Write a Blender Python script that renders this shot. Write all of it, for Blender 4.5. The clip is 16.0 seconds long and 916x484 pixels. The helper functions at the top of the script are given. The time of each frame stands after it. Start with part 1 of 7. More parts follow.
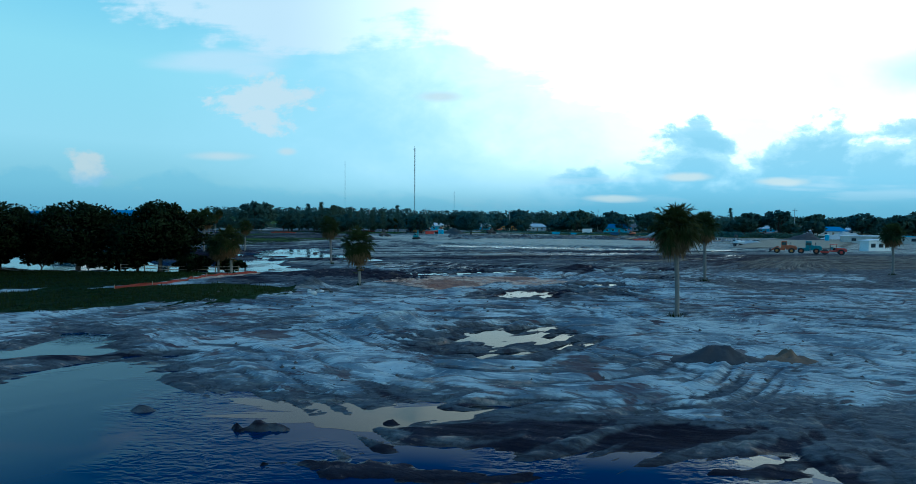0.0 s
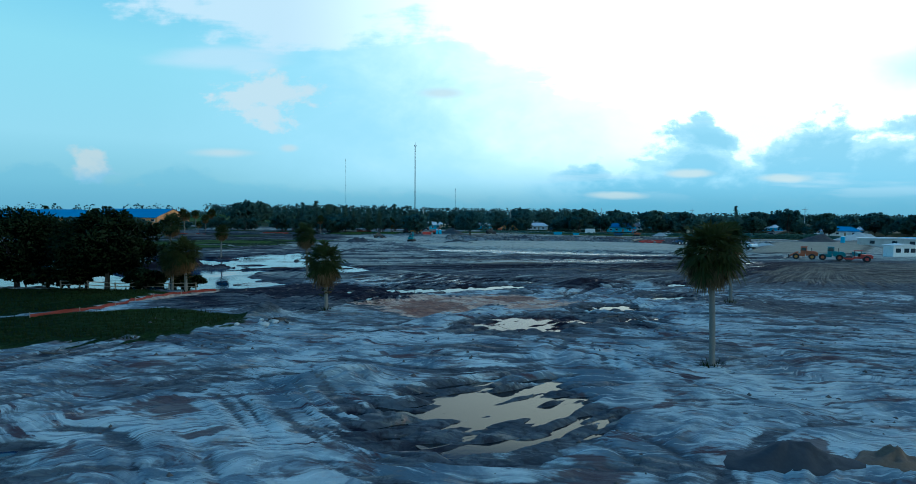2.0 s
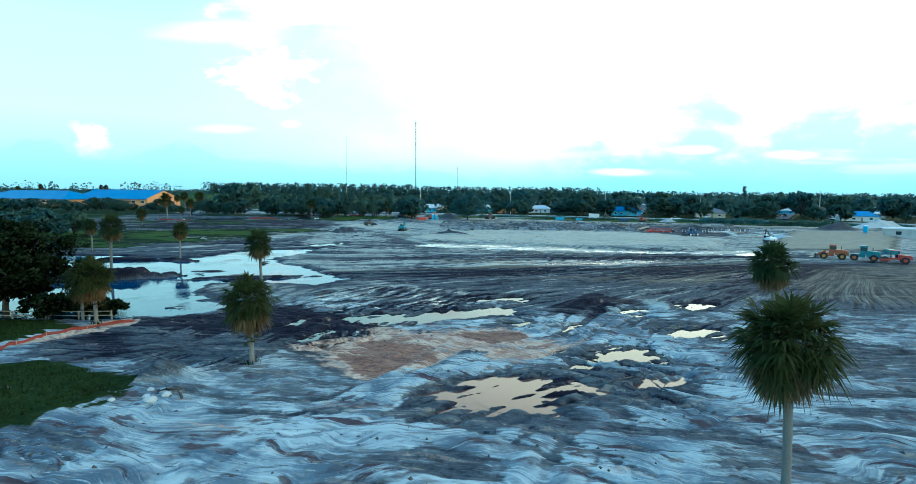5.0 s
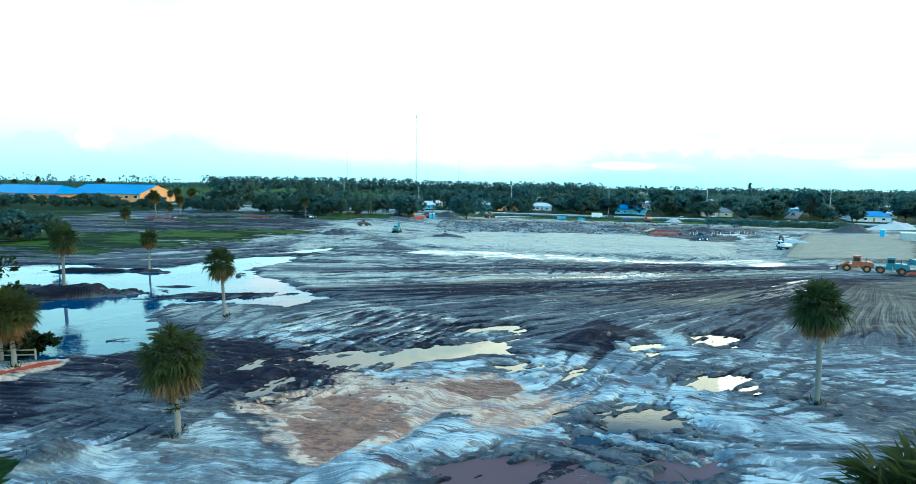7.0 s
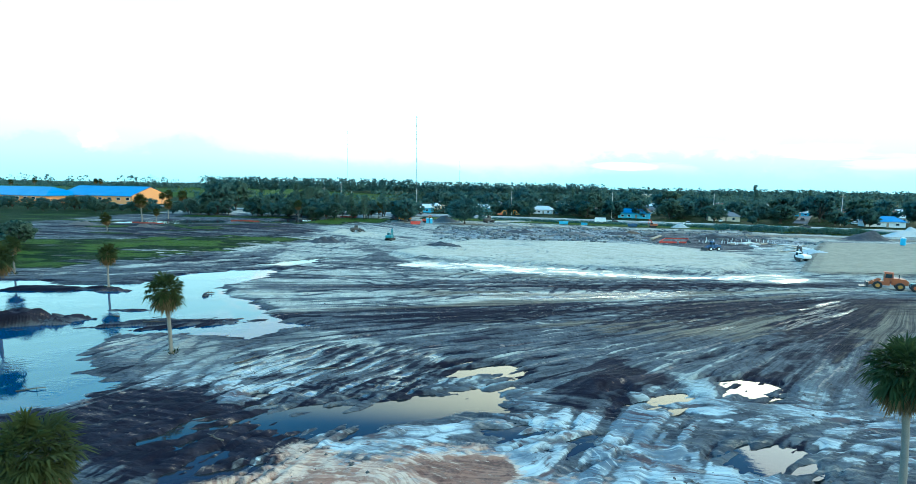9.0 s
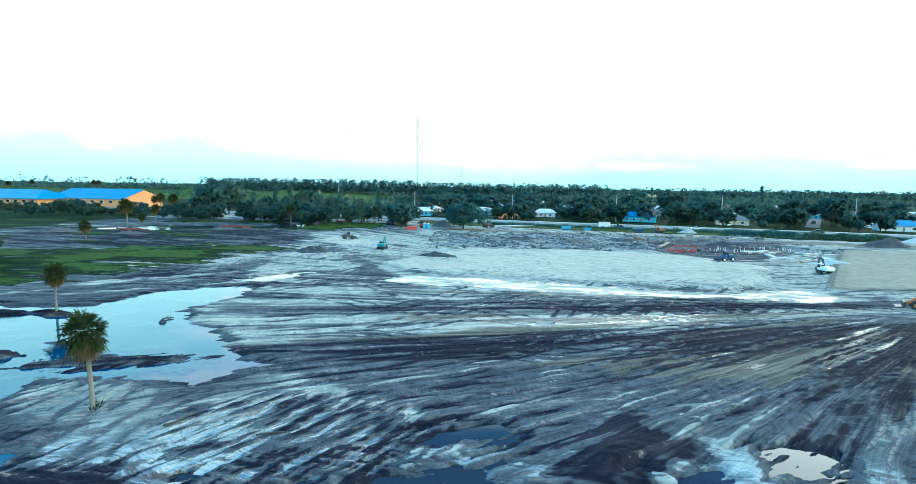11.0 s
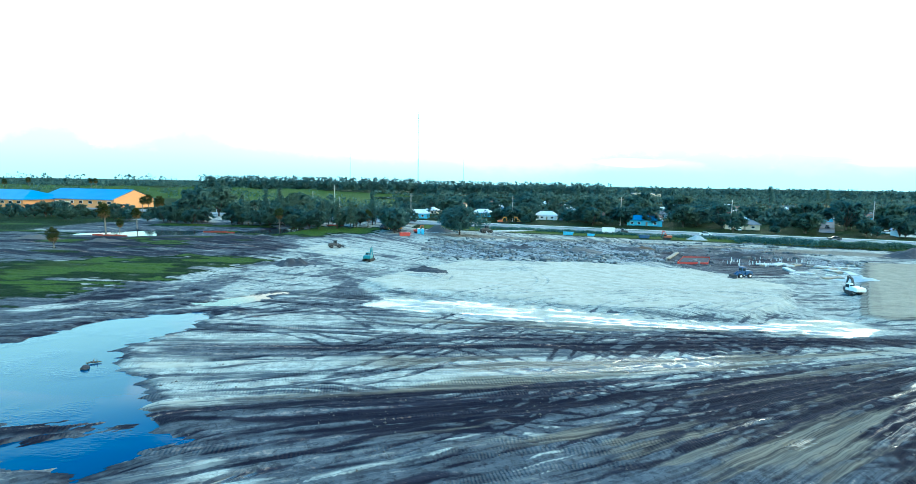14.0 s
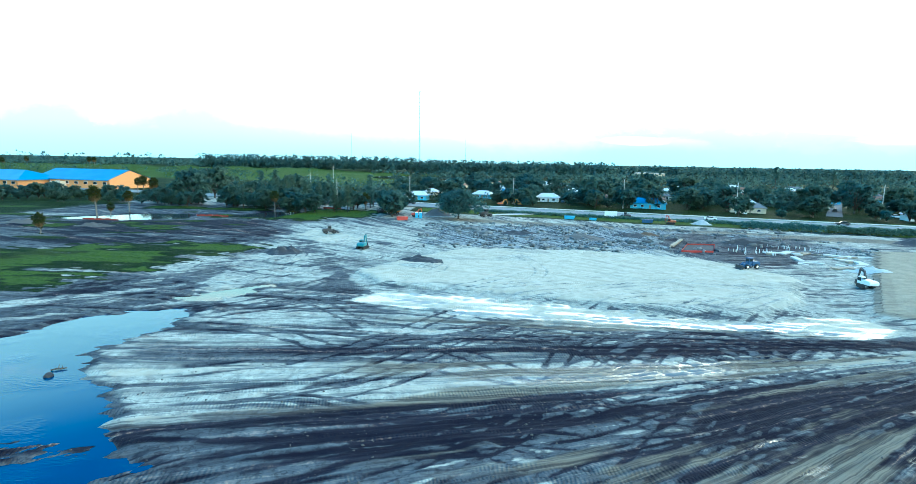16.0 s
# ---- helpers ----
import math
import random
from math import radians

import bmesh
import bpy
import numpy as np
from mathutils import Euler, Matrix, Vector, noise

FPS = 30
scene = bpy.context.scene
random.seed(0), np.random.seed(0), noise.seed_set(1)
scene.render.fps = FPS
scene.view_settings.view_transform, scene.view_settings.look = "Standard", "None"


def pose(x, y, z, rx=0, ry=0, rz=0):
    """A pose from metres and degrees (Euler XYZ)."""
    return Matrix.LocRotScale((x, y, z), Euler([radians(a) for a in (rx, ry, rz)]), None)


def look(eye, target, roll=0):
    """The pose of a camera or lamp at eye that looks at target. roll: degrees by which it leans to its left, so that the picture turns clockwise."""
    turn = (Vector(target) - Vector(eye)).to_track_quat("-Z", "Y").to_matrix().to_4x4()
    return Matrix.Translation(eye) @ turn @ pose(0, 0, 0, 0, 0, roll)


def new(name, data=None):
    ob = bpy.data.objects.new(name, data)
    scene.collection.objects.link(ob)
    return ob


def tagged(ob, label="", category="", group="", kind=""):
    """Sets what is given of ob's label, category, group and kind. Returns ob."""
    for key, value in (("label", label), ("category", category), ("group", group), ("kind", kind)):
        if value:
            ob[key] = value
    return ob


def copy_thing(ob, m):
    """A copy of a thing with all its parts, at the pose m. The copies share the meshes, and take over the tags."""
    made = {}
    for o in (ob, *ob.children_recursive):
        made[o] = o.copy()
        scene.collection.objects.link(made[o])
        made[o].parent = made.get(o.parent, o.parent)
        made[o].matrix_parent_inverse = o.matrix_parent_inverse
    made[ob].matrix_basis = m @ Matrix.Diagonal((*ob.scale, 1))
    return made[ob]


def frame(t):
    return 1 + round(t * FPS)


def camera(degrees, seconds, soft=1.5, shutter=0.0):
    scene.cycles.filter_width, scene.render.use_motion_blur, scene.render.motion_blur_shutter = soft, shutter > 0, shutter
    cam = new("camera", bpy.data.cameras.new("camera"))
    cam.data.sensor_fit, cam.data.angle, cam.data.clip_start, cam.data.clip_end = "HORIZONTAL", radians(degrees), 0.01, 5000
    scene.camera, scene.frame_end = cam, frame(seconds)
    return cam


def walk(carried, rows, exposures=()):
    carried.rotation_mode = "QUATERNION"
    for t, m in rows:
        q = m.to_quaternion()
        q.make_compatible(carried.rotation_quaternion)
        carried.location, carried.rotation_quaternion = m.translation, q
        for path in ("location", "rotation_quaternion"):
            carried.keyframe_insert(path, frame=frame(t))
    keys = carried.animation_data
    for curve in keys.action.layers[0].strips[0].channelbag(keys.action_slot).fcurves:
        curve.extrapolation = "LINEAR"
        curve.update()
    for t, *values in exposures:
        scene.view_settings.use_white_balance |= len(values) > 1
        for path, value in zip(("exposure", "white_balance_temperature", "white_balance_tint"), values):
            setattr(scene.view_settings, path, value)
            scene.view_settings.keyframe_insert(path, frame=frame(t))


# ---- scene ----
cam = camera(82.4, 16.0, 0.85)
# seconds, stops, kelvin, tint
EXPOSURES = [(0.0, -1.36, 4600, -8), (3.1, -1.30, 4750, -8), (4.1, -0.76, 5000, -10), (5.4, -0.04, 5300, -12), (6.4, 0.28, 5400, -12), (9.0, 0.36, 5400, -12), (12.0, 0.54, 5420, -11), (16.0, 0.60, 5300, -11)]
PATH = [
    (0, (0.674, 1.026, 7.39), (0.596, 3.022, 7.303), 0.5),
    (0.5, (0.998, 3.286, 7.703), (0.917, 5.283, 7.62), 0.5),
    (1, (1.297, 5.498, 8.065), (1.215, 7.494, 7.985), 0.5),
    (1.5, (1.58, 7.702, 8.43), (1.498, 9.699, 8.346), 0.5),
    (2, (1.953, 9.814, 8.936), (1.868, 11.81, 8.836), 0.5),
    (2.5, (2.334, 11.87, 9.473), (2.248, 13.865, 9.359), 0.5),
    (3, (2.774, 13.849, 10.022), (2.684, 15.843, 9.894), 0.5),
    (3.5, (3.149, 15.969, 10.54), (3.058, 17.962, 10.398), 0.6),
    (4, (3.522, 18.038, 11.067), (3.429, 20.029, 10.911), 0.6),
    (6.5, (4.95, 27.322, 14.201), (4.851, 29.307, 13.985), 0.6),
    (7, (5.205, 29.511, 14.572), (5.104, 31.497, 14.358), 0.8),
    (7.5, (5.434, 31.623, 14.957), (5.332, 33.609, 14.745), 0.9),
    (8, (5.686, 33.688, 15.358), (5.581, 35.674, 15.147), 0.9),
    (8.5, (5.925, 35.878, 15.712), (5.82, 37.864, 15.498), 0.9),
    (9, (6.145, 38.1, 15.992), (6.039, 40.085, 15.779), 0.9),
    (11.5, (7.591, 49.204, 17.912), (7.474, 51.189, 17.698), 0.8),
    (12, (7.863, 51.499, 18.271), (7.745, 53.484, 18.056), 0.8),
    (12.5, (8.184, 53.58, 18.719), (8.064, 55.565, 18.507), 0.8),
    (13, (8.508, 55.349, 19.204), (8.385, 57.334, 18.992), 0.8),
    (13.5, (8.855, 56.794, 19.689), (8.731, 58.779, 19.475), 0.9),
    (14, (9.246, 58.086, 20.164), (9.12, 60.069, 19.938), 0.9),
    (14.5, (9.576, 59.171, 20.6), (9.449, 61.152, 20.355), 0.9),
    (15, (9.853, 60.26, 21.072), (9.722, 62.237, 20.803), 1.0),
    (15.5, (10.078, 61.398, 21.521), (9.947, 63.373, 21.232), 1.0),
    (16, (10.3, 62.64, 21.856), (10.167, 64.612, 21.548), 1.0),
]
walk(cam, [(t, look(eye, target, roll)) for t, eye, target, roll in PATH], EXPOSURES)

# ---------------------------------------------------------------- sky and sun
def node(tree, kind, **inputs):
    n = tree.nodes.new(kind)
    for key, value in inputs.items():
        socket = n.inputs[int(key[1:])] if key[0] == "i" and key[1:].isdigit() else n.inputs[key.replace("_", " ")]
        if hasattr(value, "is_linked"):
            tree.links.new(value, socket)
        else:
            socket.default_value = value
    return n


def calc(tree, op, a, b=0.0, c=0.0, clamp=False):
    n = tree.nodes.new("ShaderNodeMath")
    n.operation, n.use_clamp = op, clamp
    for k, value in enumerate((a, b, c)):
        if hasattr(value, "is_linked"):
            tree.links.new(value, n.inputs[k])
        else:
            n.inputs[k].default_value = value
    return n.outputs[0]


def step(tree, x, lo, hi):
    n = tree.nodes.new("ShaderNodeMapRange")
    n.interpolation_type = "SMOOTHSTEP"
    tree.links.new(x, n.inputs["Value"])
    n.inputs["From Min"].default_value, n.inputs["From Max"].default_value = lo, hi
    return n.outputs["Result"]


def blend(tree, fac, a, b, mode="MIX"):
    n = tree.nodes.new("ShaderNodeMix")
    n.data_type, n.blend_type = "RGBA", mode
    for value, k in ((fac, 0), (a, 6), (b, 7)):
        if hasattr(value, "is_linked"):
            tree.links.new(value, n.inputs[k])
        elif k == 0:
            n.inputs[k].default_value = value
        else:
            n.inputs[k].default_value = (*value, 1)
    return n.outputs[2]


def cloudy(tree, vec, scale, detail=5.0, rough=0.55, warp=0.0):
    n = tree.nodes.new("ShaderNodeTexNoise")
    tree.links.new(vec, n.inputs["Vector"])
    n.inputs["Scale"].default_value, n.inputs["Detail"].default_value = scale, detail
    n.inputs["Roughness"].default_value, n.inputs["Distortion"].default_value = rough, warp
    return n.outputs["Fac"]


SUN_HEIGHT, SUN_TURN = 9.0, 34.0     # degrees above the horizon; degrees to the right of straight ahead

world = bpy.data.worlds.new("dusk_sky")
scene.world = world
world.use_nodes = True
wt = world.node_tree
wt.nodes.clear()
sky = wt.nodes.new("ShaderNodeTexSky")
sky.sky_type, sky.sun_disc = "NISHITA", False
sky.sun_elevation, sky.sun_rotation = radians(SUN_HEIGHT), radians(SUN_TURN)
way = wt.nodes.new("ShaderNodeTexCoord").outputs["Generated"]
xyz = node(wt, "ShaderNodeSeparateXYZ", Vector=way)
ahead = calc(wt, "MAXIMUM", xyz.outputs[1], 0.12)
su = calc(wt, "DIVIDE", xyz.outputs[0], ahead)
sw = calc(wt, "DIVIDE", xyz.outputs[2], ahead)
flat = node(wt, "ShaderNodeCombineXYZ", X=su, Y=calc(wt, "MULTIPLY", sw, 1.7), Z=0.0).outputs[0]
puff = cloudy(wt, flat, 5.5, 10, 0.60, 0.25)
curl = cloudy(wt, flat, 16.0, 8, 0.62, 0.3)
broad = cloudy(wt, flat, 1.7, 4, 0.5, 0.2)
wisp = cloudy(wt, node(wt, "ShaderNodeCombineXYZ", X=calc(wt, "MULTIPLY", su, 0.6), Y=calc(wt, "MULTIPLY", sw, 4.5), Z=3.0).outputs[0], 5.0, 6, 0.55, 0.4)
rough_edge = calc(wt, "ADD", calc(wt, "MULTIPLY", calc(wt, "SUBTRACT", puff, 0.5), 0.55), calc(wt, "MULTIPLY", calc(wt, "SUBTRACT", broad, 0.5), 0.5))

knob = calc(wt, "ADD", calc(wt, "MULTIPLY", calc(wt, "SUBTRACT", puff, 0.5), 3.2), calc(wt, "MULTIPLY", calc(wt, "SUBTRACT", curl, 0.5), 2.4))


def ball(cx, cy, rx, ry):
    """1 in the middle of an oval of sky, 0 at its rim, less beyond."""
    dx = calc(wt, "DIVIDE", calc(wt, "SUBTRACT", su, cx), rx)
    dy = calc(wt, "DIVIDE", calc(wt, "SUBTRACT", sw, cy), ry)
    return calc(wt, "SUBTRACT", 1.0, calc(wt, "SQRT", calc(wt, "ADD", calc(wt, "MULTIPLY", dx, dx), calc(wt, "MULTIPLY", dy, dy))))


# clear air: pale at the horizon, cyan above it, deep blue overhead
air = wt.nodes.new("ShaderNodeValToRGB")
wt.links.new(calc(wt, "MAXIMUM", xyz.outputs[2], 0.0), air.inputs[0])
stops = [(0.0, (0.40, 0.72, 0.86)), (0.05, (0.68, 1.06, 1.08)), (0.12, (0.97, 1.36, 1.33)), (0.25, (0.92, 1.41, 1.36)),
         (0.34, (0.68, 1.22, 1.33)), (0.41, (0.05, 0.42, 1.0)), (0.47, (0.010, 0.13, 0.58)), (0.62, (0.015, 0.43, 1.06)), (1.0, (0.015, 0.42, 1.04))]
while len(air.color_ramp.elements) < len(stops):
    air.color_ramp.elements.new(0.5)
for e, (at, colour) in zip(air.color_ramp.elements, stops):
    e.position, e.color = at, (*colour, 1)
tone = blend(wt, 0.015, air.outputs[0], sky.outputs[0])

def outline(points):
    """Height of a cloud's edge above the horizon, by how far to the side it stands."""
    n = wt.nodes.new("ShaderNodeValToRGB")
    wt.links.new(calc(wt, "MULTIPLY_ADD", su, 0.5, 0.5), n.inputs[0])
    while len(n.color_ramp.elements) < len(points):
        n.color_ramp.elements.new(0.5)
    for e, (at, high) in zip(n.color_ramp.elements, points):
        e.position, e.color = at * 0.5 + 0.5, (high, high, high, 1)
    return n.outputs[0]


def times(*factors):
    out = factors[0]
    for f in factors[1:]:
        out = calc(wt, "MULTIPLY", out, f)
    return out


frill = calc(wt, "ADD", calc(wt, "MULTIPLY", calc(wt, "SUBTRACT", puff, 0.5), 0.16), calc(wt, "MULTIPLY", calc(wt, "SUBTRACT", curl, 0.5), 0.07))
comb = calc(wt, "MULTIPLY", calc(wt, "SUBTRACT", wisp, 0.5), 0.16)
# cloud deck ends overhead; unseen glow right and behind is added as ground light
below_top = calc(wt, "MAXIMUM", step(wt, sw, 0.49, 0.40), calc(wt, "MULTIPLY", step(wt, su, 1.3, 2.0), 0.27))

# milky air under the anvil, and the glow towards the hidden sun
tone = blend(wt, times(step(wt, calc(wt, "ADD", calc(wt, "ADD", su, calc(wt, "MULTIPLY", sw, 0.3)), calc(wt, "MULTIPLY", rough_edge, 0.5)), -0.62, 0.02), step(wt, sw, 0.0, 0.10), below_top, 0.92), tone, (1.22, 1.60, 1.60))
tone = blend(wt, times(step(wt, calc(wt, "ADD", calc(wt, "ADD", su, calc(wt, "MULTIPLY", sw, 0.55)), calc(wt, "MULTIPLY", rough_edge, 0.9)), -0.22, 0.42), step(wt, sw, 0.03, 0.14), below_top, 0.96), tone, (2.9, 2.6, 2.0))
# the anvil's sheet: a feathered lower edge that falls towards the right
rim = outline([(-0.76, 0.46), (-0.70, 0.405), (-0.60, 0.362), (-0.47, 0.343), (-0.424, 0.316), (-0.29, 0.318), (-0.22, 0.332), (-0.134, 0.345), (-0.06, 0.325), (0.01, 0.29), (0.10, 0.24), (0.24, 0.19), (0.5, 0.16)])
over = calc(wt, "ADD", calc(wt, "SUBTRACT", sw, rim), calc(wt, "ADD", frill, comb))
sheet = times(step(wt, over, -0.012, 0.030), below_top)
lit = blend(wt, step(wt, su, -0.40, 0.15), (1.62, 1.60, 1.50), (3.7, 3.3, 2.5))
tone = blend(wt, times(sheet, 0.96), tone, lit)
feather = step(wt, calc(wt, "ADD", calc(wt, "MAXIMUM", ball(-0.50, 0.298, 0.17, 0.030), ball(-0.44, 0.283, 0.07, 0.022)), calc(wt, "MULTIPLY", comb, 5.0)), 0.0, 0.7)
tone = blend(wt, times(feather, 0.75), tone, (1.52, 1.55, 1.48))
# loose pieces of cloud in the clear part
loose_cloud = calc(wt, "MAXIMUM", ball(-0.395, 0.228, 0.120, 0.055), ball(-0.47, 0.226, 0.06, 0.015))
tone = blend(wt, times(step(wt, calc(wt, "ADD", loose_cloud, knob), 0.10, 0.62), 0.95), tone, (1.60, 1.52, 1.36))
thin_cloud = calc(wt, "MAXIMUM", ball(-0.497, 0.118, 0.085, 0.013), calc(wt, "MAXIMUM", ball(-0.37, 0.127, 0.025, 0.010), ball(-0.075, 0.232, 0.06, 0.014)))
tone = blend(wt, times(step(wt, calc(wt, "ADD", thin_cloud, calc(wt, "MULTIPLY", frill, 4.0)), 0.0, 0.8), 0.7), tone, (1.60, 1.45, 1.25))
# low banks on the clear side, with one lit head
far_bank = calc(wt, "SUBTRACT", calc(wt, "ADD", outline([(-0.98, 0.080), (-0.90, 0.100), (-0.84, 0.094), (-0.80, 0.072), (-0.74, 0.066), (-0.66, 0.070), (-0.60, 0.096), (-0.53, 0.092), (-0.46, 0.060), (-0.30, 0.045), (-0.10, 0.04)]), calc(wt, "MULTIPLY", frill, 0.7)), sw)
tone = blend(wt, times(step(wt, far_bank, -0.004, 0.020), 0.42), tone, (0.52, 1.00, 1.12))
head = calc(wt, "MAXIMUM", ball(-0.757, 0.105, 0.045, 0.042), ball(-0.752, 0.080, 0.062, 0.030))
tone = blend(wt, times(step(wt, calc(wt, "ADD", head, knob), 0.10, 0.75), 0.85), tone, blend(wt, step(wt, calc(wt, "ADD", sw, calc(wt, "MULTIPLY", frill, 0.9)), 0.070, 0.115), (0.80, 1.12, 1.22), (1.50, 1.36, 1.16)))
# the blue-grey bank of cumulus that climbs to the right
crest = outline([(0.02, 0.070), (0.10, 0.086), (0.20, 0.104), (0.29, 0.122), (0.325, 0.150), (0.36, 0.166), (0.414, 0.190), (0.45, 0.158), (0.49, 0.136), (0.52, 0.130), (0.545, 0.166), (0.592, 0.178), (0.625, 0.182), (0.66, 0.197), (0.69, 0.170), (0.76, 0.186), (0.836, 0.200), (0.98, 0.19)])
deep = calc(wt, "SUBTRACT", calc(wt, "ADD", crest, calc(wt, "MULTIPLY", frill, 1.5)), sw)
billow = calc(wt, "ADD", deep, calc(wt, "MULTIPLY", calc(wt, "SUBTRACT", puff, 0.5), 0.22))
body = blend(wt, step(wt, billow, 0.0, 0.085), (1.28, 1.62, 1.62), (0.68, 1.20, 1.34))
body = blend(wt, step(wt, sw, 0.085, 0.0), body, (0.44, 0.92, 1.08))
body = blend(wt, times(step(wt, wisp, 0.54, 0.66), step(wt, sw, 0.02, 0.07), 0.6), body, (1.35, 1.48, 1.45))
tone = blend(wt, times(step(wt, deep, -0.004, 0.024), step(wt, su, -0.05, 0.22), 0.88), tone, body)
curls = calc(wt, "MAXIMUM", ball(0.385, 0.082, 0.075, 0.014), calc(wt, "MAXIMUM", ball(0.255, 0.041, 0.085, 0.011), ball(0.56, 0.075, 0.07, 0.012)))
tone = blend(wt, times(step(wt, calc(wt, "ADD", curls, calc(wt, "MULTIPLY", frill, 7.0)), 0.15, 0.75), 0.75), tone, (1.85, 1.62, 1.30))
low_sun = step(wt, calc(wt, "ADD", ball(0.86, 0.27, 0.40, 0.11), calc(wt, "MULTIPLY", rough_edge, 1.4)), 0.0, 0.8)
tone = blend(wt, times(low_sun, 0.6), tone, (2.0, 1.72, 1.20))
soft_grey = step(wt, calc(wt, "ADD", ball(0.80, 0.275, 0.12, 0.05), calc(wt, "MULTIPLY", frill, 4.0)), 0.0, 0.8)
tone = blend(wt, times(soft_grey, 0.5), tone, (1.35, 1.50, 1.35))
haze = step(wt, sw, 0.07, 0.0)
tone = blend(wt, calc(wt, "MULTIPLY", haze, 0.45), tone, (0.48, 0.84, 0.92))
back = node(wt, "ShaderNodeBackground", Color=tone, Strength=1.22)
wt.links.new(back.outputs[0], wt.nodes.new("ShaderNodeOutputWorld").inputs[0])

sun_lamp = bpy.data.lights.new("sun", "SUN")
sun_lamp.energy, sun_lamp.angle, sun_lamp.color = 0.3, radians(18), (1.0, 0.86, 0.66)
sun = new("sun", sun_lamp)
a, b = radians(SUN_TURN), radians(SUN_HEIGHT + 9)
sun.matrix_world = look((40 * math.sin(a) * math.cos(b), 40 * math.cos(a) * math.cos(b), 40 * math.sin(b) + 60), (0, 0, 60))

# ---------------------------------------------------------------- materials
def material(name):
    m = bpy.data.materials.new(name)
    m.use_nodes = True
    t = m.node_tree
    return m, t, t.nodes["Principled BSDF"]


def plain(name, colour, rough=0.6, metal=0.0, vary=0.25, scale=3.0, bump=0.15, dirt=(0.10, 0.085, 0.07), grime=0.25):
    """Paint, metal, bark or leaf: a base colour with fine grain, broad stains and a little relief."""
    m, t, bsdf = material(name)
    pos = t.nodes.new("ShaderNodeTexCoord").outputs["Object"]
    fine, wide = cloudy(t, pos, scale * 6, 4, 0.6), cloudy(t, pos, scale, 5, 0.6, 0.3)
    each = t.nodes.new("ShaderNodeObjectInfo").outputs["Random"]
    tint = calc(t, "ADD", calc(t, "MULTIPLY", calc(t, "SUBTRACT", fine, 0.5), vary), calc(t, "MULTIPLY", calc(t, "SUBTRACT", each, 0.5), vary * 0.6))
    value = calc(t, "ADD", 1.0, tint)
    c = blend(t, 1.0, colour, node(t, "ShaderNodeCombineColor", Red=value, Green=value, Blue=value).outputs[0], "MULTIPLY")
    c = blend(t, calc(t, "MULTIPLY", step(t, wide, 0.5, 0.72), grime), c, dirt)
    t.links.new(c, bsdf.inputs["Base Color"])
    t.links.new(calc(t, "ADD", rough, calc(t, "MULTIPLY", calc(t, "SUBTRACT", wide, 0.5), 0.25), clamp=True), bsdf.inputs["Roughness"])
    bsdf.inputs["Metallic"].default_value = metal
    if bump:
        n = node(t, "ShaderNodeBump", Strength=bump, Distance=0.03, Height=fine)
        t.links.new(n.outputs[0], bsdf.inputs["Normal"])
    return m


def leafy(name, dark, light, scale=0.8):
    """Leaves: each clump and each tree has its own green; a little light comes through."""
    m, t, bsdf = material(name)
    each = t.nodes.new("ShaderNodeObjectInfo").outputs["Random"]
    island = t.nodes.new("ShaderNodeNewGeometry").outputs["Random Per Island"]
    pos = t.nodes.new("ShaderNodeTexCoord").outputs["Object"]
    wide = cloudy(t, pos, scale, 3, 0.6)
    f = calc(t, "ADD", calc(t, "MULTIPLY", island, 0.5), calc(t, "MULTIPLY", wide, 0.5))
    c = blend(t, f, dark, light)
    c = blend(t, calc(t, "MULTIPLY", each, 0.6), c, tuple(0.5 * (p + q) * k for p, q, k in zip(dark, light, (1.6, 1.0, 0.55))))
    t.links.new(c, bsdf.inputs["Base Color"])
    bsdf.inputs["Roughness"].default_value = 0.65
    bsdf.inputs["Specular IOR Level"].default_value = 0.15
    thin = node(t, "ShaderNodeBsdfTranslucent", Color=c)
    out = t.nodes["Material Output"]
    mix = t.nodes.new("ShaderNodeMixShader")
    mix.inputs[0].default_value = 0.45
    t.links.new(bsdf.outputs[0], mix.inputs[1])
    t.links.new(thin.outputs[0], mix.inputs[2])
    t.links.new(mix.outputs[0], out.inputs[0])
    return m


def water_material(name, body, ripple, rough=0.02, sheen=(1.0, 1.0, 1.0), ior=1.33):
    m, t, bsdf = material(name)
    pos = t.nodes.new("ShaderNodeTexCoord").outputs["Object"]
    wide = cloudy(t, pos, 0.12, 4, 0.6, 0.5)
    t.links.new(blend(t, wide, tuple(k * 0.7 for k in body), body), bsdf.inputs["Base Color"])
    bsdf.inputs["Roughness"].default_value, bsdf.inputs["IOR"].default_value = rough, ior
    bsdf.inputs["Specular Tint"].default_value = (*sheen, 1)
    long = node(t, "ShaderNodeMapping", Vector=pos, Rotation=(0, 0, 0.5), Scale=(1.0, 2.6, 1.0)).outputs[0]
    waves = cloudy(t, long, 1.6, 3, 0.5, 0.6)
    calm = step(t, cloudy(t, pos, 0.16, 2, 0.5), 0.45, 0.65)
    n = node(t, "ShaderNodeBump", Strength=1.0, Distance=ripple, Height=calc(t, "MULTIPLY", waves, calm))
    t.links.new(n.outputs[0], bsdf.inputs["Normal"])
    return m


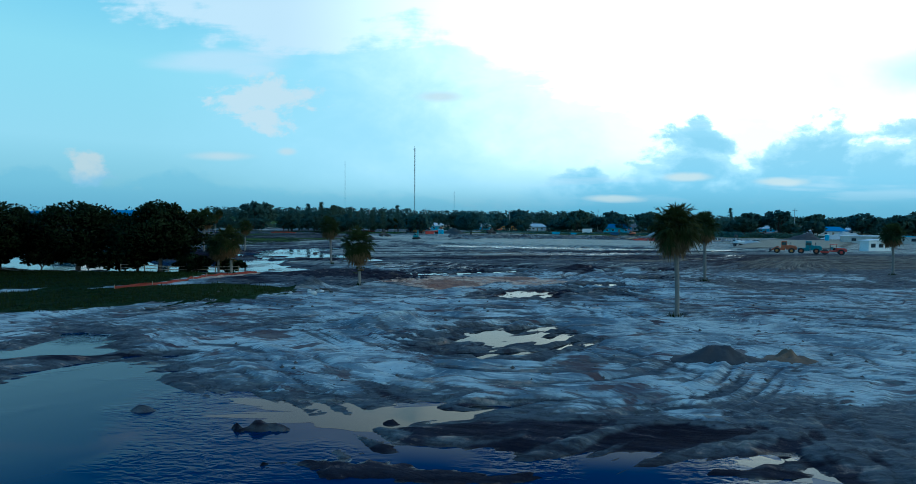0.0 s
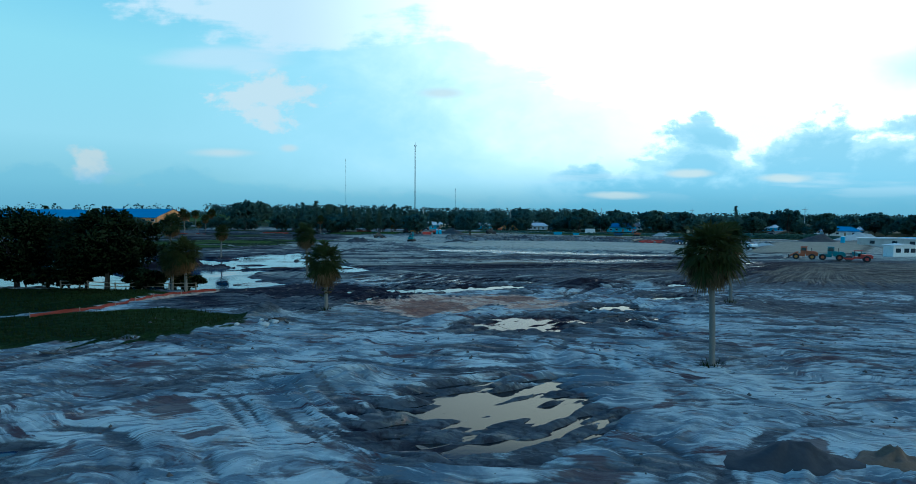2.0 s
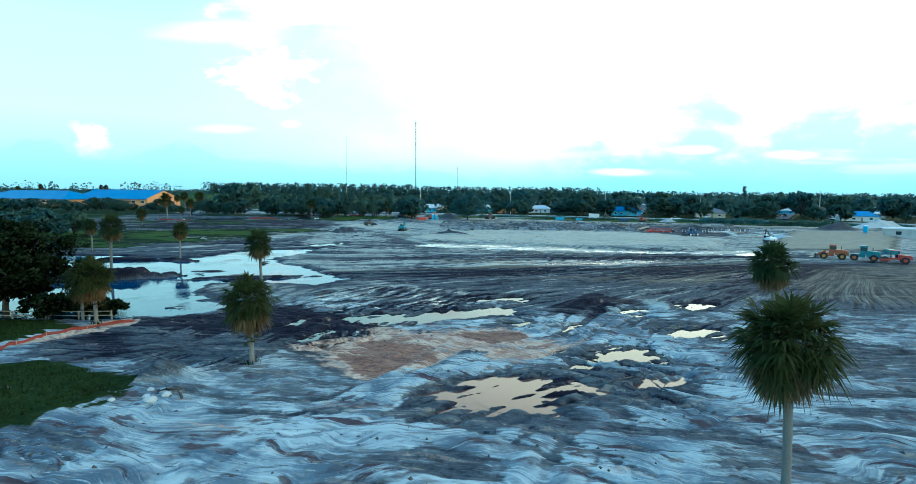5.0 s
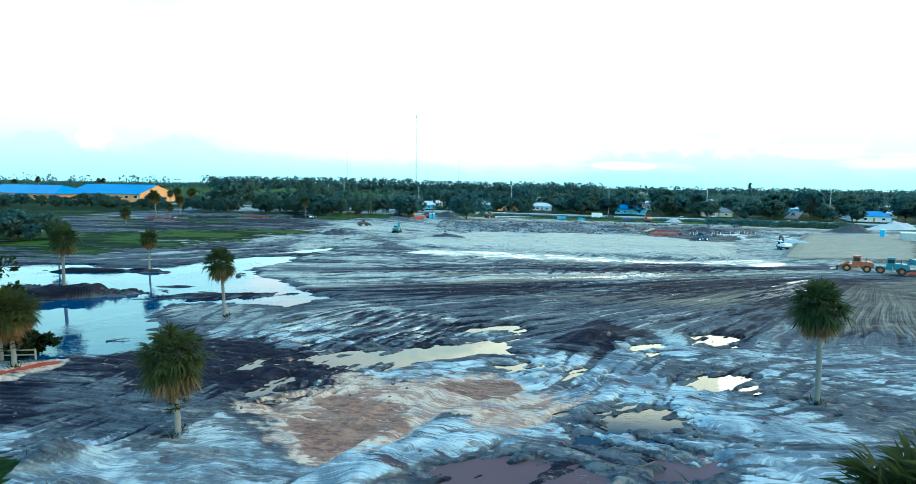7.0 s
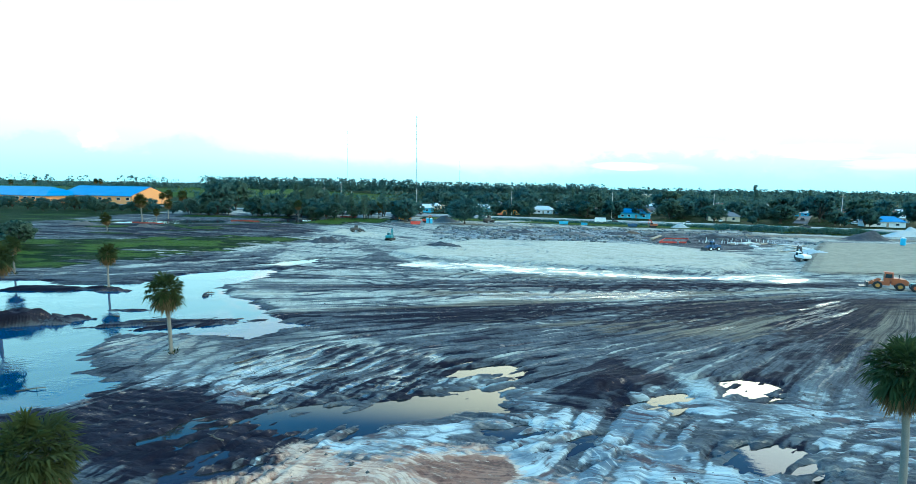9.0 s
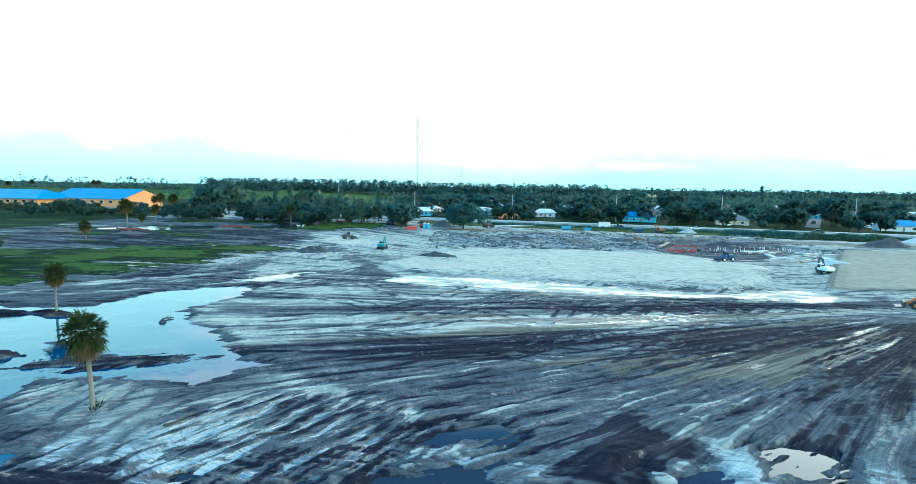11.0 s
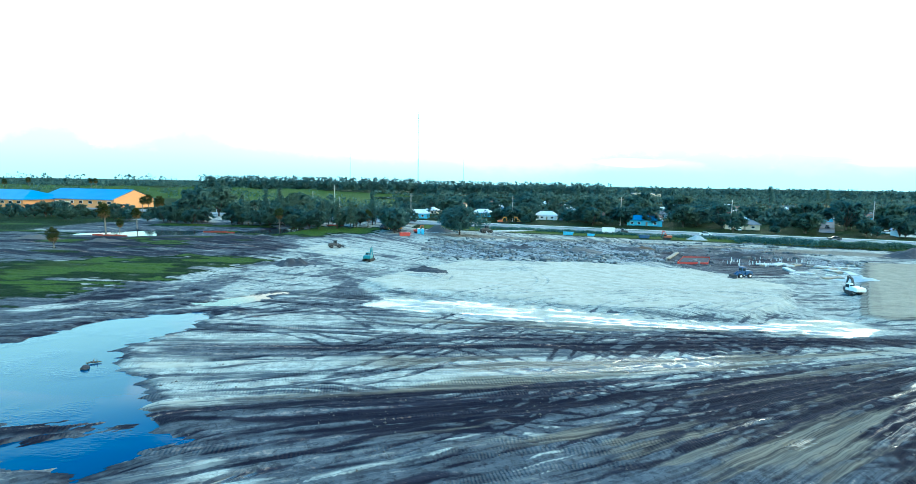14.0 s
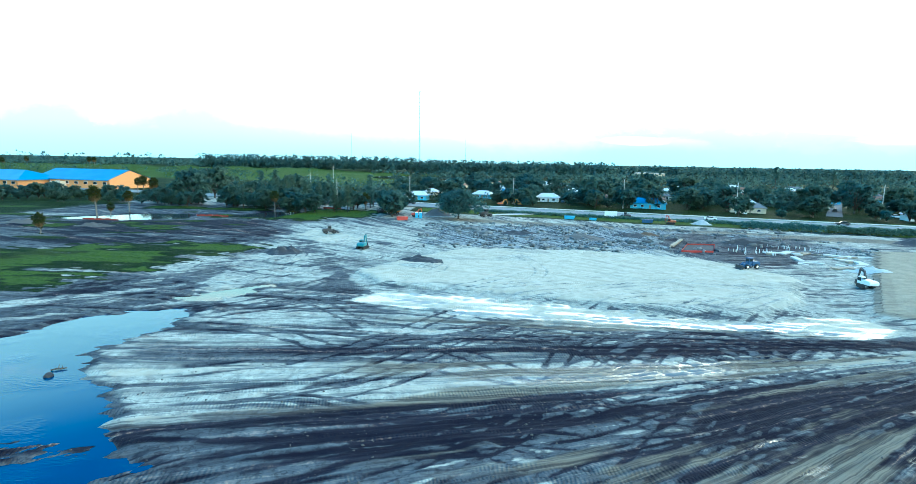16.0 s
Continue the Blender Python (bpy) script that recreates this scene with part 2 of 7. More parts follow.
def node_attribute(tree, name):
    n = tree.nodes.new("ShaderNodeAttribute")
    n.attribute_name = name
    return n.outputs["Color"]


def marks(tree, vec, turn, size, detail):
    """Drawn-out noise: scrapes that run at an angle to the x axis."""
    flat = node(tree, "ShaderNodeMapping", Vector=node(tree, "ShaderNodeMapping", Vector=vec, Rotation=(0, 0, -turn)).outputs[0], Scale=size).outputs[0]
    return cloudy(tree, flat, 1.0, detail, 0.62, 0.5)


GATE = (80.0, 131.0)


def ground_material():
    """Sand, mud, clay and grass, laid out by the plan's own masks and broken up by grain, streaks and clods."""
    m, t, bsdf = material("site_ground")
    pos = t.nodes.new("ShaderNodeTexCoord").outputs["Object"]
    a = node(t, "ShaderNodeSeparateColor", Color=node_attribute(t, "soil"))
    b = node(t, "ShaderNodeSeparateColor", Color=node_attribute(t, "cover"))
    mud, clay, tan = a.outputs[0], a.outputs[1], a.outputs[2]
    grass, wet, rough_land = b.outputs[0], b.outputs[1], b.outputs[2]
    grain = cloudy(t, pos, 9.0, 6, 0.62)
    patch = cloudy(t, pos, 0.55, 6, 0.62, 0.5)
    wide = cloudy(t, pos, 0.05, 4, 0.55, 0.4)
    north = node(t, "ShaderNodeSeparateXYZ", Vector=pos).outputs[1]
    bent = node(t, "ShaderNodeVectorMath", i0=pos, i1=node(t, "ShaderNodeVectorMath", i0=node(t, "ShaderNodeTexNoise", Vector=pos, Scale=0.06, Detail=2.0).outputs["Color"], i1=(4.0, 4.0, 0.0)).outputs[0])
    bent.operation = "ADD"
    bent.inputs[1].links[0].from_node.operation = "MULTIPLY"
    bent = bent.outputs[0]
    eased = node(t, "ShaderNodeVectorMath", i0=pos, i1=node(t, "ShaderNodeVectorMath", i0=node(t, "ShaderNodeTexNoise", Vector=pos, Scale=0.025, Detail=2.0).outputs["Color"], i1=(7.0, 7.0, 0.0)).outputs[0])
    eased.operation = "ADD"
    eased.inputs[1].links[0].from_node.operation = "MULTIPLY"
    # the drivers all made for one gate: their marks run together there
    apart = node(t, "ShaderNodeSeparateXYZ", Vector=node(t, "ShaderNodeVectorMath", i0=eased.outputs[0], i1=(-GATE[0], -GATE[1], 0.0)).outputs[0])
    swing = calc(t, "ARCTAN2", apart.outputs[1], calc(t, "MULTIPLY", apart.outputs[0], -1.0))
    far_off = calc(t, "SQRT", calc(t, "ADD", calc(t, "MULTIPLY", apart.outputs[0], apart.outputs[0]), calc(t, "MULTIPLY", apart.outputs[1], apart.outputs[1])))

    def rays(along, across, z):
        flat = node(t, "ShaderNodeCombineXYZ", X=calc(t, "MULTIPLY", far_off, along), Y=calc(t, "MULTIPLY", swing, across), Z=z).outputs[0]
        return cloudy(t, flat, 1.0, 5, 0.62, 0.3)

    drag = rays(0.035, 75.0, 0.0)
    cut = rays(0.075, 85.0, 5.0)
    sweep = marks(t, bent, -0.10, (0.20, 1.6, 1.0), 6)
    brush = blend(t, step(t, north, 74.0, 84.0), sweep, cut)
    brush = node(t, "ShaderNodeSeparateColor", Color=blend(t, step(t, north, 92.0, 102.0), brush, drag)).outputs[0]
    # fine scrapes that lie along the larger drag marks
    scrape = blend(t, step(t, north, 90.0, 99.0), rays(0.07, 260.0, 9.0), rays(0.03, 230.0, 13.0))
    scrape = node(t, "ShaderNodeSeparateColor", Color=blend(t, step(t, north, 74.0, 82.0), marks(t, bent, -0.06, (0.35, 3.6, 1.0), 4), scrape)).outputs[0]
    aside = step(t, node(t, "ShaderNodeSeparateXYZ", Vector=pos).outputs[0], 56.0, 68.0)
    loose = marks(t, bent, 0.10, (0.12, 1.8, 1.0), 5)
    brush = node(t, "ShaderNodeSeparateColor", Color=blend(t, aside, brush, loose)).outputs[0]
    scrape = node(t, "ShaderNodeSeparateColor", Color=blend(t, aside, scrape, marks(t, bent, 0.06, (0.25, 4.0, 1.0), 3))).outputs[0]
    # sand
    sand = blend(t, step(t, patch, 0.3, 0.7), (0.31, 0.295, 0.245), (0.58, 0.545, 0.44))
    sand = blend(t, calc(t, "MULTIPLY", step(t, brush, 0.50, 0.40), calc(t, "ADD", 0.25, calc(t, "MULTIPLY", step(t, cloudy(t, pos, 0.09, 3, 0.5, 0.5), 0.38, 0.62), 0.65))), sand, (0.040, 0.051, 0.066))
    mid = cloudy(t, pos, 1.7, 8, 0.72, 0.6)
    sand = blend(t, calc(t, "MULTIPLY", step(t, mid, 0.50, 0.36), 0.45), sand, (0.055, 0.067, 0.080))
    sand = blend(t, calc(t, "MULTIPLY", step(t, grain, 0.42, 0.70), 0.25), sand, (0.15, 0.16, 0.165))
    sand = blend(t, calc(t, "MULTIPLY", step(t, scrape, 0.46, 0.37), 0.55), sand, (0.075, 0.09, 0.105))
    sand = blend(t, step(t, north, 88.0, 68.0), sand, blend(t, 1.0, sand, (0.74, 0.93, 1.0), "MULTIPLY"))
    sand = blend(t, step(t, mud, -0.08, -0.40), sand, blend(t, step(t, patch, 0.3, 0.7), (0.42, 0.37, 0.28), (0.55, 0.49, 0.38)))
    # near sand: pale and smooth, with swirling strokes of dark silt and thin wash lines
    swirl = node(t, "ShaderNodeVectorMath", i0=pos, i1=node(t, "ShaderNodeVectorMath", i0=node(t, "ShaderNodeTexNoise", Vector=pos, Scale=0.075, Detail=3.0).outputs["Color"], i1=(12.0, 12.0, 0.0)).outputs[0])
    swirl.operation = "ADD"
    swirl.inputs[1].links[0].from_node.operation = "MULTIPLY"
    swirl = swirl.outputs[0]
    stroke = marks(t, swirl, -0.15, (0.20, 1.35, 1.0), 5)
    wash = marks(t, swirl, -0.10, (0.42, 4.6, 1.0), 5)
    spots = cloudy(t, pos, 0.28, 4, 0.55, 0.6)
    shore = blend(t, step(t, cloudy(t, pos, 0.20, 6, 0.62, 0.6), 0.36, 0.62), (0.125, 0.155, 0.18), (0.50, 0.525, 0.495))
    shore = blend(t, calc(t, "MULTIPLY", step(t, wash, 0.485, 0.40), 0.62), shore, (0.125, 0.145, 0.170))
    shore = blend(t, calc(t, "MULTIPLY", step(t, wash, 0.55, 0.62), 0.5), shore, (0.68, 0.69, 0.63))
    shore = blend(t, calc(t, "MULTIPLY", step(t, stroke, 0.455, 0.385), calc(t, "ADD", 0.45, calc(t, "MULTIPLY", step(t, spots, 0.42, 0.6), 0.5))), shore, (0.070, 0.042, 0.046))
    shore = blend(t, calc(t, "MULTIPLY", step(t, calc(t, "ADD", calc(t, "MULTIPLY", spots, 0.7), calc(t, "MULTIPLY", stroke, 0.3)), 0.43, 0.385), 0.8), shore, (0.080, 0.044, 0.042))
    sand = blend(t, step(t, north, 86.0, 74.0), sand, shore)
    # mud, dark and streaked with sand where wheels dragged it
    thin = step(t, mud, 1.25, 0.85)
    driven = calc(t, "ADD", calc(t, "MULTIPLY", patch, 0.3), calc(t, "ADD", calc(t, "MULTIPLY", brush, 0.4), calc(t, "MULTIPLY", scrape, 0.3)))
    dirt = blend(t, step(t, driven, 0.38, 0.60), (0.040, 0.041, 0.048), (0.128, 0.134, 0.140))
    dirt = blend(t, calc(t, "MULTIPLY", step(t, brush, 0.56, 0.63), calc(t, "MULTIPLY", calc(t, "MULTIPLY", step(t, wide, 0.35, 0.6), 0.55), thin)), dirt, (0.27, 0.245, 0.20))
    dirt = blend(t, calc(t, "MULTIPLY", calc(t, "MULTIPLY", step(t, scrape, 0.55, 0.66), 0.5), thin), dirt, (0.20, 0.19, 0.16))
    dirt = blend(t, calc(t, "MULTIPLY", step(t, mid, 0.52, 0.36), 0.55), dirt, (0.014, 0.011, 0.016))
    dirt = blend(t, calc(t, "MULTIPLY", step(t, mud, 1.02, 1.40), 0.95), dirt, blend(t, step(t, brush, 0.42, 0.62), (0.010, 0.009, 0.016), (0.030, 0.027, 0.037)))
    driven_far = calc(t, "SUBTRACT", 1.0, calc(t, "MULTIPLY", step(t, north, 86.0, 98.0), 0.75))
    edge = calc(t, "ADD", mud, calc(t, "MULTIPLY", calc(t, "ADD", calc(t, "ADD", calc(t, "MULTIPLY", calc(t, "SUBTRACT", mid, 0.5), calc(t, "MULTIPLY", driven_far, 0.7)), calc(t, "MULTIPLY", calc(t, "SUBTRACT", scrape, 0.5), 1.1)), calc(t, "ADD", calc(t, "MULTIPLY", calc(t, "SUBTRACT", patch, 0.5), driven_far), calc(t, "SUBTRACT", brush, 0.5))), 0.75))
    c = blend(t, step(t, edge, 0.30, 0.62), sand, dirt)
    red = blend(t, step(t, calc(t, "ADD", calc(t, "MULTIPLY", patch, 0.5), calc(t, "MULTIPLY", wash, 0.5)), 0.42, 0.54), (0.40, 0.225, 0.155), (0.64, 0.45, 0.32))
    rust = step(t, calc(t, "ADD", clay, calc(t, "ADD", calc(t, "MULTIPLY", calc(t, "SUBTRACT", stroke, 0.5), 1.6), calc(t, "ADD", calc(t, "MULTIPLY", calc(t, "SUBTRACT", mid, 0.5), 1.3), calc(t, "MULTIPLY", calc(t, "SUBTRACT", scrape, 0.5), 1.5)))), 0.60, 0.95)
    red = blend(t, calc(t, "MULTIPLY", rust, 0.9), red, blend(t, step(t, calc(t, "ADD", calc(t, "MULTIPLY", scrape, 0.5), calc(t, "MULTIPLY", mid, 0.5)), 0.40, 0.58), (0.075, 0.032, 0.028), (0.30, 0.15, 0.10)))
    c = blend(t, step(t, calc(t, "ADD", clay, calc(t, "ADD", calc(t, "MULTIPLY", calc(t, "SUBTRACT", brush, 0.5), 1.5), calc(t, "MULTIPLY", calc(t, "SUBTRACT", mid, 0.5), 1.0))), 0.12, 0.62), c, red)
    warm = blend(t, step(t, calc(t, "ADD", calc(t, "MULTIPLY", scrape, 0.5), calc(t, "MULTIPLY", brush, 0.5)), 0.42, 0.6), (0.075, 0.062, 0.052), (0.26, 0.215, 0.155))
    warm = blend(t, step(t, tan, 0.9, 1.0), warm, blend(t, step(t, patch, 0.25, 0.75), (0.27, 0.225, 0.16), (0.36, 0.305, 0.215)))
    c = blend(t, calc(t, "MULTIPLY", step(t, calc(t, "ADD", tan, calc(t, "MULTIPLY", calc(t, "SUBTRACT", patch, 0.5), 0.5)), 0.2, 0.8), 0.9), c, warm)
    blades = cloudy(t, pos, 2.2, 5, 0.7)
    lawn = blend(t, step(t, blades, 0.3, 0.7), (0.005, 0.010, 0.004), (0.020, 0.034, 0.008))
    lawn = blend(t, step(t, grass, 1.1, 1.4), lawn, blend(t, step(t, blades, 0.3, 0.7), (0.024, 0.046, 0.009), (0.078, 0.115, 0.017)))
    lawn = blend(t, calc(t, "MULTIPLY", step(t, wide, 0.45, 0.7), 0.5), lawn, (0.048, 0.064, 0.014))
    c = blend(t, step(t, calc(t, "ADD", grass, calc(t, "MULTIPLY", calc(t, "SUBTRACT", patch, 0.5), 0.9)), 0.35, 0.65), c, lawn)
    scrub = blend(t, step(t, calc(t, "ADD", calc(t, "MULTIPLY", mid, 0.6), calc(t, "MULTIPLY", brush, 0.4)), 0.44, 0.56), (0.016, 0.028, 0.042), (0.33, 0.34, 0.33))
    c = blend(t, step(t, calc(t, "ADD", rough_land, calc(t, "MULTIPLY", calc(t, "SUBTRACT", patch, 0.5), 0.8)), 0.35, 0.7), c, scrub)
    damp = step(t, calc(t, "ADD", wet, calc(t, "MULTIPLY", calc(t, "SUBTRACT", brush, 0.5), 1.3)), 0.35, 0.75)
    c = blend(t, calc(t, "MULTIPLY", damp, 0.25), c, (0.15, 0.14, 0.13))
    t.links.new(c, bsdf.inputs["Base Color"])
    t.links.new(calc(t, "ADD", 0.02, calc(t, "MULTIPLY", damp, 0.55)), bsdf.inputs["Specular IOR Level"])
    moist = step(t, calc(t, "ADD", calc(t, "MULTIPLY", brush, 0.6), calc(t, "MULTIPLY", patch, 0.4)), 0.58, 0.42)
    dry = calc(t, "SUBTRACT", calc(t, "ADD", 0.62, calc(t, "MULTIPLY", grain, 0.3)), calc(t, "MULTIPLY", moist, 0.05))
    t.links.new(calc(t, "SUBTRACT", dry, calc(t, "MULTIPLY", damp, 0.64), clamp=True), bsdf.inputs["Roughness"])
    # belts of bars left by crawler tracks
    bars = node(t, "ShaderNodeSeparateXYZ", Vector=node(t, "ShaderNodeMapping", Vector=bent, Rotation=(0, 0, -0.22)).outputs[0])
    tooth = calc(t, "SINE", calc(t, "MULTIPLY", bars.outputs[0], 20.0))
    belt = calc(t, "MULTIPLY", step(t, marks(t, bent, 0.22, (0.035, 0.55, 1.0), 2), 0.52, 0.58), step(t, north, 86.0, 92.0))
    tread = calc(t, "MULTIPLY", tooth, belt)
    brushed = node(t, "ShaderNodeSeparateColor", Color=blend(t, step(t, north, 86.0, 74.0), brush, calc(t, "ADD", calc(t, "MULTIPLY", stroke, 0.75), calc(t, "MULTIPLY", wash, 0.35)))).outputs[0]
    relief = calc(t, "ADD", calc(t, "MULTIPLY", brushed, calc(t, "SUBTRACT", 1.3, calc(t, "MULTIPLY", step(t, mud, -0.08, -0.40), 0.95))), calc(t, "ADD", calc(t, "MULTIPLY", tread, 0.16), calc(t, "ADD", calc(t, "MULTIPLY", grain, 0.24), calc(t, "MULTIPLY", patch, 0.5))))
    n = node(t, "ShaderNodeBump", Strength=0.9, Distance=0.20, Height=calc(t, "MULTIPLY", relief, calc(t, "SUBTRACT", 1.0, calc(t, "MULTIPLY", damp, 0.92))))
    t.links.new(n.outputs[0], bsdf.inputs["Normal"])
    return m


GROUND = ground_material()
WATER = water_material("pond_water", (0.0, 0.050, 0.125), 0.020, 0.02, (0.22, 0.67, 1.0))
DEEP = water_material("flood_water", (0.001, 0.022, 0.075), 0.035, 0.03, (0.20, 0.64, 1.0), 1.20)
RUFFLED = water_material("wind_ruffled_water", (0.04, 0.045, 0.05), 0.004, 0.07)
PUDDLE = water_material("puddle_water", (0.03, 0.03, 0.03), 0.003, 0.015)
CLAYWATER = water_material("clay_water", (0.15, 0.080, 0.066), 0.003, 0.10, (1.0, 0.62, 0.45))
BARK = plain("palm_bark", (0.20, 0.18, 0.155), 0.9, vary=0.5, scale=2.5, bump=0.6)
OAKBARK = plain("oak_bark", (0.085, 0.07, 0.058), 0.9, vary=0.5, scale=2.0, bump=0.6)
FROND = leafy("palm_fronds", (0.018, 0.034, 0.014), (0.070, 0.092, 0.030))
DRYFROND = leafy("dry_fronds", (0.09, 0.065, 0.035), (0.24, 0.17, 0.085))
LEAF = leafy("broad_leaves", (0.008, 0.018, 0.007), (0.034, 0.055, 0.018))
# far foliage: distance haze is put into these three as paler, bluer green
LEAF_FAR_HAZED = leafy("hazed_street_tree_leaves", (0.046, 0.122, 0.140), (0.125, 0.235, 0.205), 0.3)
LEAF_WOOD_HAZED = leafy("hazed_woodland_leaves", (0.042, 0.115, 0.135), (0.150, 0.265, 0.235), 0.06)
PINE_HAZED = leafy("hazed_pine_needles", (0.040, 0.100, 0.108), (0.100, 0.180, 0.155), 0.3)
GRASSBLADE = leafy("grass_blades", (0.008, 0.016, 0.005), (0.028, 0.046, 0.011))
HEAP = plain("spoil", (0.040, 0.040, 0.046), 0.95, vary=0.5, scale=0.8, bump=0.8, dirt=(0.20, 0.18, 0.16), grime=0.4)
CLOD = plain("clods", (0.11, 0.095, 0.085), 0.95, vary=0.7, scale=1.0, bump=0.6)
RUBBLE = leafy("broken_rubble", (0.03, 0.04, 0.055), (0.40, 0.41, 0.40))
GRAVEL = plain("gravel", (0.42, 0.42, 0.40), 0.95, vary=0.4, scale=1.5, bump=0.8)
BROWNHEAP = plain("brown_rubble", (0.13, 0.085, 0.055), 0.95, vary=0.7, scale=1.2, bump=0.8)
STREET = plain("side_street_asphalt", (0.075, 0.08, 0.085), 0.85, vary=0.2, scale=0.05, bump=0.1)
ASPHALT = plain("road_asphalt", (0.19, 0.205, 0.21), 0.85, vary=0.2, scale=0.05, bump=0.1)
CONCRETE = plain("concrete", (0.50, 0.49, 0.46), 0.85, vary=0.2, scale=0.6)
WHITE = plain("white_paint", (0.80, 0.80, 0.78), 0.45, vary=0.1, grime=0.2)
YELLOW = plain("machine_yellow", (0.50, 0.21, 0.025), 0.5, vary=0.2, scale=1.2, grime=0.6)
ORANGE = plain("machine_orange", (0.42, 0.10, 0.03), 0.5, vary=0.2, scale=1.2, grime=0.5)
REDPAINT = plain("machine_red", (0.46, 0.045, 0.03), 0.5, vary=0.2, scale=1.2, grime=0.5)
BLUEPAINT = plain("machine_blue", (0.02, 0.08, 0.19), 0.5, vary=0.2, scale=1.2, grime=0.5)
TEAL = plain("machine_teal", (0.04, 0.19, 0.21), 0.5, vary=0.2, scale=1.2, grime=0.5)
STEEL = plain("dark_steel", (0.07, 0.07, 0.075), 0.5, 0.6, vary=0.3)
RUBBER = plain("rubber", (0.022, 0.022, 0.023), 0.85, vary=0.3)
GLASS = plain("cab_glass", (0.02, 0.03, 0.035), 0.06, vary=0.05, bump=0.0, grime=0.1)
SILT = plain("orange_fence_cloth", (0.24, 0.034, 0.018), 0.7, vary=0.25)
REDSHEET = plain("red_sheet", (0.40, 0.032, 0.022), 0.6, vary=0.25, scale=0.5)
TIMBER = plain("timber", (0.30, 0.24, 0.17), 0.8, vary=0.4, scale=1.0)
ORANGEWALL = plain("orange_stucco", (0.72, 0.32, 0.12), 0.85, vary=0.1, scale=0.1, grime=0.15)
CREAM = plain("cream_stucco", (0.66, 0.55, 0.40), 0.85, vary=0.1, scale=0.1)
BLUEROOF = plain("blue_metal_roof", (0.035, 0.20, 0.40), 0.4, 0.1, vary=0.12, scale=0.1, grime=0.1)
LIGHTBLUE = plain("light_blue_paint", (0.10, 0.42, 0.62), 0.6, vary=0.15, scale=0.2)
GREYROOF = plain("grey_shingle", (0.17, 0.17, 0.175), 0.9, vary=0.2, scale=0.2)
BROWNROOF = plain("brown_tile_roof", (0.22, 0.12, 0.085), 0.85, vary=0.2, scale=0.2)
WHITEROOF = plain("white_roof", (0.62, 0.64, 0.64), 0.7, vary=0.1, scale=0.2)
WINDOW = plain("window_glass", (0.03, 0.04, 0.05), 0.1, vary=0.05, bump=0.0, grime=0.0)

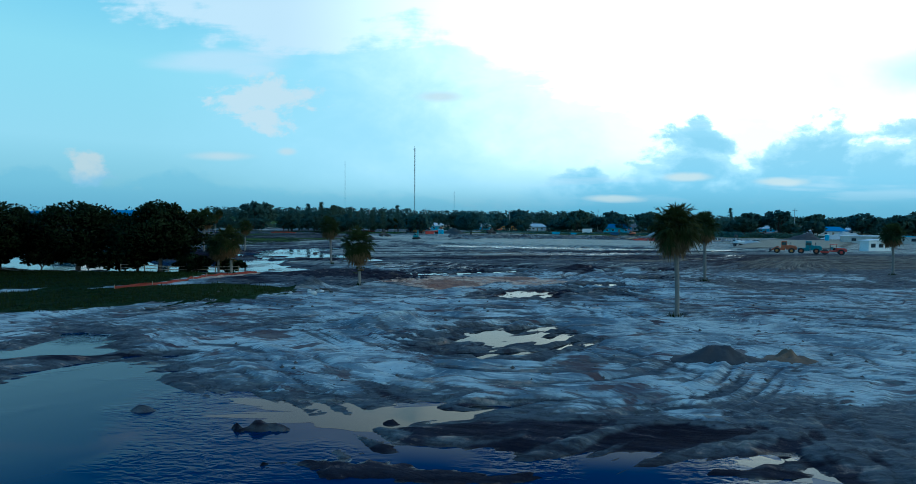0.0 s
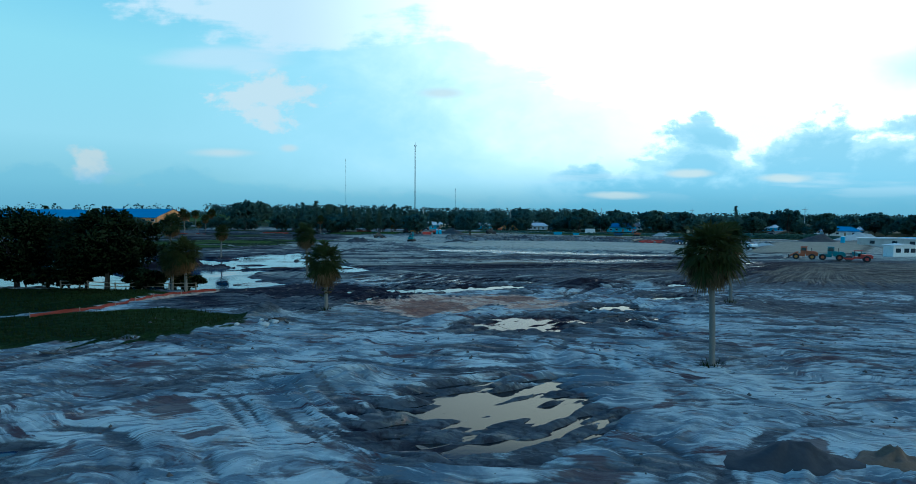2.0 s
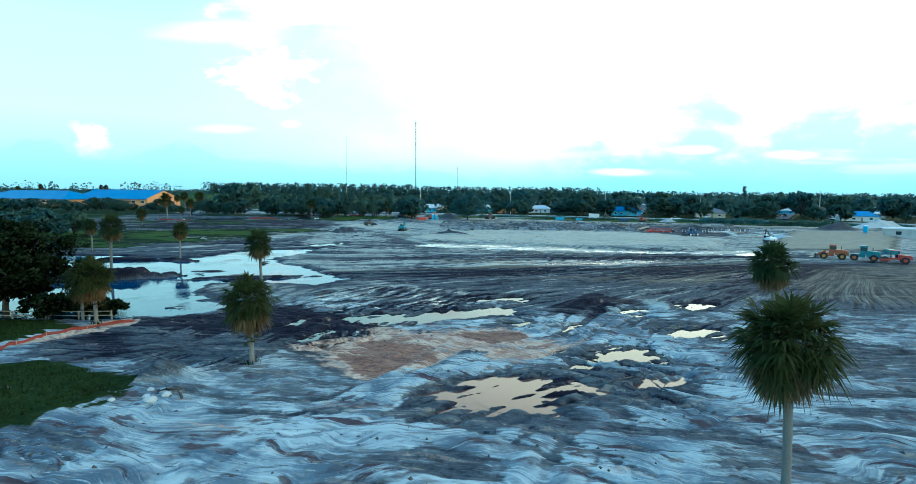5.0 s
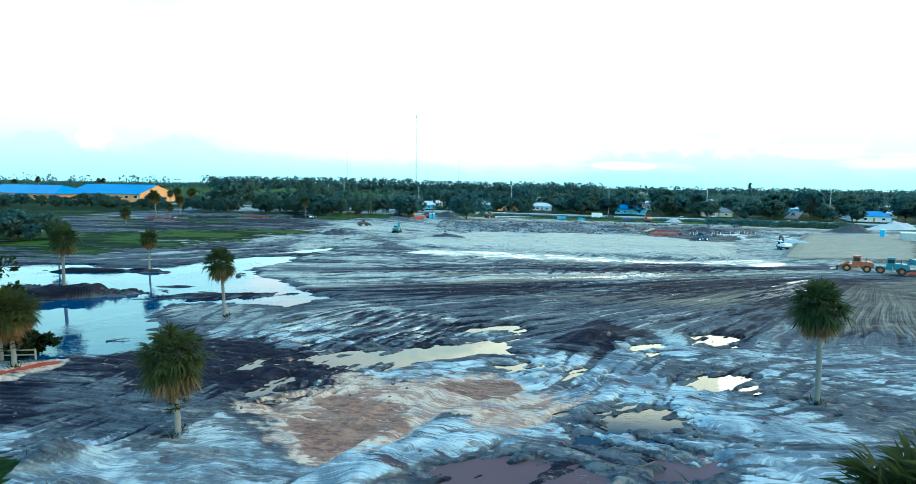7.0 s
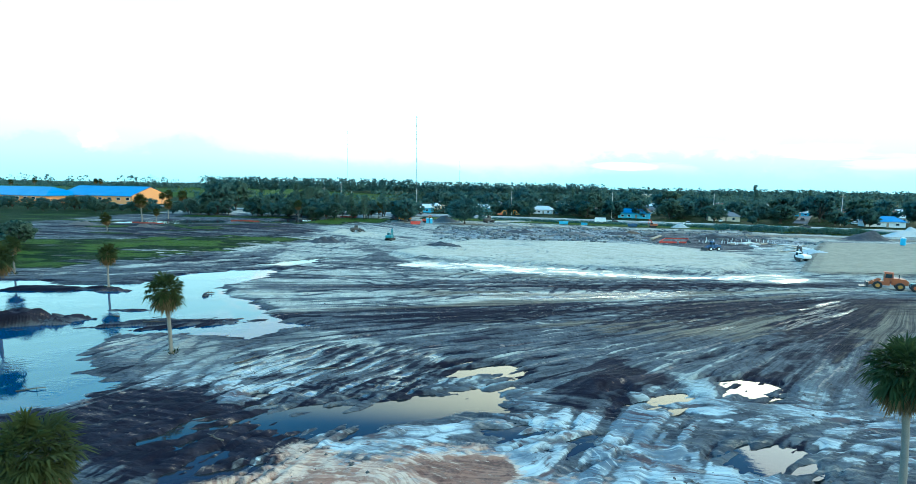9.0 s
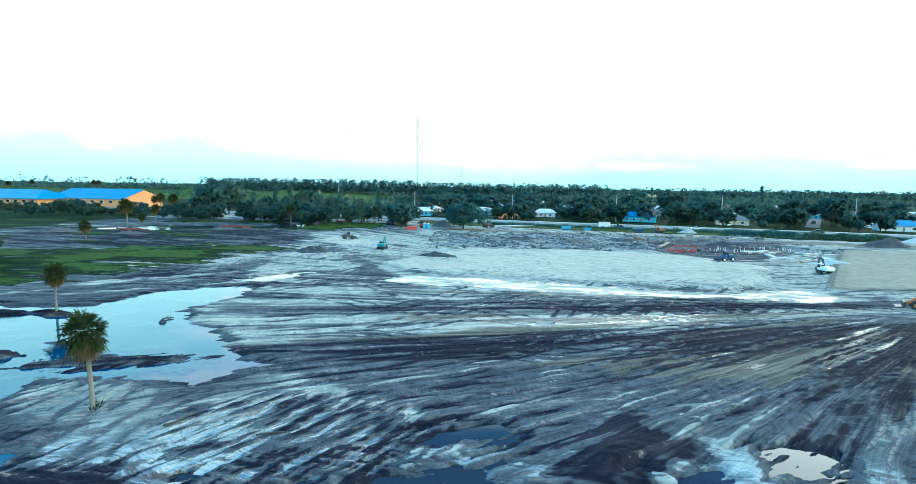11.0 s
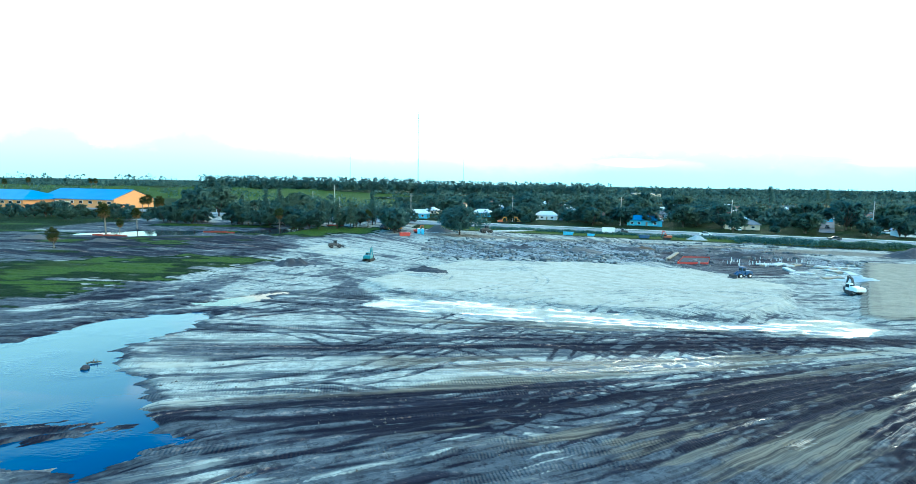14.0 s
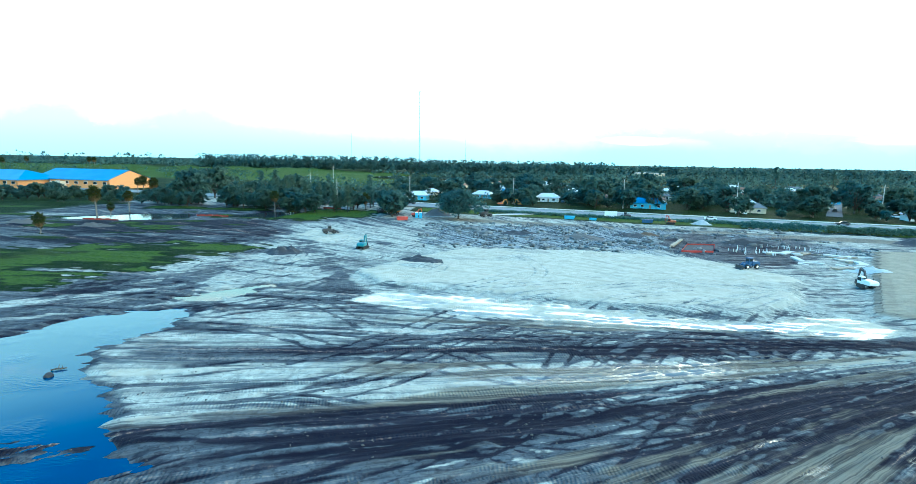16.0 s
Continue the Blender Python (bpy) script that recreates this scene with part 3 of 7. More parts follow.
# ---------------------------------------------------------------- mesh helpers
class Shape:
    """Collects points and faces for one mesh."""

    def __init__(self):
        self.v, self.f = [], []

    def add(self, points, faces):
        k = len(self.v)
        self.v += [tuple(p) for p in points]
        self.f += [tuple(k + i for i in face) for face in faces]
        return self

    def box(self, x, y, z, sx, sy, sz, top=1.0, turn=0.0, cut=0.04):
        """A block standing on z, its top narrowed by top, its upright edges cut off."""
        c = min(cut, 0.3 * min(sx, sy))
        ring = [(sx / 2 - c, -sy / 2), (sx / 2, -sy / 2 + c), (sx / 2, sy / 2 - c), (sx / 2 - c, sy / 2),
                (-sx / 2 + c, sy / 2), (-sx / 2, sy / 2 - c), (-sx / 2, -sy / 2 + c), (-sx / 2 + c, -sy / 2)]
        q, r = math.cos(turn), math.sin(turn)
        pts = []
        for h, k in ((0, 1.0), (sz - c, top), (sz, top * (1 - 1.6 * c / max(sx, sy, 0.01)))):
            pts += [(x + k * (px * q - py * r), y + k * (px * r + py * q), z + h) for px, py in ring]
        faces = [tuple(range(7, -1, -1)), tuple(range(16, 24))]
        for row in (0, 8):
            faces += [(row + i, row + (i + 1) % 8, row + 8 + (i + 1) % 8, row + 8 + i) for i in range(8)]
        return self.add(pts, faces)

    def rod(self, p, q, r, r2=None, n=8):
        p, q, r2 = Vector(p), Vector(q), r if r2 is None else r2
        d = (q - p).normalized()
        a = d.orthogonal().normalized()
        b = d.cross(a)
        pts = [m + k * (math.cos(6.2832 * i / n) * a + math.sin(6.2832 * i / n) * b) for m, k in ((p, r), (q, r2)) for i in range(n)]
        faces = [(i, (i + 1) % n, n + (i + 1) % n, n + i) for i in range(n)] + [tuple(range(n - 1, -1, -1)), tuple(range(n, 2 * n))]
        return self.add(pts, faces)

    def tube(self, path, radii, n=8):
        """A bent, tapering limb through the points of path."""
        path = [Vector(p) for p in path]
        pts = []
        for k, p in enumerate(path):
            d = (path[min(k + 1, len(path) - 1)] - path[max(k - 1, 0)]).normalized()
            a = Vector((1, 0, 0)) if abs(d.x) < 0.8 else Vector((0, 1, 0))
            a = (a - d * a.dot(d)).normalized()
            b = d.cross(a)
            pts += [p + radii[k] * (math.cos(6.2832 * i / n) * a + math.sin(6.2832 * i / n) * b) for i in range(n)]
        faces = [(k * n + i, k * n + (i + 1) % n, (k + 1) * n + (i + 1) % n, (k + 1) * n + i) for k in range(len(path) - 1) for i in range(n)]
        faces += [tuple(range(n - 1, -1, -1)), tuple(range((len(path) - 1) * n, len(path) * n))]
        return self.add(pts, faces)

    def slab(self, outline, y0, y1):
        """An outline in x and z, drawn out from y0 to y1."""
        n = len(outline)
        pts = [(x, y, z) for y in (y0, y1) for x, z in outline]
        return self.add(pts, [tuple(range(n)), tuple(range(2 * n - 1, n - 1, -1))] + [(i, n + i, n + (i + 1) % n, (i + 1) % n) for i in range(n)])

    def mesh(self, name, mat, smooth=False):
        m = bpy.data.meshes.new(name)
        m.from_pydata(self.v, [], self.f)
        m.update()
        m.materials.append(mat)
        if smooth:
            m.polygons.foreach_set("use_smooth", [True] * len(m.polygons))
        return m


def part(name, shape, mat, parent, label="", smooth=False):
    ob = new(name, shape.mesh(name, mat, smooth))
    ob.parent = parent
    return tagged(ob, label)


def thing(name, label, category, group="", m=None):
    """The empty at a thing's base, which carries its parts."""
    ob = tagged(new(name), label, category, group)
    ob.empty_display_size = 0.5
    if m is not None:
        ob.matrix_world = m
    return ob


def from_arrays(name, verts, faces, mat, smooth=False):
    """A mesh from arrays of points and of equal-sided faces."""
    m = bpy.data.meshes.new(name)
    n, k = faces.shape
    m.vertices.add(len(verts))
    m.vertices.foreach_set("co", np.ascontiguousarray(verts, dtype=np.float32).ravel())
    m.loops.add(n * k)
    m.loops.foreach_set("vertex_index", np.ascontiguousarray(faces, dtype=np.int32).ravel())
    m.polygons.add(n)
    m.polygons.foreach_set("loop_start", np.arange(0, n * k, k, dtype=np.int32))
    if smooth:
        m.polygons.foreach_set("use_smooth", np.ones(n, dtype=bool))
    m.update(calc_edges=True)
    m.materials.append(mat)
    return m


# ---------------------------------------------------------------- the land, as a function of the plan
def lattice(i, j, seed):
    h = (i * 374761393 + j * 668265263 + seed * 974711) & 0xFFFFFFFF
    h = ((h ^ (h >> 13)) * 1274126177) & 0xFFFFFFFF
    return ((h ^ (h >> 16)) & 0xFFFF) / 65535.0


def value_noise(x, y, seed=0):
    i, j = np.floor(x).astype(np.int64), np.floor(y).astype(np.int64)
    u, v = x - i, y - j
    u, v = u * u * (3 - 2 * u), v * v * (3 - 2 * v)
    a, b = lattice(i, j, seed), lattice(i + 1, j, seed)
    c, d = lattice(i, j + 1, seed), lattice(i + 1, j + 1, seed)
    return (a * (1 - u) + b * u) * (1 - v) + (c * (1 - u) + d * u) * v - 0.5


def fractal(x, y, seed=0, octaves=4):
    total, size = 0, 1.0
    for k in range(octaves):
        total = total + size * value_noise(x, y, seed + k)
        x, y, size = x * 2.03 + 7.1, y * 2.03 + 3.7, size * 0.5
    return total


def ramp(x, lo, hi):
    t = np.clip((x - lo) / (hi - lo), 0, 1)
    return t * t * (3 - 2 * t)


def distance(px, py, outline, reach=8.0):
    """Signed metres to an outline, negative inside; past reach it is only known to be large."""
    out = np.full(px.shape, reach)
    pts = np.array(outline, dtype=float)
    near = (px > pts[:, 0].min() - reach) & (px < pts[:, 0].max() + reach) & (py > pts[:, 1].min() - reach) & (py < pts[:, 1].max() + reach)
    if not near.any():
        return out
    x, y = px[near], py[near]
    best, inside = np.full(x.shape, 1e9), np.zeros(x.shape, bool)
    for (ax, ay), (bx, by) in zip(pts, np.roll(pts, -1, axis=0)):
        ex, ey = bx - ax, by - ay
        t = np.clip(((x - ax) * ex + (y - ay) * ey) / (ex * ex + ey * ey + 1e-9), 0, 1)
        best = np.minimum(best, (x - ax - t * ex) ** 2 + (y - ay - t * ey) ** 2)
        crosses = (ay > y) != (by > y)
        inside ^= crosses & (x < ex * (y - ay) / (ey if abs(ey) > 1e-9 else 1e-9) + ax)
    out[near] = np.where(inside, -1, 1) * np.sqrt(best)
    return np.minimum(out, reach)


def oval(x, y, cx, cy, rx, ry, turn=0.0):
    c, s = math.cos(radians(turn)), math.sin(radians(turn))
    dx, dy = x - cx, y - cy
    return np.sqrt(((dx * c + dy * s) / rx) ** 2 + ((dy * c - dx * s) / ry) ** 2)


WATER_LEVEL = -0.12

# ponds and puddles: outline, depth, raggedness
MAIN_POND = [(-40, 69), (-30, 69.5), (-24.5, 72.5), (-23, 77), (-30.5, 83), (-33, 90), (-24, 90.5), (-18, 89.5), (-14.3, 95.5), (-19.5, 98.5),
             (-24, 105), (-30.3, 110), (-34.6, 115.3), (-31.5, 127), (-33.5, 134.2), (-44, 129), (-49, 117), (-58, 114), (-66, 117), (-85, 113),
             (-95, 100), (-80, 80), (-60, 70)]
NEAR_POND = [(-60, -25), (-60, 23), (-30, 24), (-21, 23.4), (-20, 27), (-17.9, 27.9), (-14, 25.6), (-10.8, 23.3), (-6.2, 21.5), (-2.2, 22.1), (1.2, 21.2),
             (0.5, 19.8), (-2.8, 18.4), (-2.9, 17.2), (0.4, 17.6), (4, 17.2), (7.8, 17.6), (11.2, 16.8), (12.5, 13), (14, -25)]
INLET = [(-34, 27), (-25, 29), (-25.5, 33), (-22.6, 33.4), (-19.2, 28.4), (-24, 26.6), (-34, 25.5)]
PUDDLES = {
    "a": [(-2.4, 33.1), (0, 36), (2, 37.6), (5.8, 37.4), (6.6, 33), (5.2, 32.4), (2.9, 30.4), (1.5, 29.8), (-0.6, 32)],
    "b": [(4.4, 54.4), (5.7, 55.2), (11.5, 55.2), (12.6, 53.6), (14.2, 54.3), (15.6, 57.6), (17.2, 56.4), (15.6, 54), (15, 51.6), (12.5, 52.9), (8.9, 53.6), (6, 53.0)],
    "c": [(10.6, 60.9), (15, 62.9), (18, 63.2), (17.4, 61.2), (14.5, 60), (11, 59.2)],
    "g": [(-10.9, 75.2), (-8.2, 73.6), (-4.9, 74), (-1.8, 75), (3.1, 77.7), (7.9, 78.2), (7.5, 74.4), (3.5, 72.8), (0.7, 72.6), (-1, 70.8), (-5, 70.9), (-7.8, 70.2)],
    "f": [(4.1, 82.6), (6.3, 84.7), (9, 84.2), (8.4, 81.8), (4.7, 81.2)],
    "k": [(25.8, 81.0), (27.8, 81.3), (29.4, 80.4), (28, 79.2), (26, 79.0)],
    "n": [(17.9, 76.7), (20, 78.2), (21.6, 78.4), (21.0, 77.2), (19, 76.0)],
    "p": [(-10.9, 64.3), (-9.5, 66), (-7.0, 66), (-7.3, 65.0), (-9, 63.6)],
    "s": [(-38.5, 139), (-34, 143.5), (-28.5, 150), (-27, 149), (-31.5, 138)],
    "q": [(21.5, 68.3), (23, 69.8), (25.2, 69.5), (24.8, 68.2), (23, 67.5)],
    "t": [(6.8, 70.8), (9.3, 72), (10.4, 70.9), (8.5, 70)],
    "u": [(10.5, 69.6), (12.3, 70.6), (13.4, 69.6), (11.8, 68.8)],
    "x": [(-14, 68.2), (-13.2, 70.2), (-12, 70.4), (-12.6, 68)],
}
CLAY_POOL = [(1.6, 53.6), (2.9, 55.6), (6.8, 56.4), (9, 55.4), (10.5, 53.5), (7.5, 52.2), (4.8, 51.0), (2.4, 52.0)]
FAR_POOLS = [[(-142, 232), (-122, 254), (-104, 253), (-98, 240), (-116, 229)], [(-90, 248), (-80, 270), (-66, 270), (-70, 248)],
             [(92, 256), (120, 249), (142, 240), (140, 236), (117, 242)]]

# bare ground of other kinds
FAN = [(-15, 94), (-1, 87), (8.4, 84.5), (12, 75.5), (18, 76.5), (23, 82), (33, 84), (46, 90), (58, 98), (70, 110), (64, 117), (31, 112), (8, 107), (-8, 104), (-19, 100)]
BLACK_MUD = [(-29, 68.5), (-23, 72.5), (-21, 76), (-15, 76), (-8, 72), (-4, 67.5), (-8, 65), (-13, 63.5), (-19, 64.5), (-26, 66)]
MUD_TONGUE = [(9.2, 76), (18, 86), (22.5, 82), (15.5, 74.3), (12.7, 74.8)]
CLAY = [(-11, 61), (-5, 67.5), (3, 67.5), (8, 67), (12, 63.5), (8, 59.5), (3, 60), (-1, 57), (-4, 55), (-8, 59)]
PLATEAU = [(-8.6, 176), (3.9, 191), (33, 192), (58, 185), (69, 166), (60, 148), (48, 138.5), (32, 139.5), (16, 146), (-10, 150), (-15, 160)]
SHEEN = [(-12, 140), (-8, 147), (16, 143), (36, 138), (45, 136), (52, 137.5), (62, 140), (67, 134), (60, 130.5), (44, 132), (31, 131), (11, 133)]
TAN_FIELD = [(40, 84), (110, 80), (120, 120), (80, 122), (64, 117), (52, 103)]
PAD = [(69.5, 142), (109, 201), (140, 201), (93, 141)]
NEAR_LAWN = [(-34, 38), (-28, 41.6), (-20.6, 45.8), (-16.5, 50.5), (-17.2, 52.6), (-21.5, 55.4), (-27, 56.6), (-33, 54.0), (-44, 48), (-90, 46), (-90, 34)]
BACK_LAWN = [(-35.5, 52.5), (-33.4, 57.4), (-33, 61.7), (-31.8, 65.6), (-36, 68), (-60, 67), (-90, 66), (-90, 45), (-45, 48)]
FAR_LAWN = [(-118, 172), (-88, 179), (-71, 187), (-46, 187), (-50, 167), (-61, 149), (-68, 131), (-84, 121), (-130, 118), (-160, 150)]


def streaks(x, y):
    """Drag marks that follow the way the machines went; about -0.7 to 0.7."""
    def along(turn, longness, width, seed, bend):
        c, s = math.cos(radians(turn)), math.sin(radians(turn))
        w = fractal(x / 22.0, y / 22.0, seed + 50, 2) * bend
        u, v = x * c + y * s, y * c - x * s + w
        return fractal(u / longness, v / width, seed, 3)
    gx, gy = x - GATE[0], y - GATE[1]
    r, turn = np.hypot(gx, gy), np.arctan2(gy, -gx) + 0.03 * fractal(x / 22.0, y / 22.0, 51, 2)
    far = fractal(r / 30.0, turn * 95.0, 1, 3)
    fan = fractal(r / 14.0, turn * 120.0, 2, 3)
    close = along(-6, 5.0, 0.5, 3, 16.0)
    cross = along(62, 6.0, 0.55, 4, 9.0)
    wf = ramp(y, 92, 101)
    wn = ramp(y, 84, 74)
    wc = ramp(fractal(x / 17.0, y / 17.0, 9, 2), 0.05, 0.3) * (1 - wf) * 0.8
    base = far * wf + close * wn + fan * (1 - wf) * (1 - wn)
    loose = fractal(x / 6.0, (y - 0.1 * x) / 0.7, 5, 3)
    base = base + (loose - base) * ramp(x, 56, 66) * (1 - wn)
    return base * (1 - wc) + cross * wc


def spread(values, lo, hi, first, growth):
    """Grid lines from lo to hi that start first apart and widen by growth."""
    at, gap = lo, first
    while at < hi:
        values.append(at)
        at += gap
        gap *= growth
    return values


def grid_lines():
    gx = list(np.arange(-32, 34, 0.2)) + list(np.arange(34, 84, 0.4))
    gx = spread(gx, 84, 5000, 0.6, 1.055)
    left = spread([], 32.3, 96, 0.35, 1.003)
    left = spread(left, 96.5, 5000, 0.8, 1.055)
    gx = sorted([-g for g in left] + gx)
    gy = list(np.arange(13, 44, 0.16)) + list(np.arange(44, 90, 0.2)) + list(np.arange(90, 136, 0.26)) + list(np.arange(136, 210, 0.5))
    gy = spread(gy, 210, 5000, 0.8, 1.045)
    back = spread([], 1, 2500, 0.5, 1.09)
    return np.array(gx), np.array(sorted([13 - g for g in back] + gy))


def tracks():
    """Wheel tracks: starts, headings and bends, drawn from the way the site was driven."""
    rng = np.random.default_rng(7)
    rows = []
    for k in range(20):        # the near sand, in sweeping bends
        rows.append((rng.uniform(-18, 24), rng.uniform(23, 72), rng.uniform(-25, 35) + 180 * (k % 2), rng.normal(0, 2.2), rng.uniform(18, 46), 1.9))
    for k in range(56):        # along the haul road, dark ones and pale ones
        sx, sy = rng.uniform(-26, 24), rng.uniform(97, 140)
        aim = math.degrees(math.atan2(GATE[1] - sy, GATE[0] - sx)) + rng.normal(0, 2.0)
        rows.append((sx, sy, aim, rng.normal(0, 0.06), rng.uniform(0.6, 0.95) * math.hypot(GATE[0] - sx, GATE[1] - sy), 2.2 + 0.3 * (k % 3 == 0)))
    for k in range(64):        # fanning out from the haul road
        sx, sy = rng.uniform(-10, 40), rng.uniform(79, 98)
        aim = math.degrees(math.atan2(GATE[1] - sy, GATE[0] - sx)) + rng.normal(2, 7)
        rows.append((sx, sy, aim, rng.normal(-0.1, 0.2), rng.uniform(0.3, 0.8) * math.hypot(GATE[0] - sx, GATE[1] - sy), 2.2 + 0.3 * (k % 2)))
    for k in range(16):        # the two worn ways up the far side of the pond
        rows.append((rng.uniform(-61, -38), rng.uniform(128, 140), rng.uniform(84, 100), rng.normal(-0.05, 0.12), rng.uniform(40, 85), 2.2))
    for k in range(18):        # round the pond's far side and the plateau's foot
        rows.append((rng.uniform(-62, -20), rng.uniform(120, 150), rng.uniform(15, 50), rng.normal(-0.2, 0.25), rng.uniform(30, 60), 2.2))
    for k in range(10):
        rows.append((rng.uniform(20, 46), rng.uniform(60, 80), rng.uniform(-20, 40), rng.normal(0, 0.6), rng.uniform(20, 35), 2.0))
    rows += [(-8, 160, 10, 8.5, 21, 2.2), (-6, 158, 5, 10.0, 16, 2.2), (10, 150, 20, 2.0, 40, 2.2), (60, 150, 120, 1.5, 30, 2.2), (45, 145, 30, 1.0, 30, 2.2)]
    return rows


def lay_ground():
    gx, gy = grid_lines()
    x, y = np.meshgrid(gx, gy)
    shape = x.shape
    x, y = x.ravel(), y.ravel()
    local = (np.abs(x) < 220) & (y > -60) & (y < 330)
    s = np.zeros(x.size)
    s[local] = streaks(x[local], y[local])
    rough = fractal(x / 3.1, y / 3.1, 21, 4)
    broad = fractal(x / 28.0, y / 28.0, 31, 3)
    fine = fractal(x / 0.8, y / 0.8, 41, 2)
    fingers = fractal((x * 0.88 + y * 0.48) / 2.6, (y * 0.88 - x * 0.48) / 0.55, 45, 3)

    # ruts, pressed in with soft shoulders
    rut, berm, drawn = np.zeros(shape), np.zeros(shape), np.zeros(shape)
    for tx, ty, head, bend, length, gauge in tracks():
        h, wide = radians(head), 0.30
        for k in range(int(length / 0.2)):
            tx, ty = tx + 0.2 * math.cos(h), ty + 0.2 * math.sin(h)
            h += radians(bend) * 0.2 + 0.007 * math.sin(k * 0.018 + head)
            fade = min(1.0, k / 25, (length / 0.2 - k) / 25) * (0.75 + 0.25 * math.sin(k * 0.07 + head))
            for side in (-0.5, 0.5):
                qx, qy = tx - side * gauge * math.sin(h), ty + side * gauge * math.cos(h)
                i0, i1 = np.searchsorted(gx, (qx - 0.9, qx + 0.9))
                j0, j1 = np.searchsorted(gy, (qy - 0.9, qy + 0.9))
                if i1 <= i0 or j1 <= j0:
                    continue
                d2 = (gx[None, i0:i1] - qx) ** 2 + (gy[j0:j1, None] - qy) ** 2
                mark = drawn if gauge > 2.39 and ty > 84 else rut
                mark[j0:j1, i0:i1] = np.maximum(mark[j0:j1, i0:i1], fade * np.exp(-d2 / (wide * wide)))
                berm[j0:j1, i0:i1] = np.maximum(berm[j0:j1, i0:i1], fade * np.exp(-d2 / 0.4))
    rut, berm, drawn = rut.ravel(), berm.ravel(), drawn.ravel()

    # height above the water table
    h = 0.24 + 0.10 * broad + 0.12 * rough * ramp(np.abs(rough), 0.0, 0.3) + 0.22 * s + 0.035 * fine + 0.05 * fingers
    h += 0.06 * berm * (1 - rut) - 0.10 * rut
    h = np.maximum(h, 0.035 + 0.03 * rough)
    mud = np.full(x.size, 0.16)
    clay, tan = np.zeros(x.size), np.zeros(x.size)
    grass, wet, scrub = np.zeros(x.size), np.zeros(x.size), np.zeros(x.size)
    mud += 0.34 * rut * (0.6 + 1.2 * rough + 0.5) + 0.30 * ramp(fractal(x / 9.0, y / 9.0, 61, 3), 0.10, 0.45) + 0.45 * ramp(-s, 0.05, 0.40)

    def hump(cx, cy, rx, ry, up, turn=0.0, dark=None):
        nonlocal h, mud
        d = oval(x, y, cx, cy, rx, ry, turn) + 0.35 * rough
        k = np.exp(-1.6 * d * d)
        h = h + up * k * (1 + 0.5 * rough)
        if dark is not None:
            mud = mud + dark * ramp(k, 0.15, 0.6)

    def region(outline, soft, ragged=1.5):
        return ramp(-(distance(x, y, outline, 14.0) + ragged * (s * 1.6 + rough)), -soft, soft)

    fan = region(FAN, 1.6, 2.5)
    mud += 0.55 * fan - 0.45 * fan * ramp(s, 0.24, 0.42)
    mud += 0 + 1.4 * region(BLACK_MUD, 1.0) + 0.7 * region(MUD_TONGUE, 0.8)
    mud += 0.8 * rut * ramp(y, 94, 100) * ramp(y, 146, 138) * ramp(x, -34, -24)
    mud += 0.08 * ramp(y, 96, 102) * ramp(y, 140, 132) * ramp(x, -20, 10)
    mud -= 0.40 * drawn * (0.85 + 0.3 * rough) * ramp(x, 64, 50)
    v = y - 0.17 * x
    haul = ramp(x, -34, -24) * ramp(x, 78, 68)
    lanes = fractal(np.hypot(x - GATE[0], y - GATE[1]) / 36.0, np.arctan2(y - GATE[1], GATE[0] - x) * 42.0, 81, 3) * ramp(y, 96, 102) * ramp(y, 156, 146) * ramp(x, -40, -30) * ramp(x, 68, 54)
    mud += 0.85 * lanes
    tan += 0.75 * ramp(fractal(np.hypot(x - GATE[0], y - GATE[1]) / 30.0, np.arctan2(y - GATE[1], GATE[0] - x) * 24.0, 83, 3), 0.08, 0.34) * ramp(y, 92, 100) * ramp(y, 140, 128) * ramp(x, -16, 4) * ramp(x, 66, 52)
    wet += 0.5 * np.maximum(-lanes, 0) * haul
    strip_at = y - 0.305 * x + 1.5 * s
    sand_strip = ramp(strip_at, 104.4, 105.6) * ramp(strip_at, 108.2, 107.0) * haul
    mud -= 0.7 * sand_strip
    tan += 0.45 * sand_strip
    for lo, hi, dark in ((100, 107.5, 0.35), (116.4, 121.0, 0.75), (123.0, 124.5, 0.35)):
        mud += dark * ramp(v + 2.2 * s, lo - 1, lo + 1) * ramp(v + 2.2 * s, hi + 1, hi - 1) * haul
    mud -= 0.3 * ramp(v + 2 * s, 107, 109) * ramp(v + 2 * s, 116, 114) * haul
    wet += 0.55 * ramp(v + 2 * s, 108, 110) * ramp(v + 2 * s, 116, 114) * ramp(x, -2, 6) * ramp(x, 44, 34)
    mud += 0.35 * ramp(x, -12, -6) * ramp(x, 8, 2) * ramp(y, 72, 77) * ramp(y, 90, 85)
    mud += 0.32 * region([(-31, 57), (-30, 66), (-16, 64), (-13, 58), (-18, 54)], 2.0, 2.0)
    mud += 0.55 * ramp(y + 4.0 * rough + 6.0 * broad, 26.0, 19.0) * ramp(x + 6.0 * broad, -7, 0) + 0.18 * ramp(x, 20, 32) * ramp(y, 88, 80) * ramp(y, 30, 46)
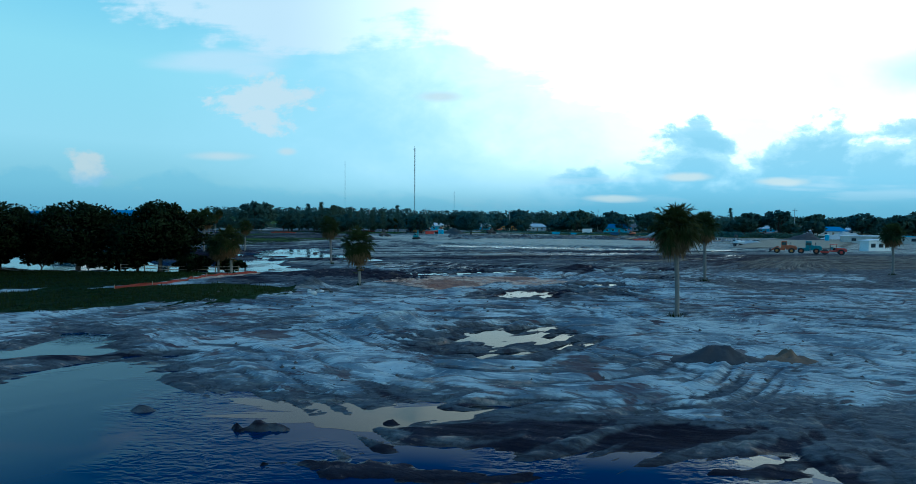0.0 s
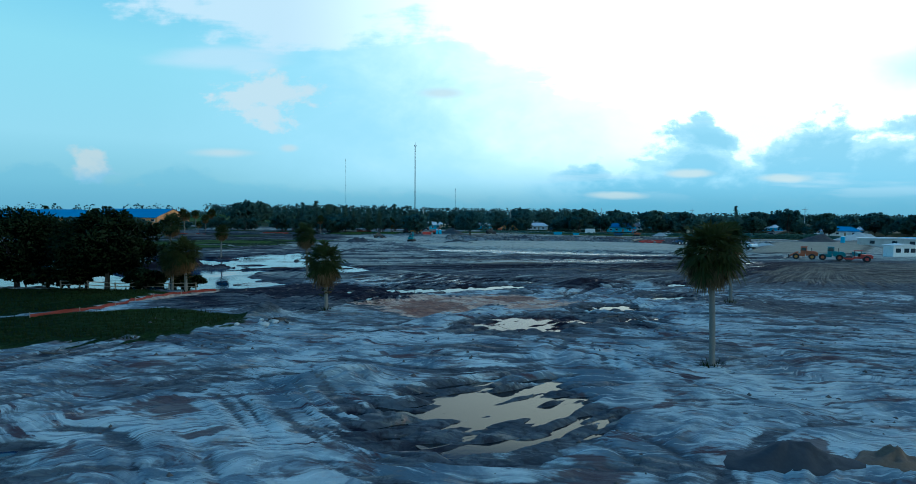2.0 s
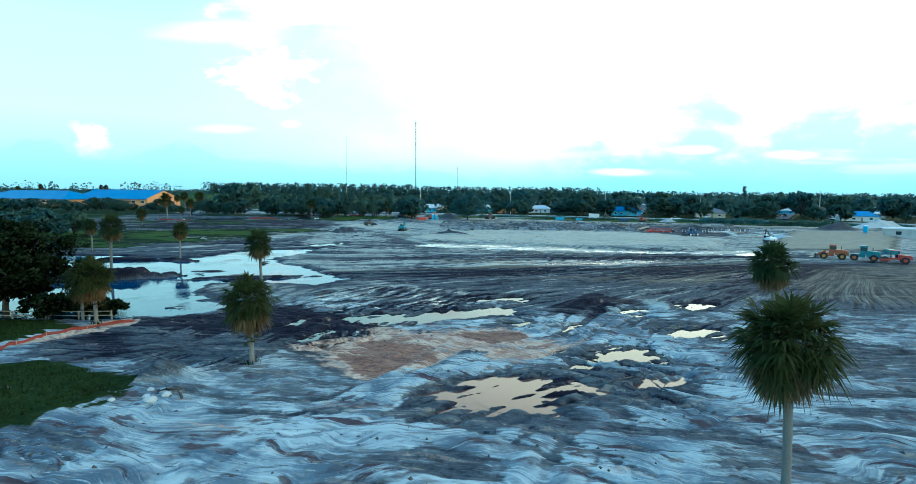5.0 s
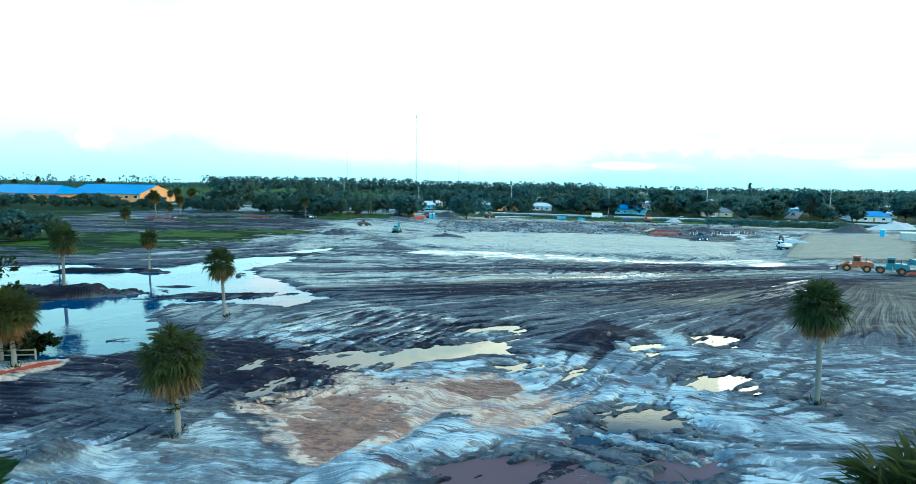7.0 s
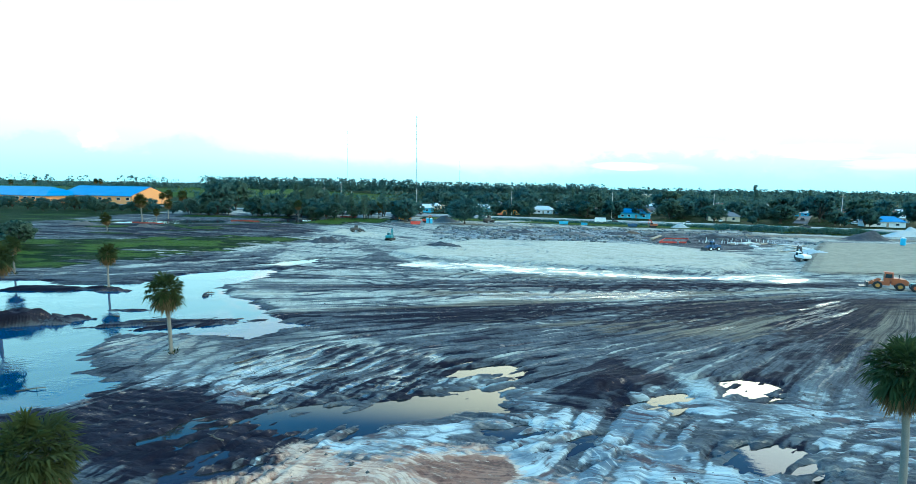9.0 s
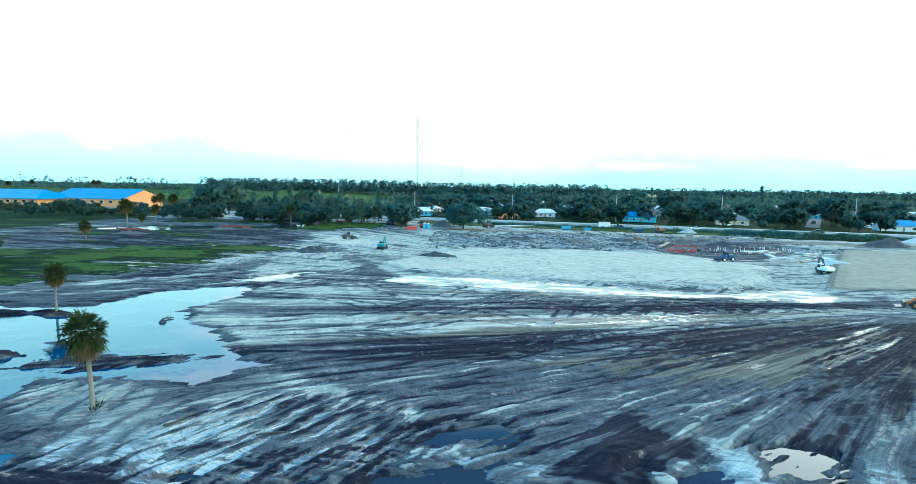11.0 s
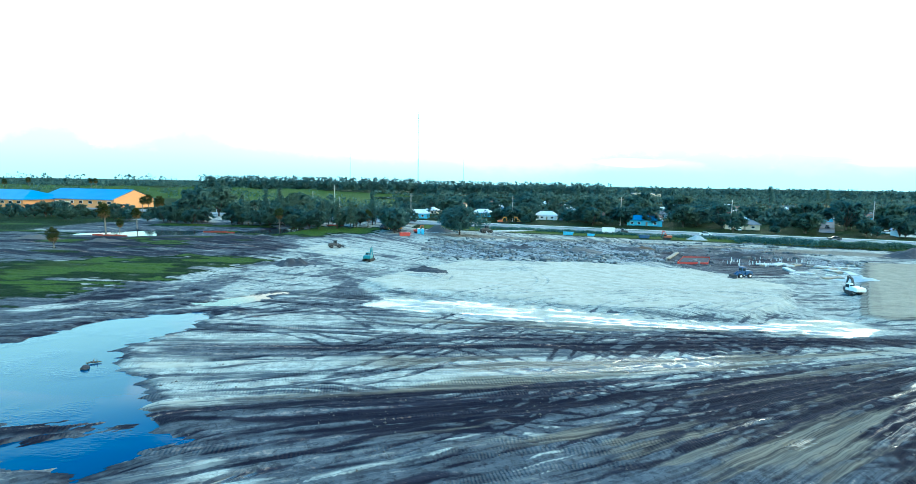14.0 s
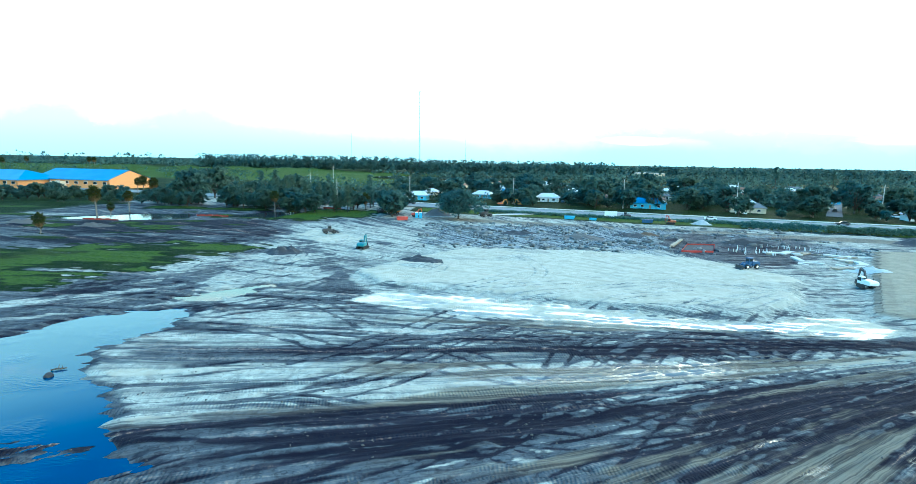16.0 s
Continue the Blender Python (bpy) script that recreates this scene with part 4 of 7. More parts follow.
    # the worn ways up the far side of the pond, and the wet hollow behind them
    slant = fractal((x * 0.80 + y * 0.60) / 17.0, (y * 0.80 - x * 0.60) / 1.5, 71, 3) * ramp(x, -14, -26) * ramp(y, 116, 126) * ramp(y, 250, 220)
    mud += 0.6 * slant - 0.08 * ramp(x, -14, -26) * ramp(y, 140, 150) * ramp(y, 230, 215)
    for mid, wide in ((-54.5 - 2.5 * np.sin((y - 134) / 26.0), 3.0), (-40.5 - (y - 136) * 0.15, 3.4), (-30.0 - (y - 178) * 0.55, 2.6)):
        mud += 0.32 * ramp(np.abs(x - mid + 2.0 * broad + 2.5 * s), wide + 1.2, wide - 0.8) * ramp(y, 130, 136) * ramp(y, 222, 214)
    mud += 0.75 * region([(-54, 190), (-48, 196), (-52, 216), (-70, 236), (-140, 226), (-140, 190)], 5.0, 6.0) * (0.8 + 1.4 * fractal(x / 22.0, y / 4.0, 73, 3))
    mud += 0.25 * region([(-46, 232), (-20, 240), (-10, 275), (-40, 290), (-90, 250)], 4.0, 4.0)
    for outline in ([(-49, 204), (-36, 197), (-26, 195), (-24, 204), (-31, 211), (-44, 219)], [(-47, 163), (-39, 166), (-27, 175), (-30, 179), (-41, 172)], [(-37, 138), (-30, 141), (-33, 152), (-40, 156)]):
        mud -= 0.5 * region(outline, 1.6, 2.5)
    mud += 0.35 * region([(-12, 60), (-6, 67), (0, 63), (-1, 57), (-4, 54.5)], 1.2)
    for cx, cy, rx, ry in ((2, 33.5, 6.5, 5.5), (11, 54.5, 8.5, 5), (6, 52, 7, 5), (14, 61.5, 5, 3), (-1, 74, 11, 5), (6.5, 83, 4, 3), (27.8, 80, 4, 3), (22.5, 70.5, 4, 3)):
        mud += 0.42 * ramp(oval(x, y, cx, cy, rx, ry) + 0.5 * s + 0.3 * rough, 1.05, 0.75)
    mud += 0.7 * ramp(x, -48, -62) * ramp(y, 176, 188) * ramp(y, 300, 280) * (0.85 + 1.3 * fractal(x / 30.0, y / 5.0, 75, 3))
    mud += 0.5 * ramp(x, -62, -76) * ramp(y, 112, 120) * ramp(y, 190, 180)
    mud += 0.42 * ramp(x, -40, -52) * ramp(y, 108, 116) * ramp(y, 156, 146) * (0.8 + 1.6 * slant)
    mud += 0.6 * region([(-34, 60), (-30, 68), (-8, 70), (-6, 62), (-14, 57), (-26, 56)], 1.6, 2.0)
    mud += 0.25 * region([(-33, 90), (-24, 72), (-14, 76), (-12, 92), (-20, 96)], 2.0, 2.5)
    # crawler tracks crossed and turned here: short dark teeth between slivers of water
    churn = region([(-14, 74), (-16, 86), (-8, 90), (2, 87), (7, 81), (3, 77.5), (-8, 74)], 1.5, 2.0)
    teeth = fractal((x * 0.55 + y * 0.84) / 2.6, (y * 0.55 - x * 0.84) / 0.42, 101, 3)
    mud += churn * (0.10 + 1.9 * teeth)
    h += 0.16 * churn * teeth
    wet += churn * (0.32 - 1.3 * teeth)
    plateau = region(PLATEAU, 1.2, 1.2)
    stain = ramp(fractal(x / 16.0, y / 5.0, 55, 4), 0.12, 0.45)
    mud = mud * (1 - 0.92 * plateau) - 0.55 * plateau + plateau * (0.55 * rut + 0.30 * stain)
    tan += 0.25 * plateau * ramp(fractal(x / 20.0, y / 8.0, 57, 3), 0.0, 0.4)
    h += 0.7 * plateau * (1 - 0.4 * ramp(y, 150, 185)) - 0.10 * rough * plateau
    sheen = region(SHEEN, 1.2, 1.6)
    mud = mud * (1 - 0.7 * sheen)
    wet += 0.95 * sheen * (0.7 + 1.2 * fractal(x / 7.0, y / 1.6, 91, 3))
    mud -= 0.75 * sheen
    clay += 0.62 * region(CLAY, 1.6, 2.0)
    clay += 0.5 * ramp(oval(x, y, 5.5, 65.8, 3.2, 1.6) + rough, 1.2, 0.6) + 0.45 * ramp(oval(x, y, -3.5, 60.5, 3.5, 4.0) + rough, 1.2, 0.6)
    clay += 0.5 * ramp(oval(x, y, -31.2, 62.5, 8, 1.5, 68) + rough, 1.1, 0.7)
    field = region(TAN_FIELD, 4.0, 3.0)
    mud += field * (0.35 + 1.2 * fractal((x + 0.1 * y) / 30.0, (y - 0.1 * x) / 1.1, 87, 3))
    tan += 0.58 * field + 0.5 * region([(20.6, 96), (26, 99.4), (36, 104), (50, 114), (44, 104), (35, 95), (26, 93.6)], 1.6, 2.5) * np.clip(0.4 + 2.6 * fractal((x * 0.82 + y * 0.57) / 12.0, (y * 0.82 - x * 0.57) / 1.1, 89, 3), 0, 1.3)
    tan += 0.22 * ramp(oval(x, y, 33, 98, 17, 12, 20) + 0.6 * rough + 0.8 * s, 1.15, 0.6)
    pale = region([(49, 110.3), (56.5, 116.7), (59, 115), (53, 106), (48.6, 104), (41, 100.4)], 1.0, 2.0)
    wet += 0.35 * pale
    mud -= 0.7 * pale * np.clip(0.5 + 2.5 * fractal((x * 0.9 + y * 0.4) / 9.0, (y * 0.9 - x * 0.4) / 1.2, 93, 3), 0, 1.2)
    pad = ramp(-distance(x, y, PAD, 10), -3.2, 0.4)
    tan = np.minimum(tan, 0.8)
    tan = np.maximum(tan * (1 - pad), 1.0 * pad)
    mud *= 1 - pad
    h = h * (1 - pad) + (0.9 + 0.05 * rough) * pad
    mud += 0.10 * ramp(x, -18, -30) * ramp(y, 112, 122) * ramp(y, 170, 150) + 0.25 * ramp(x, 30, 42) * ramp(y, 82, 90) * ramp(y, 126, 118)
    mud += 0.30 * ramp(x, 26, 36) * ramp(y, 72, 84) * ramp(y, 134, 122) * (1 - pad)
    pit_earth = region([(60, 222), (54.6, 198), (57, 189), (64, 180), (77, 179), (99, 211), (106, 227), (82, 226), (75, 234)], 2.0, 3.0) * (1 - pad)
    mud += 0.8 * pit_earth
    dirt_road = ramp(np.abs(y - (251 - 0.24 * (x - 16))), 8, 4) * ramp(x, -30, -10) * ramp(x, 170, 150)
    tan += 0.7 * dirt_road
    scrub += 0.75 * region([(-12, 196), (30, 197), (70, 190), (98, 192), (112, 206), (96, 232), (40, 246), (-6, 240)], 5.0, 5.0) * (1 - 0.8 * pit_earth)
    h += 0.35 * np.maximum(rough, 0) * scrub

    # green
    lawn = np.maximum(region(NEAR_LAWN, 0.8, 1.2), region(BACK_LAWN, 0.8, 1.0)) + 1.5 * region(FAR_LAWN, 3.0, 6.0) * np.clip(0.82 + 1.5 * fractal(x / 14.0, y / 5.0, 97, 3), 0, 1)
    lawn = lawn + 1.3 * ramp(x, -60, -75) * ramp(y, 186, 192) * ramp(y, 300, 280) * ramp(fractal(x / 18.0, y / 7.0, 98, 3), 0.12, 0.32)
    edge = y - (283 - 0.28 * (x - 25))
    lawn = lawn + 1.4 * ramp(edge, -18, -12) * ramp(x, -30, -20) * ramp(edge, 40, 30)
    lawn = lawn + 1.4 * region([(-78, 246), (-55, 240), (-34, 262), (-34, 280), (-62, 285)], 4.0, 5.0)
    beyond = np.maximum(ramp(edge, 8, 14), np.maximum(ramp(x, -150, -175), ramp(x, 150, 175) * ramp(y, 90, 130)))
    beyond = np.maximum(beyond, ramp(y, -20, -40))
    lawn = np.maximum(lawn, beyond * 0.85)
    golf = ramp(y, 500, 560) * ramp(y, 900, 860) * ramp(x, -40, -90)
    golf = np.maximum(golf, ramp(y, 450, 470) * ramp(y, 600, 585) * ramp(np.abs(x + 110), 62, 45))
    golf = np.maximum(golf, ramp(y, 490, 510) * ramp(y, 605, 590) * ramp(np.abs(x), 70, 50))
    lawn = lawn + 0.65 * golf
    grass += lawn
    lawn = np.clip(lawn, 0, 1)
    h += 0.14 * np.clip(lawn, 0, 1) + 0.05 * fine * np.clip(lawn, 0, 1)
    # golf-course swells far to the left
    h += 7.0 * ramp(y, 480, 700) * ramp(y, 1500, 1000) * ramp(x, -120, -300) * (0.6 + broad)

    # mounds
    hump(-6.0, 36.6, 2.6, 1.7, 0.75, 20, -0.1)
    hump(-4.2, 37.5, 1.5, 1.2, 0.55, 0, 0.15)
    hump(-16.5, 54.0, 1.9, 1.3, 1.15, 10, 0.5)
    hump(-13.8, 52.0, 1.6, 0.9, 0.35, 0, 0.3)
    hump(16.0, 79.5, 3.6, 2.4, 0.7, 30, 0.5)
    hump(-36, 131, 3.0, 2.2, 0.9, 0, 0.6)
    hump(-30.5, 133.5, 3.5, 2.0, 0.8, 0, 0.7)
    hump(-4.0, 165, 5.0, 3.0, 0.5, 0, 0.4)

    # hollows that hold water
    def hollow(outline, slope, deep, ragged, bank, ridges=0.0):
        nonlocal h, mud
        d = distance(x, y, outline, 9.0)
        near = d < 8.9
        d = np.where(near, d + ragged * (1.1 * s + 0.6 * rough + 1.1 * fingers), d)
        lay = np.clip(d * slope, -deep, 0.6) + 0.35 * ramp(d, 2.0, 6.0) + 0.05 * rough + 0.05 * s + ridges * (fingers + 0.5 * s)
        h = np.where(near, np.minimum(h, lay), h)
        mud += np.where(near, bank * ramp(d, 2.6, 0.2), 0)

    hollow(MAIN_POND, 0.20, 0.7, 1.1, 0.55)
    hollow(NEAR_POND, 0.14, 0.7, 1.2, 0.5)
    hollow(INLET, 0.16, 0.35, 0.7, 0.5)
    hollow(CLAY_POOL, 0.12, 0.035, 1.8, 0.3, 0.42)
    for outline in PUDDLES.values():
        big = outline is PUDDLES["a"] or outline is PUDDLES["g"] or outline is PUDDLES["s"]
        hollow(outline, 0.16, 0.12 if big else 0.08, 1.5 if big else 2.0, 0.25, 0.20 if big else 0.26)
    for outline in FAR_POOLS:
        hollow(outline, 0.2, 0.3, 1.0, 0.3)
    # banks and spits that rise out of the pond
    for cx, cy, rx, ry, up, turn in ((-29, 94.5, 8.5, 2.2, 0.34, 12), (-50, 92.5, 6.0, 3.4, 1.7, 8), (-58, 111, 6.0, 1.4, 0.5, 5), (-38, 100, 3.0, 0.6, 0.25, 8),
                                     (-25, 79.5, 3.5, 1.2, 0.3, 20), (3.0, 19.3, 6.0, 0.9, 0.18, 0), (-1.5, 16.0, 4.0, 0.5, 0.20, 0), (6, 15.2, 3, 0.4, 0.2, 5), (-21.5, 26.8, 3.0, 0.6, 0.3, 10),
                                     (-7, 19, 1.3, 0.3, 0.3, 0), (-4.6, 16.5, 1.5, 0.4, 0.3, 0), (-12.5, 20.5, 0.8, 0.35, 0.3, 0), (9.2, 16.6, 1.4, 0.25, 0.2, 0), (-49.5, 111.5, 2.5, 1.2, 0.6, 0)):
        d = oval(x, y, cx, cy, rx, ry, turn) + 0.9 * s + 0.7 * rough + 0.8 * fingers
        k = ramp(d, 1.5, 0.1)
        base = np.where(h < 0.02, np.maximum(h, -0.22), h)
        h = np.where(k > 0, np.maximum(h, base * (1 - k) + (up * (0.85 + 0.8 * rough)) * k), h)
        mud += 0.6 * k
    wet += 0.5 * ramp(h, 0.07, 0.01)
    h += WATER_LEVEL

    n = shape[0] * shape[1]
    idx = np.arange(n).reshape(shape)
    quads = np.stack([idx[:-1, :-1], idx[:-1, 1:], idx[1:, 1:], idx[1:, :-1]], -1).reshape(-1, 4)
    mesh = from_arrays("ground", np.stack([x, y, h], -1), quads, GROUND, True)
    for name, rgb in (("soil", (mud, clay, tan)), ("cover", (grass, wet, scrub))):
        layer = mesh.color_attributes.new(name, "FLOAT_COLOR", "POINT")
        layer.data.foreach_set("color", np.stack([*(np.clip(c, -1, 1.5) for c in rgb), np.ones(n)], -1).astype(np.float32).ravel())
    tagged(new("ground", mesh), "churned sand and dark mud of a cleared building site", "ground", kind="structure")
    return gx, gy, (h.reshape(shape))


GX, GY, GH = lay_ground()


def ground_at(x, y):
    i = min(max(int(np.searchsorted(GX, x)) - 1, 0), len(GX) - 2)
    j = min(max(int(np.searchsorted(GY, y)) - 1, 0), len(GY) - 2)
    u, v = (x - GX[i]) / (GX[i + 1] - GX[i]), (y - GY[j]) / (GY[j + 1] - GY[j])
    return float((GH[j, i] * (1 - u) + GH[j, i + 1] * u) * (1 - v) + (GH[j + 1, i] * (1 - u) + GH[j + 1, i + 1] * u) * v)


def sheet_of_water(name, outline, mat, label, grow=2.2, level=WATER_LEVEL):
    """A flat sheet of water a little wider than its hollow; the banks rise through it."""
    pts = np.array(outline, dtype=float)
    mid = pts.mean(axis=0)
    hull = []
    for k in range(28):        # widest reach of the outline in each of 28 directions
        d = np.array([math.cos(k * math.tau / 28), math.sin(k * math.tau / 28)])
        hull.append(mid + d * (max(float(((pts - mid) @ d).max()), 0.3) + grow))
    s = Shape().add([(p[0], p[1], level) for p in hull], [tuple(range(28))])
    tagged(new(name, s.mesh(name, mat)), label, "water", kind="structure")


sheet_of_water("water_pond", MAIN_POND, WATER, "still pond reflecting the evening sky", 3.0)
sheet_of_water("water_near_pond", NEAR_POND, DEEP, "rippled dark blue flood water among mud", 3.0)


def calm_film(cx, cy, rx, ry, seed):
    """Still, shallow water at the pond's edge, with a ragged rim."""
    pts = []
    for k in range(96):
        a = k * math.tau / 96
        w = 1 + 0.9 * float(fractal(np.array([3 * math.cos(a) + seed]), np.array([3 * math.sin(a)]), seed, 3)[0])
        pts.append((cx + rx * w * math.cos(a), cy + ry * w * math.sin(a), WATER_LEVEL + 0.004))
    s = Shape().add(pts + [(cx, cy, WATER_LEVEL + 0.004)], [(k, (k + 1) % 96, 96) for k in range(96)])
    tagged(new("water_shallows", s.mesh("water_shallows", PUDDLE)), "calm shallow water reflecting bright cloud", "water", kind="structure")


calm_film(-3.6, 20.7, 5.6, 1.25, 3)
calm_film(10.2, 17.0, 1.3, 0.75, 6)
sheet_of_water("water_inlet", INLET, DEEP, "shallow blue inlet beside the grass", 1.5, WATER_LEVEL + 0.004)
sheet_of_water("water_clay_pool", CLAY_POOL, CLAYWATER, "muddy reddish brown pool between ruts", 1.6, WATER_LEVEL - 0.004)
for k, (key, outline) in enumerate(PUDDLES.items()):
    sheet_of_water("water_puddle", outline, CLAYWATER if key == "b" else PUDDLE, "shallow puddle in churned sand reflecting bright cloud", 1.2, WATER_LEVEL + 0.004 * (k + 1))
for outline in FAR_POOLS:
    sheet_of_water("water_far_pool", outline, RUFFLED, "long bright pool at the edge of the site", 3.0)

# ---------------------------------------------------------------- plants
def quads_mesh(name, mid, size, normal_bias, mat, seed, stretch=1.5, core=None):
    """Small leaf sprays: one rhombus each, turned at random, at the points mid."""
    rng = np.random.default_rng(seed)
    n = len(mid)
    a = rng.normal(size=(n, 3))
    a[:, 2] *= normal_bias
    a /= np.linalg.norm(a, axis=1)[:, None]
    b = np.cross(a, rng.normal(size=(n, 3)))
    b /= np.linalg.norm(b, axis=1)[:, None]
    size = np.broadcast_to(size, (n,))[:, None] * rng.uniform(0.6, 1.4, (n, 1))
    c = np.cross(a, b) * rng.uniform(-0.35, 0.35, (n, 1))
    pts = np.stack([mid - a * size * stretch, mid + (b + c) * size, mid + a * size * stretch, mid - (b - c) * size], 1).reshape(-1, 3)
    mesh = from_arrays(name, pts, np.arange(4 * n).reshape(n, 4), mat, core is not None)
    if core is not None:       # leaves catch the light as the rounded mass does
        out = (pts.reshape(n, 4, 3) - core[:, None, :]) + 0.35 * size[:, None] * rng.normal(size=(n, 1, 3))
        out = out.reshape(-1, 3)
        out /= np.linalg.norm(out, axis=1)[:, None] + 1e-6
        mesh.normals_split_custom_set_from_vertices(out.tolist())
    return mesh


def sabal_palm(height, reach, leaves, seed, shaggy=0.5, label="", m=None, bushy_foot=False):
    rng = random.Random(seed)
    palm = thing("sabal_palm", label, "palm tree", "sabal palms", m)
    bend = [rng.uniform(-0.3, 0.3), rng.uniform(-0.3, 0.3)]
    top = height - reach * 0.95
    path, radii = [], []
    for k in range(15):
        f = k / 14
        path.append((bend[0] * f * f, bend[1] * f * f, -0.25 + f * (top + 0.25)))
        radii.append((0.27 if k == 0 else 0.175 - 0.02 * f) * (1.0 + (0.07 if k % 2 else -0.03)))
    part("trunk", Shape().tube(path, radii, 9), BARK, palm, "grey ringed trunk", True)
    head = Vector(path[-1])

    def fan(shape, az, el, stem, blade, droop):
        d = Vector((math.cos(az) * math.cos(el), math.sin(az) * math.cos(el), math.sin(el)))
        side = Vector((-math.sin(az), math.cos(az), 0))
        base = head + d * 0.12
        hub = head + d * stem + Vector((0, 0, -0.12 * stem * droop))
        w = side * 0.022
        shape.add([base - w, base + w, hub + w, hub - w], [(0, 1, 2, 3)])
        n = 19
        for k in range(n):
            phi = radians(-118 + 236 * k / (n - 1)) + rng.uniform(-0.12, 0.12)
            ray = (d * math.cos(phi) + side * math.sin(phi) + 0.16 * Vector((rng.uniform(-1, 1), rng.uniform(-1, 1), rng.uniform(-1, 1)))).normalized()
            long = blade * (0.72 + 0.28 * math.cos(phi)) * rng.uniform(0.7, 1.12)
            across = (ray.cross(d.cross(side)) + 0.5 * Vector((rng.uniform(-1, 1), rng.uniform(-1, 1), rng.uniform(-1, 1)))).normalized() * (0.042 + 0.026 * rng.random())
            mid = hub + ray * long * 0.5 + Vector((0, 0, -0.05 * droop))
            tip = hub + ray * long + Vector((0, 0, -0.38 * long * droop * rng.uniform(0.5, 1.3)))
            shape.add([hub, mid + across, tip, mid - across], [(0, 1, 2, 3)])

    green, dry = Shape(), Shape()
    for k in range(leaves):
        f = (k + 0.5) / leaves
        fan(green, 2.39996 * k + rng.uniform(-0.45, 0.45), math.asin(max(-0.72, min(1.0, 1.0 - 1.72 * f + rng.uniform(-0.10, 0.10)))), reach * rng.uniform(0.34, 0.68), reach * rng.uniform(0.36, 0.54), 0.6 + 1.1 * f)
    for k in range(int(leaves * shaggy)):
        fan(dry, rng.uniform(0, 6.283), radians(rng.uniform(-80, -38)), reach * rng.uniform(0.35, 0.62), reach * rng.uniform(0.38, 0.5), 1.6)
    if shaggy > 0.85:          # boots and young fronds down the trunk
        up = Vector(head)
        for k in range(34):
            head = Vector((0, 0, rng.uniform(0.25, 0.95) * up.z))
            fan(green if k % 2 else dry, rng.uniform(0, 6.283), radians(rng.uniform(-30, 50)), reach * 0.16, reach * 0.24, 0.9)
    part("crown", green, FROND, palm, "dark green fan fronds")
    part("dry_fronds", dry, DRYFROND, palm, "hanging dry fronds under the crown")
    if bushy_foot:
        foot = Shape()
        for k in range(46):
            az, r = rng.uniform(0, 6.283), rng.uniform(0.1, 0.75)
            p = Vector((math.cos(az) * r, math.sin(az) * r, -0.08))
            q = p + Vector((math.cos(az) * 0.2, math.sin(az) * 0.2, rng.uniform(0.2, 0.5)))
            w = Vector((-math.sin(az), math.cos(az), 0)) * 0.05
            foot.add([p - w, p + w, q], [(0, 1, 2)])
        tagged(part("weeds", foot, GRASSBLADE, palm), "tuft of weeds round the foot", kind="stuff")
    return palm


def broad_tree(name, height, spread, clumps, per, leaf, seed, mat, label, group, m=None, clear=0.28, lobes=1.0, bark=None, low=0.37):
    """Forked trunk and limbs, and a crown of leaf clumps with gaps between them."""
    rng = random.Random(seed)
    nrng = np.random.default_rng(seed)
    tree = thing(name, label, "tree", group, m)
    wood = Shape()
    base = height * clear
    wood.tube([(0, 0, -0.3), (0.05, 0, base * 0.5), (0.1, 0.05, base)], [height * 0.036, height * 0.027, height * 0.024], 8)
    centres = []
    limbs = 7
    for k in range(limbs):
        az = 6.283 * k / limbs + rng.uniform(-0.4, 0.4)
        r = spread * rng.uniform(0.45, 0.8)
        z = height * rng.uniform(0.55, 0.85)
        p = Vector((0.1, 0.05, base * rng.uniform(0.75, 1.0)))
        q = Vector((math.cos(az) * r * 0.45, math.sin(az) * r * 0.45, base + (z - base) * 0.55))
        e = Vector((math.cos(az) * r, math.sin(az) * r, z))
        wood.tube([p, q, e], [height * 0.016, height * 0.010, height * 0.004], 6)
        centres.append(e)
    part("trunk", wood, bark or OAKBARK, tree, "", True)
    mids, bulk = [], []
    for k in range(clumps):
        az, u = rng.uniform(0, 6.283), rng.uniform(-1.0, 1.0)
        edge = math.sqrt(max(0.0, 1 - u * u)) * rng.uniform(0.55, 1.05)
        lump = 1 + 0.25 * lobes * math.sin(3 * az + seed) + 0.15 * lobes * math.sin(5 * az + 2 * seed)
        c = Vector((math.cos(az) * edge * spread * lump, math.sin(az) * edge * spread * lump, height * (0.57 + low * u * rng.uniform(0.75, 1.0))))
        if k < limbs:
            c = centres[k]
        mids.append(c)
        bulk.append(spread * rng.uniform(0.16, 0.30))
    mids = np.array([list(c) for c in mids])
    at = np.repeat(np.arange(clumps), per)
    off = nrng.normal(size=(clumps * per, 3))
    off /= np.linalg.norm(off, axis=1)[:, None]
    off *= (nrng.random((clumps * per, 1)) ** 0.4)
    off[:, 2] *= 0.7
    pts = mids[at] + off * np.array(bulk)[at][:, None]
    crown = new("crown", quads_mesh("crown", pts, leaf, 0.6, mat, seed, 1.5, 0.75 * mids[at] + 0.25 * np.array([0, 0, height * 0.5])))
    crown.parent = tree
    return tree


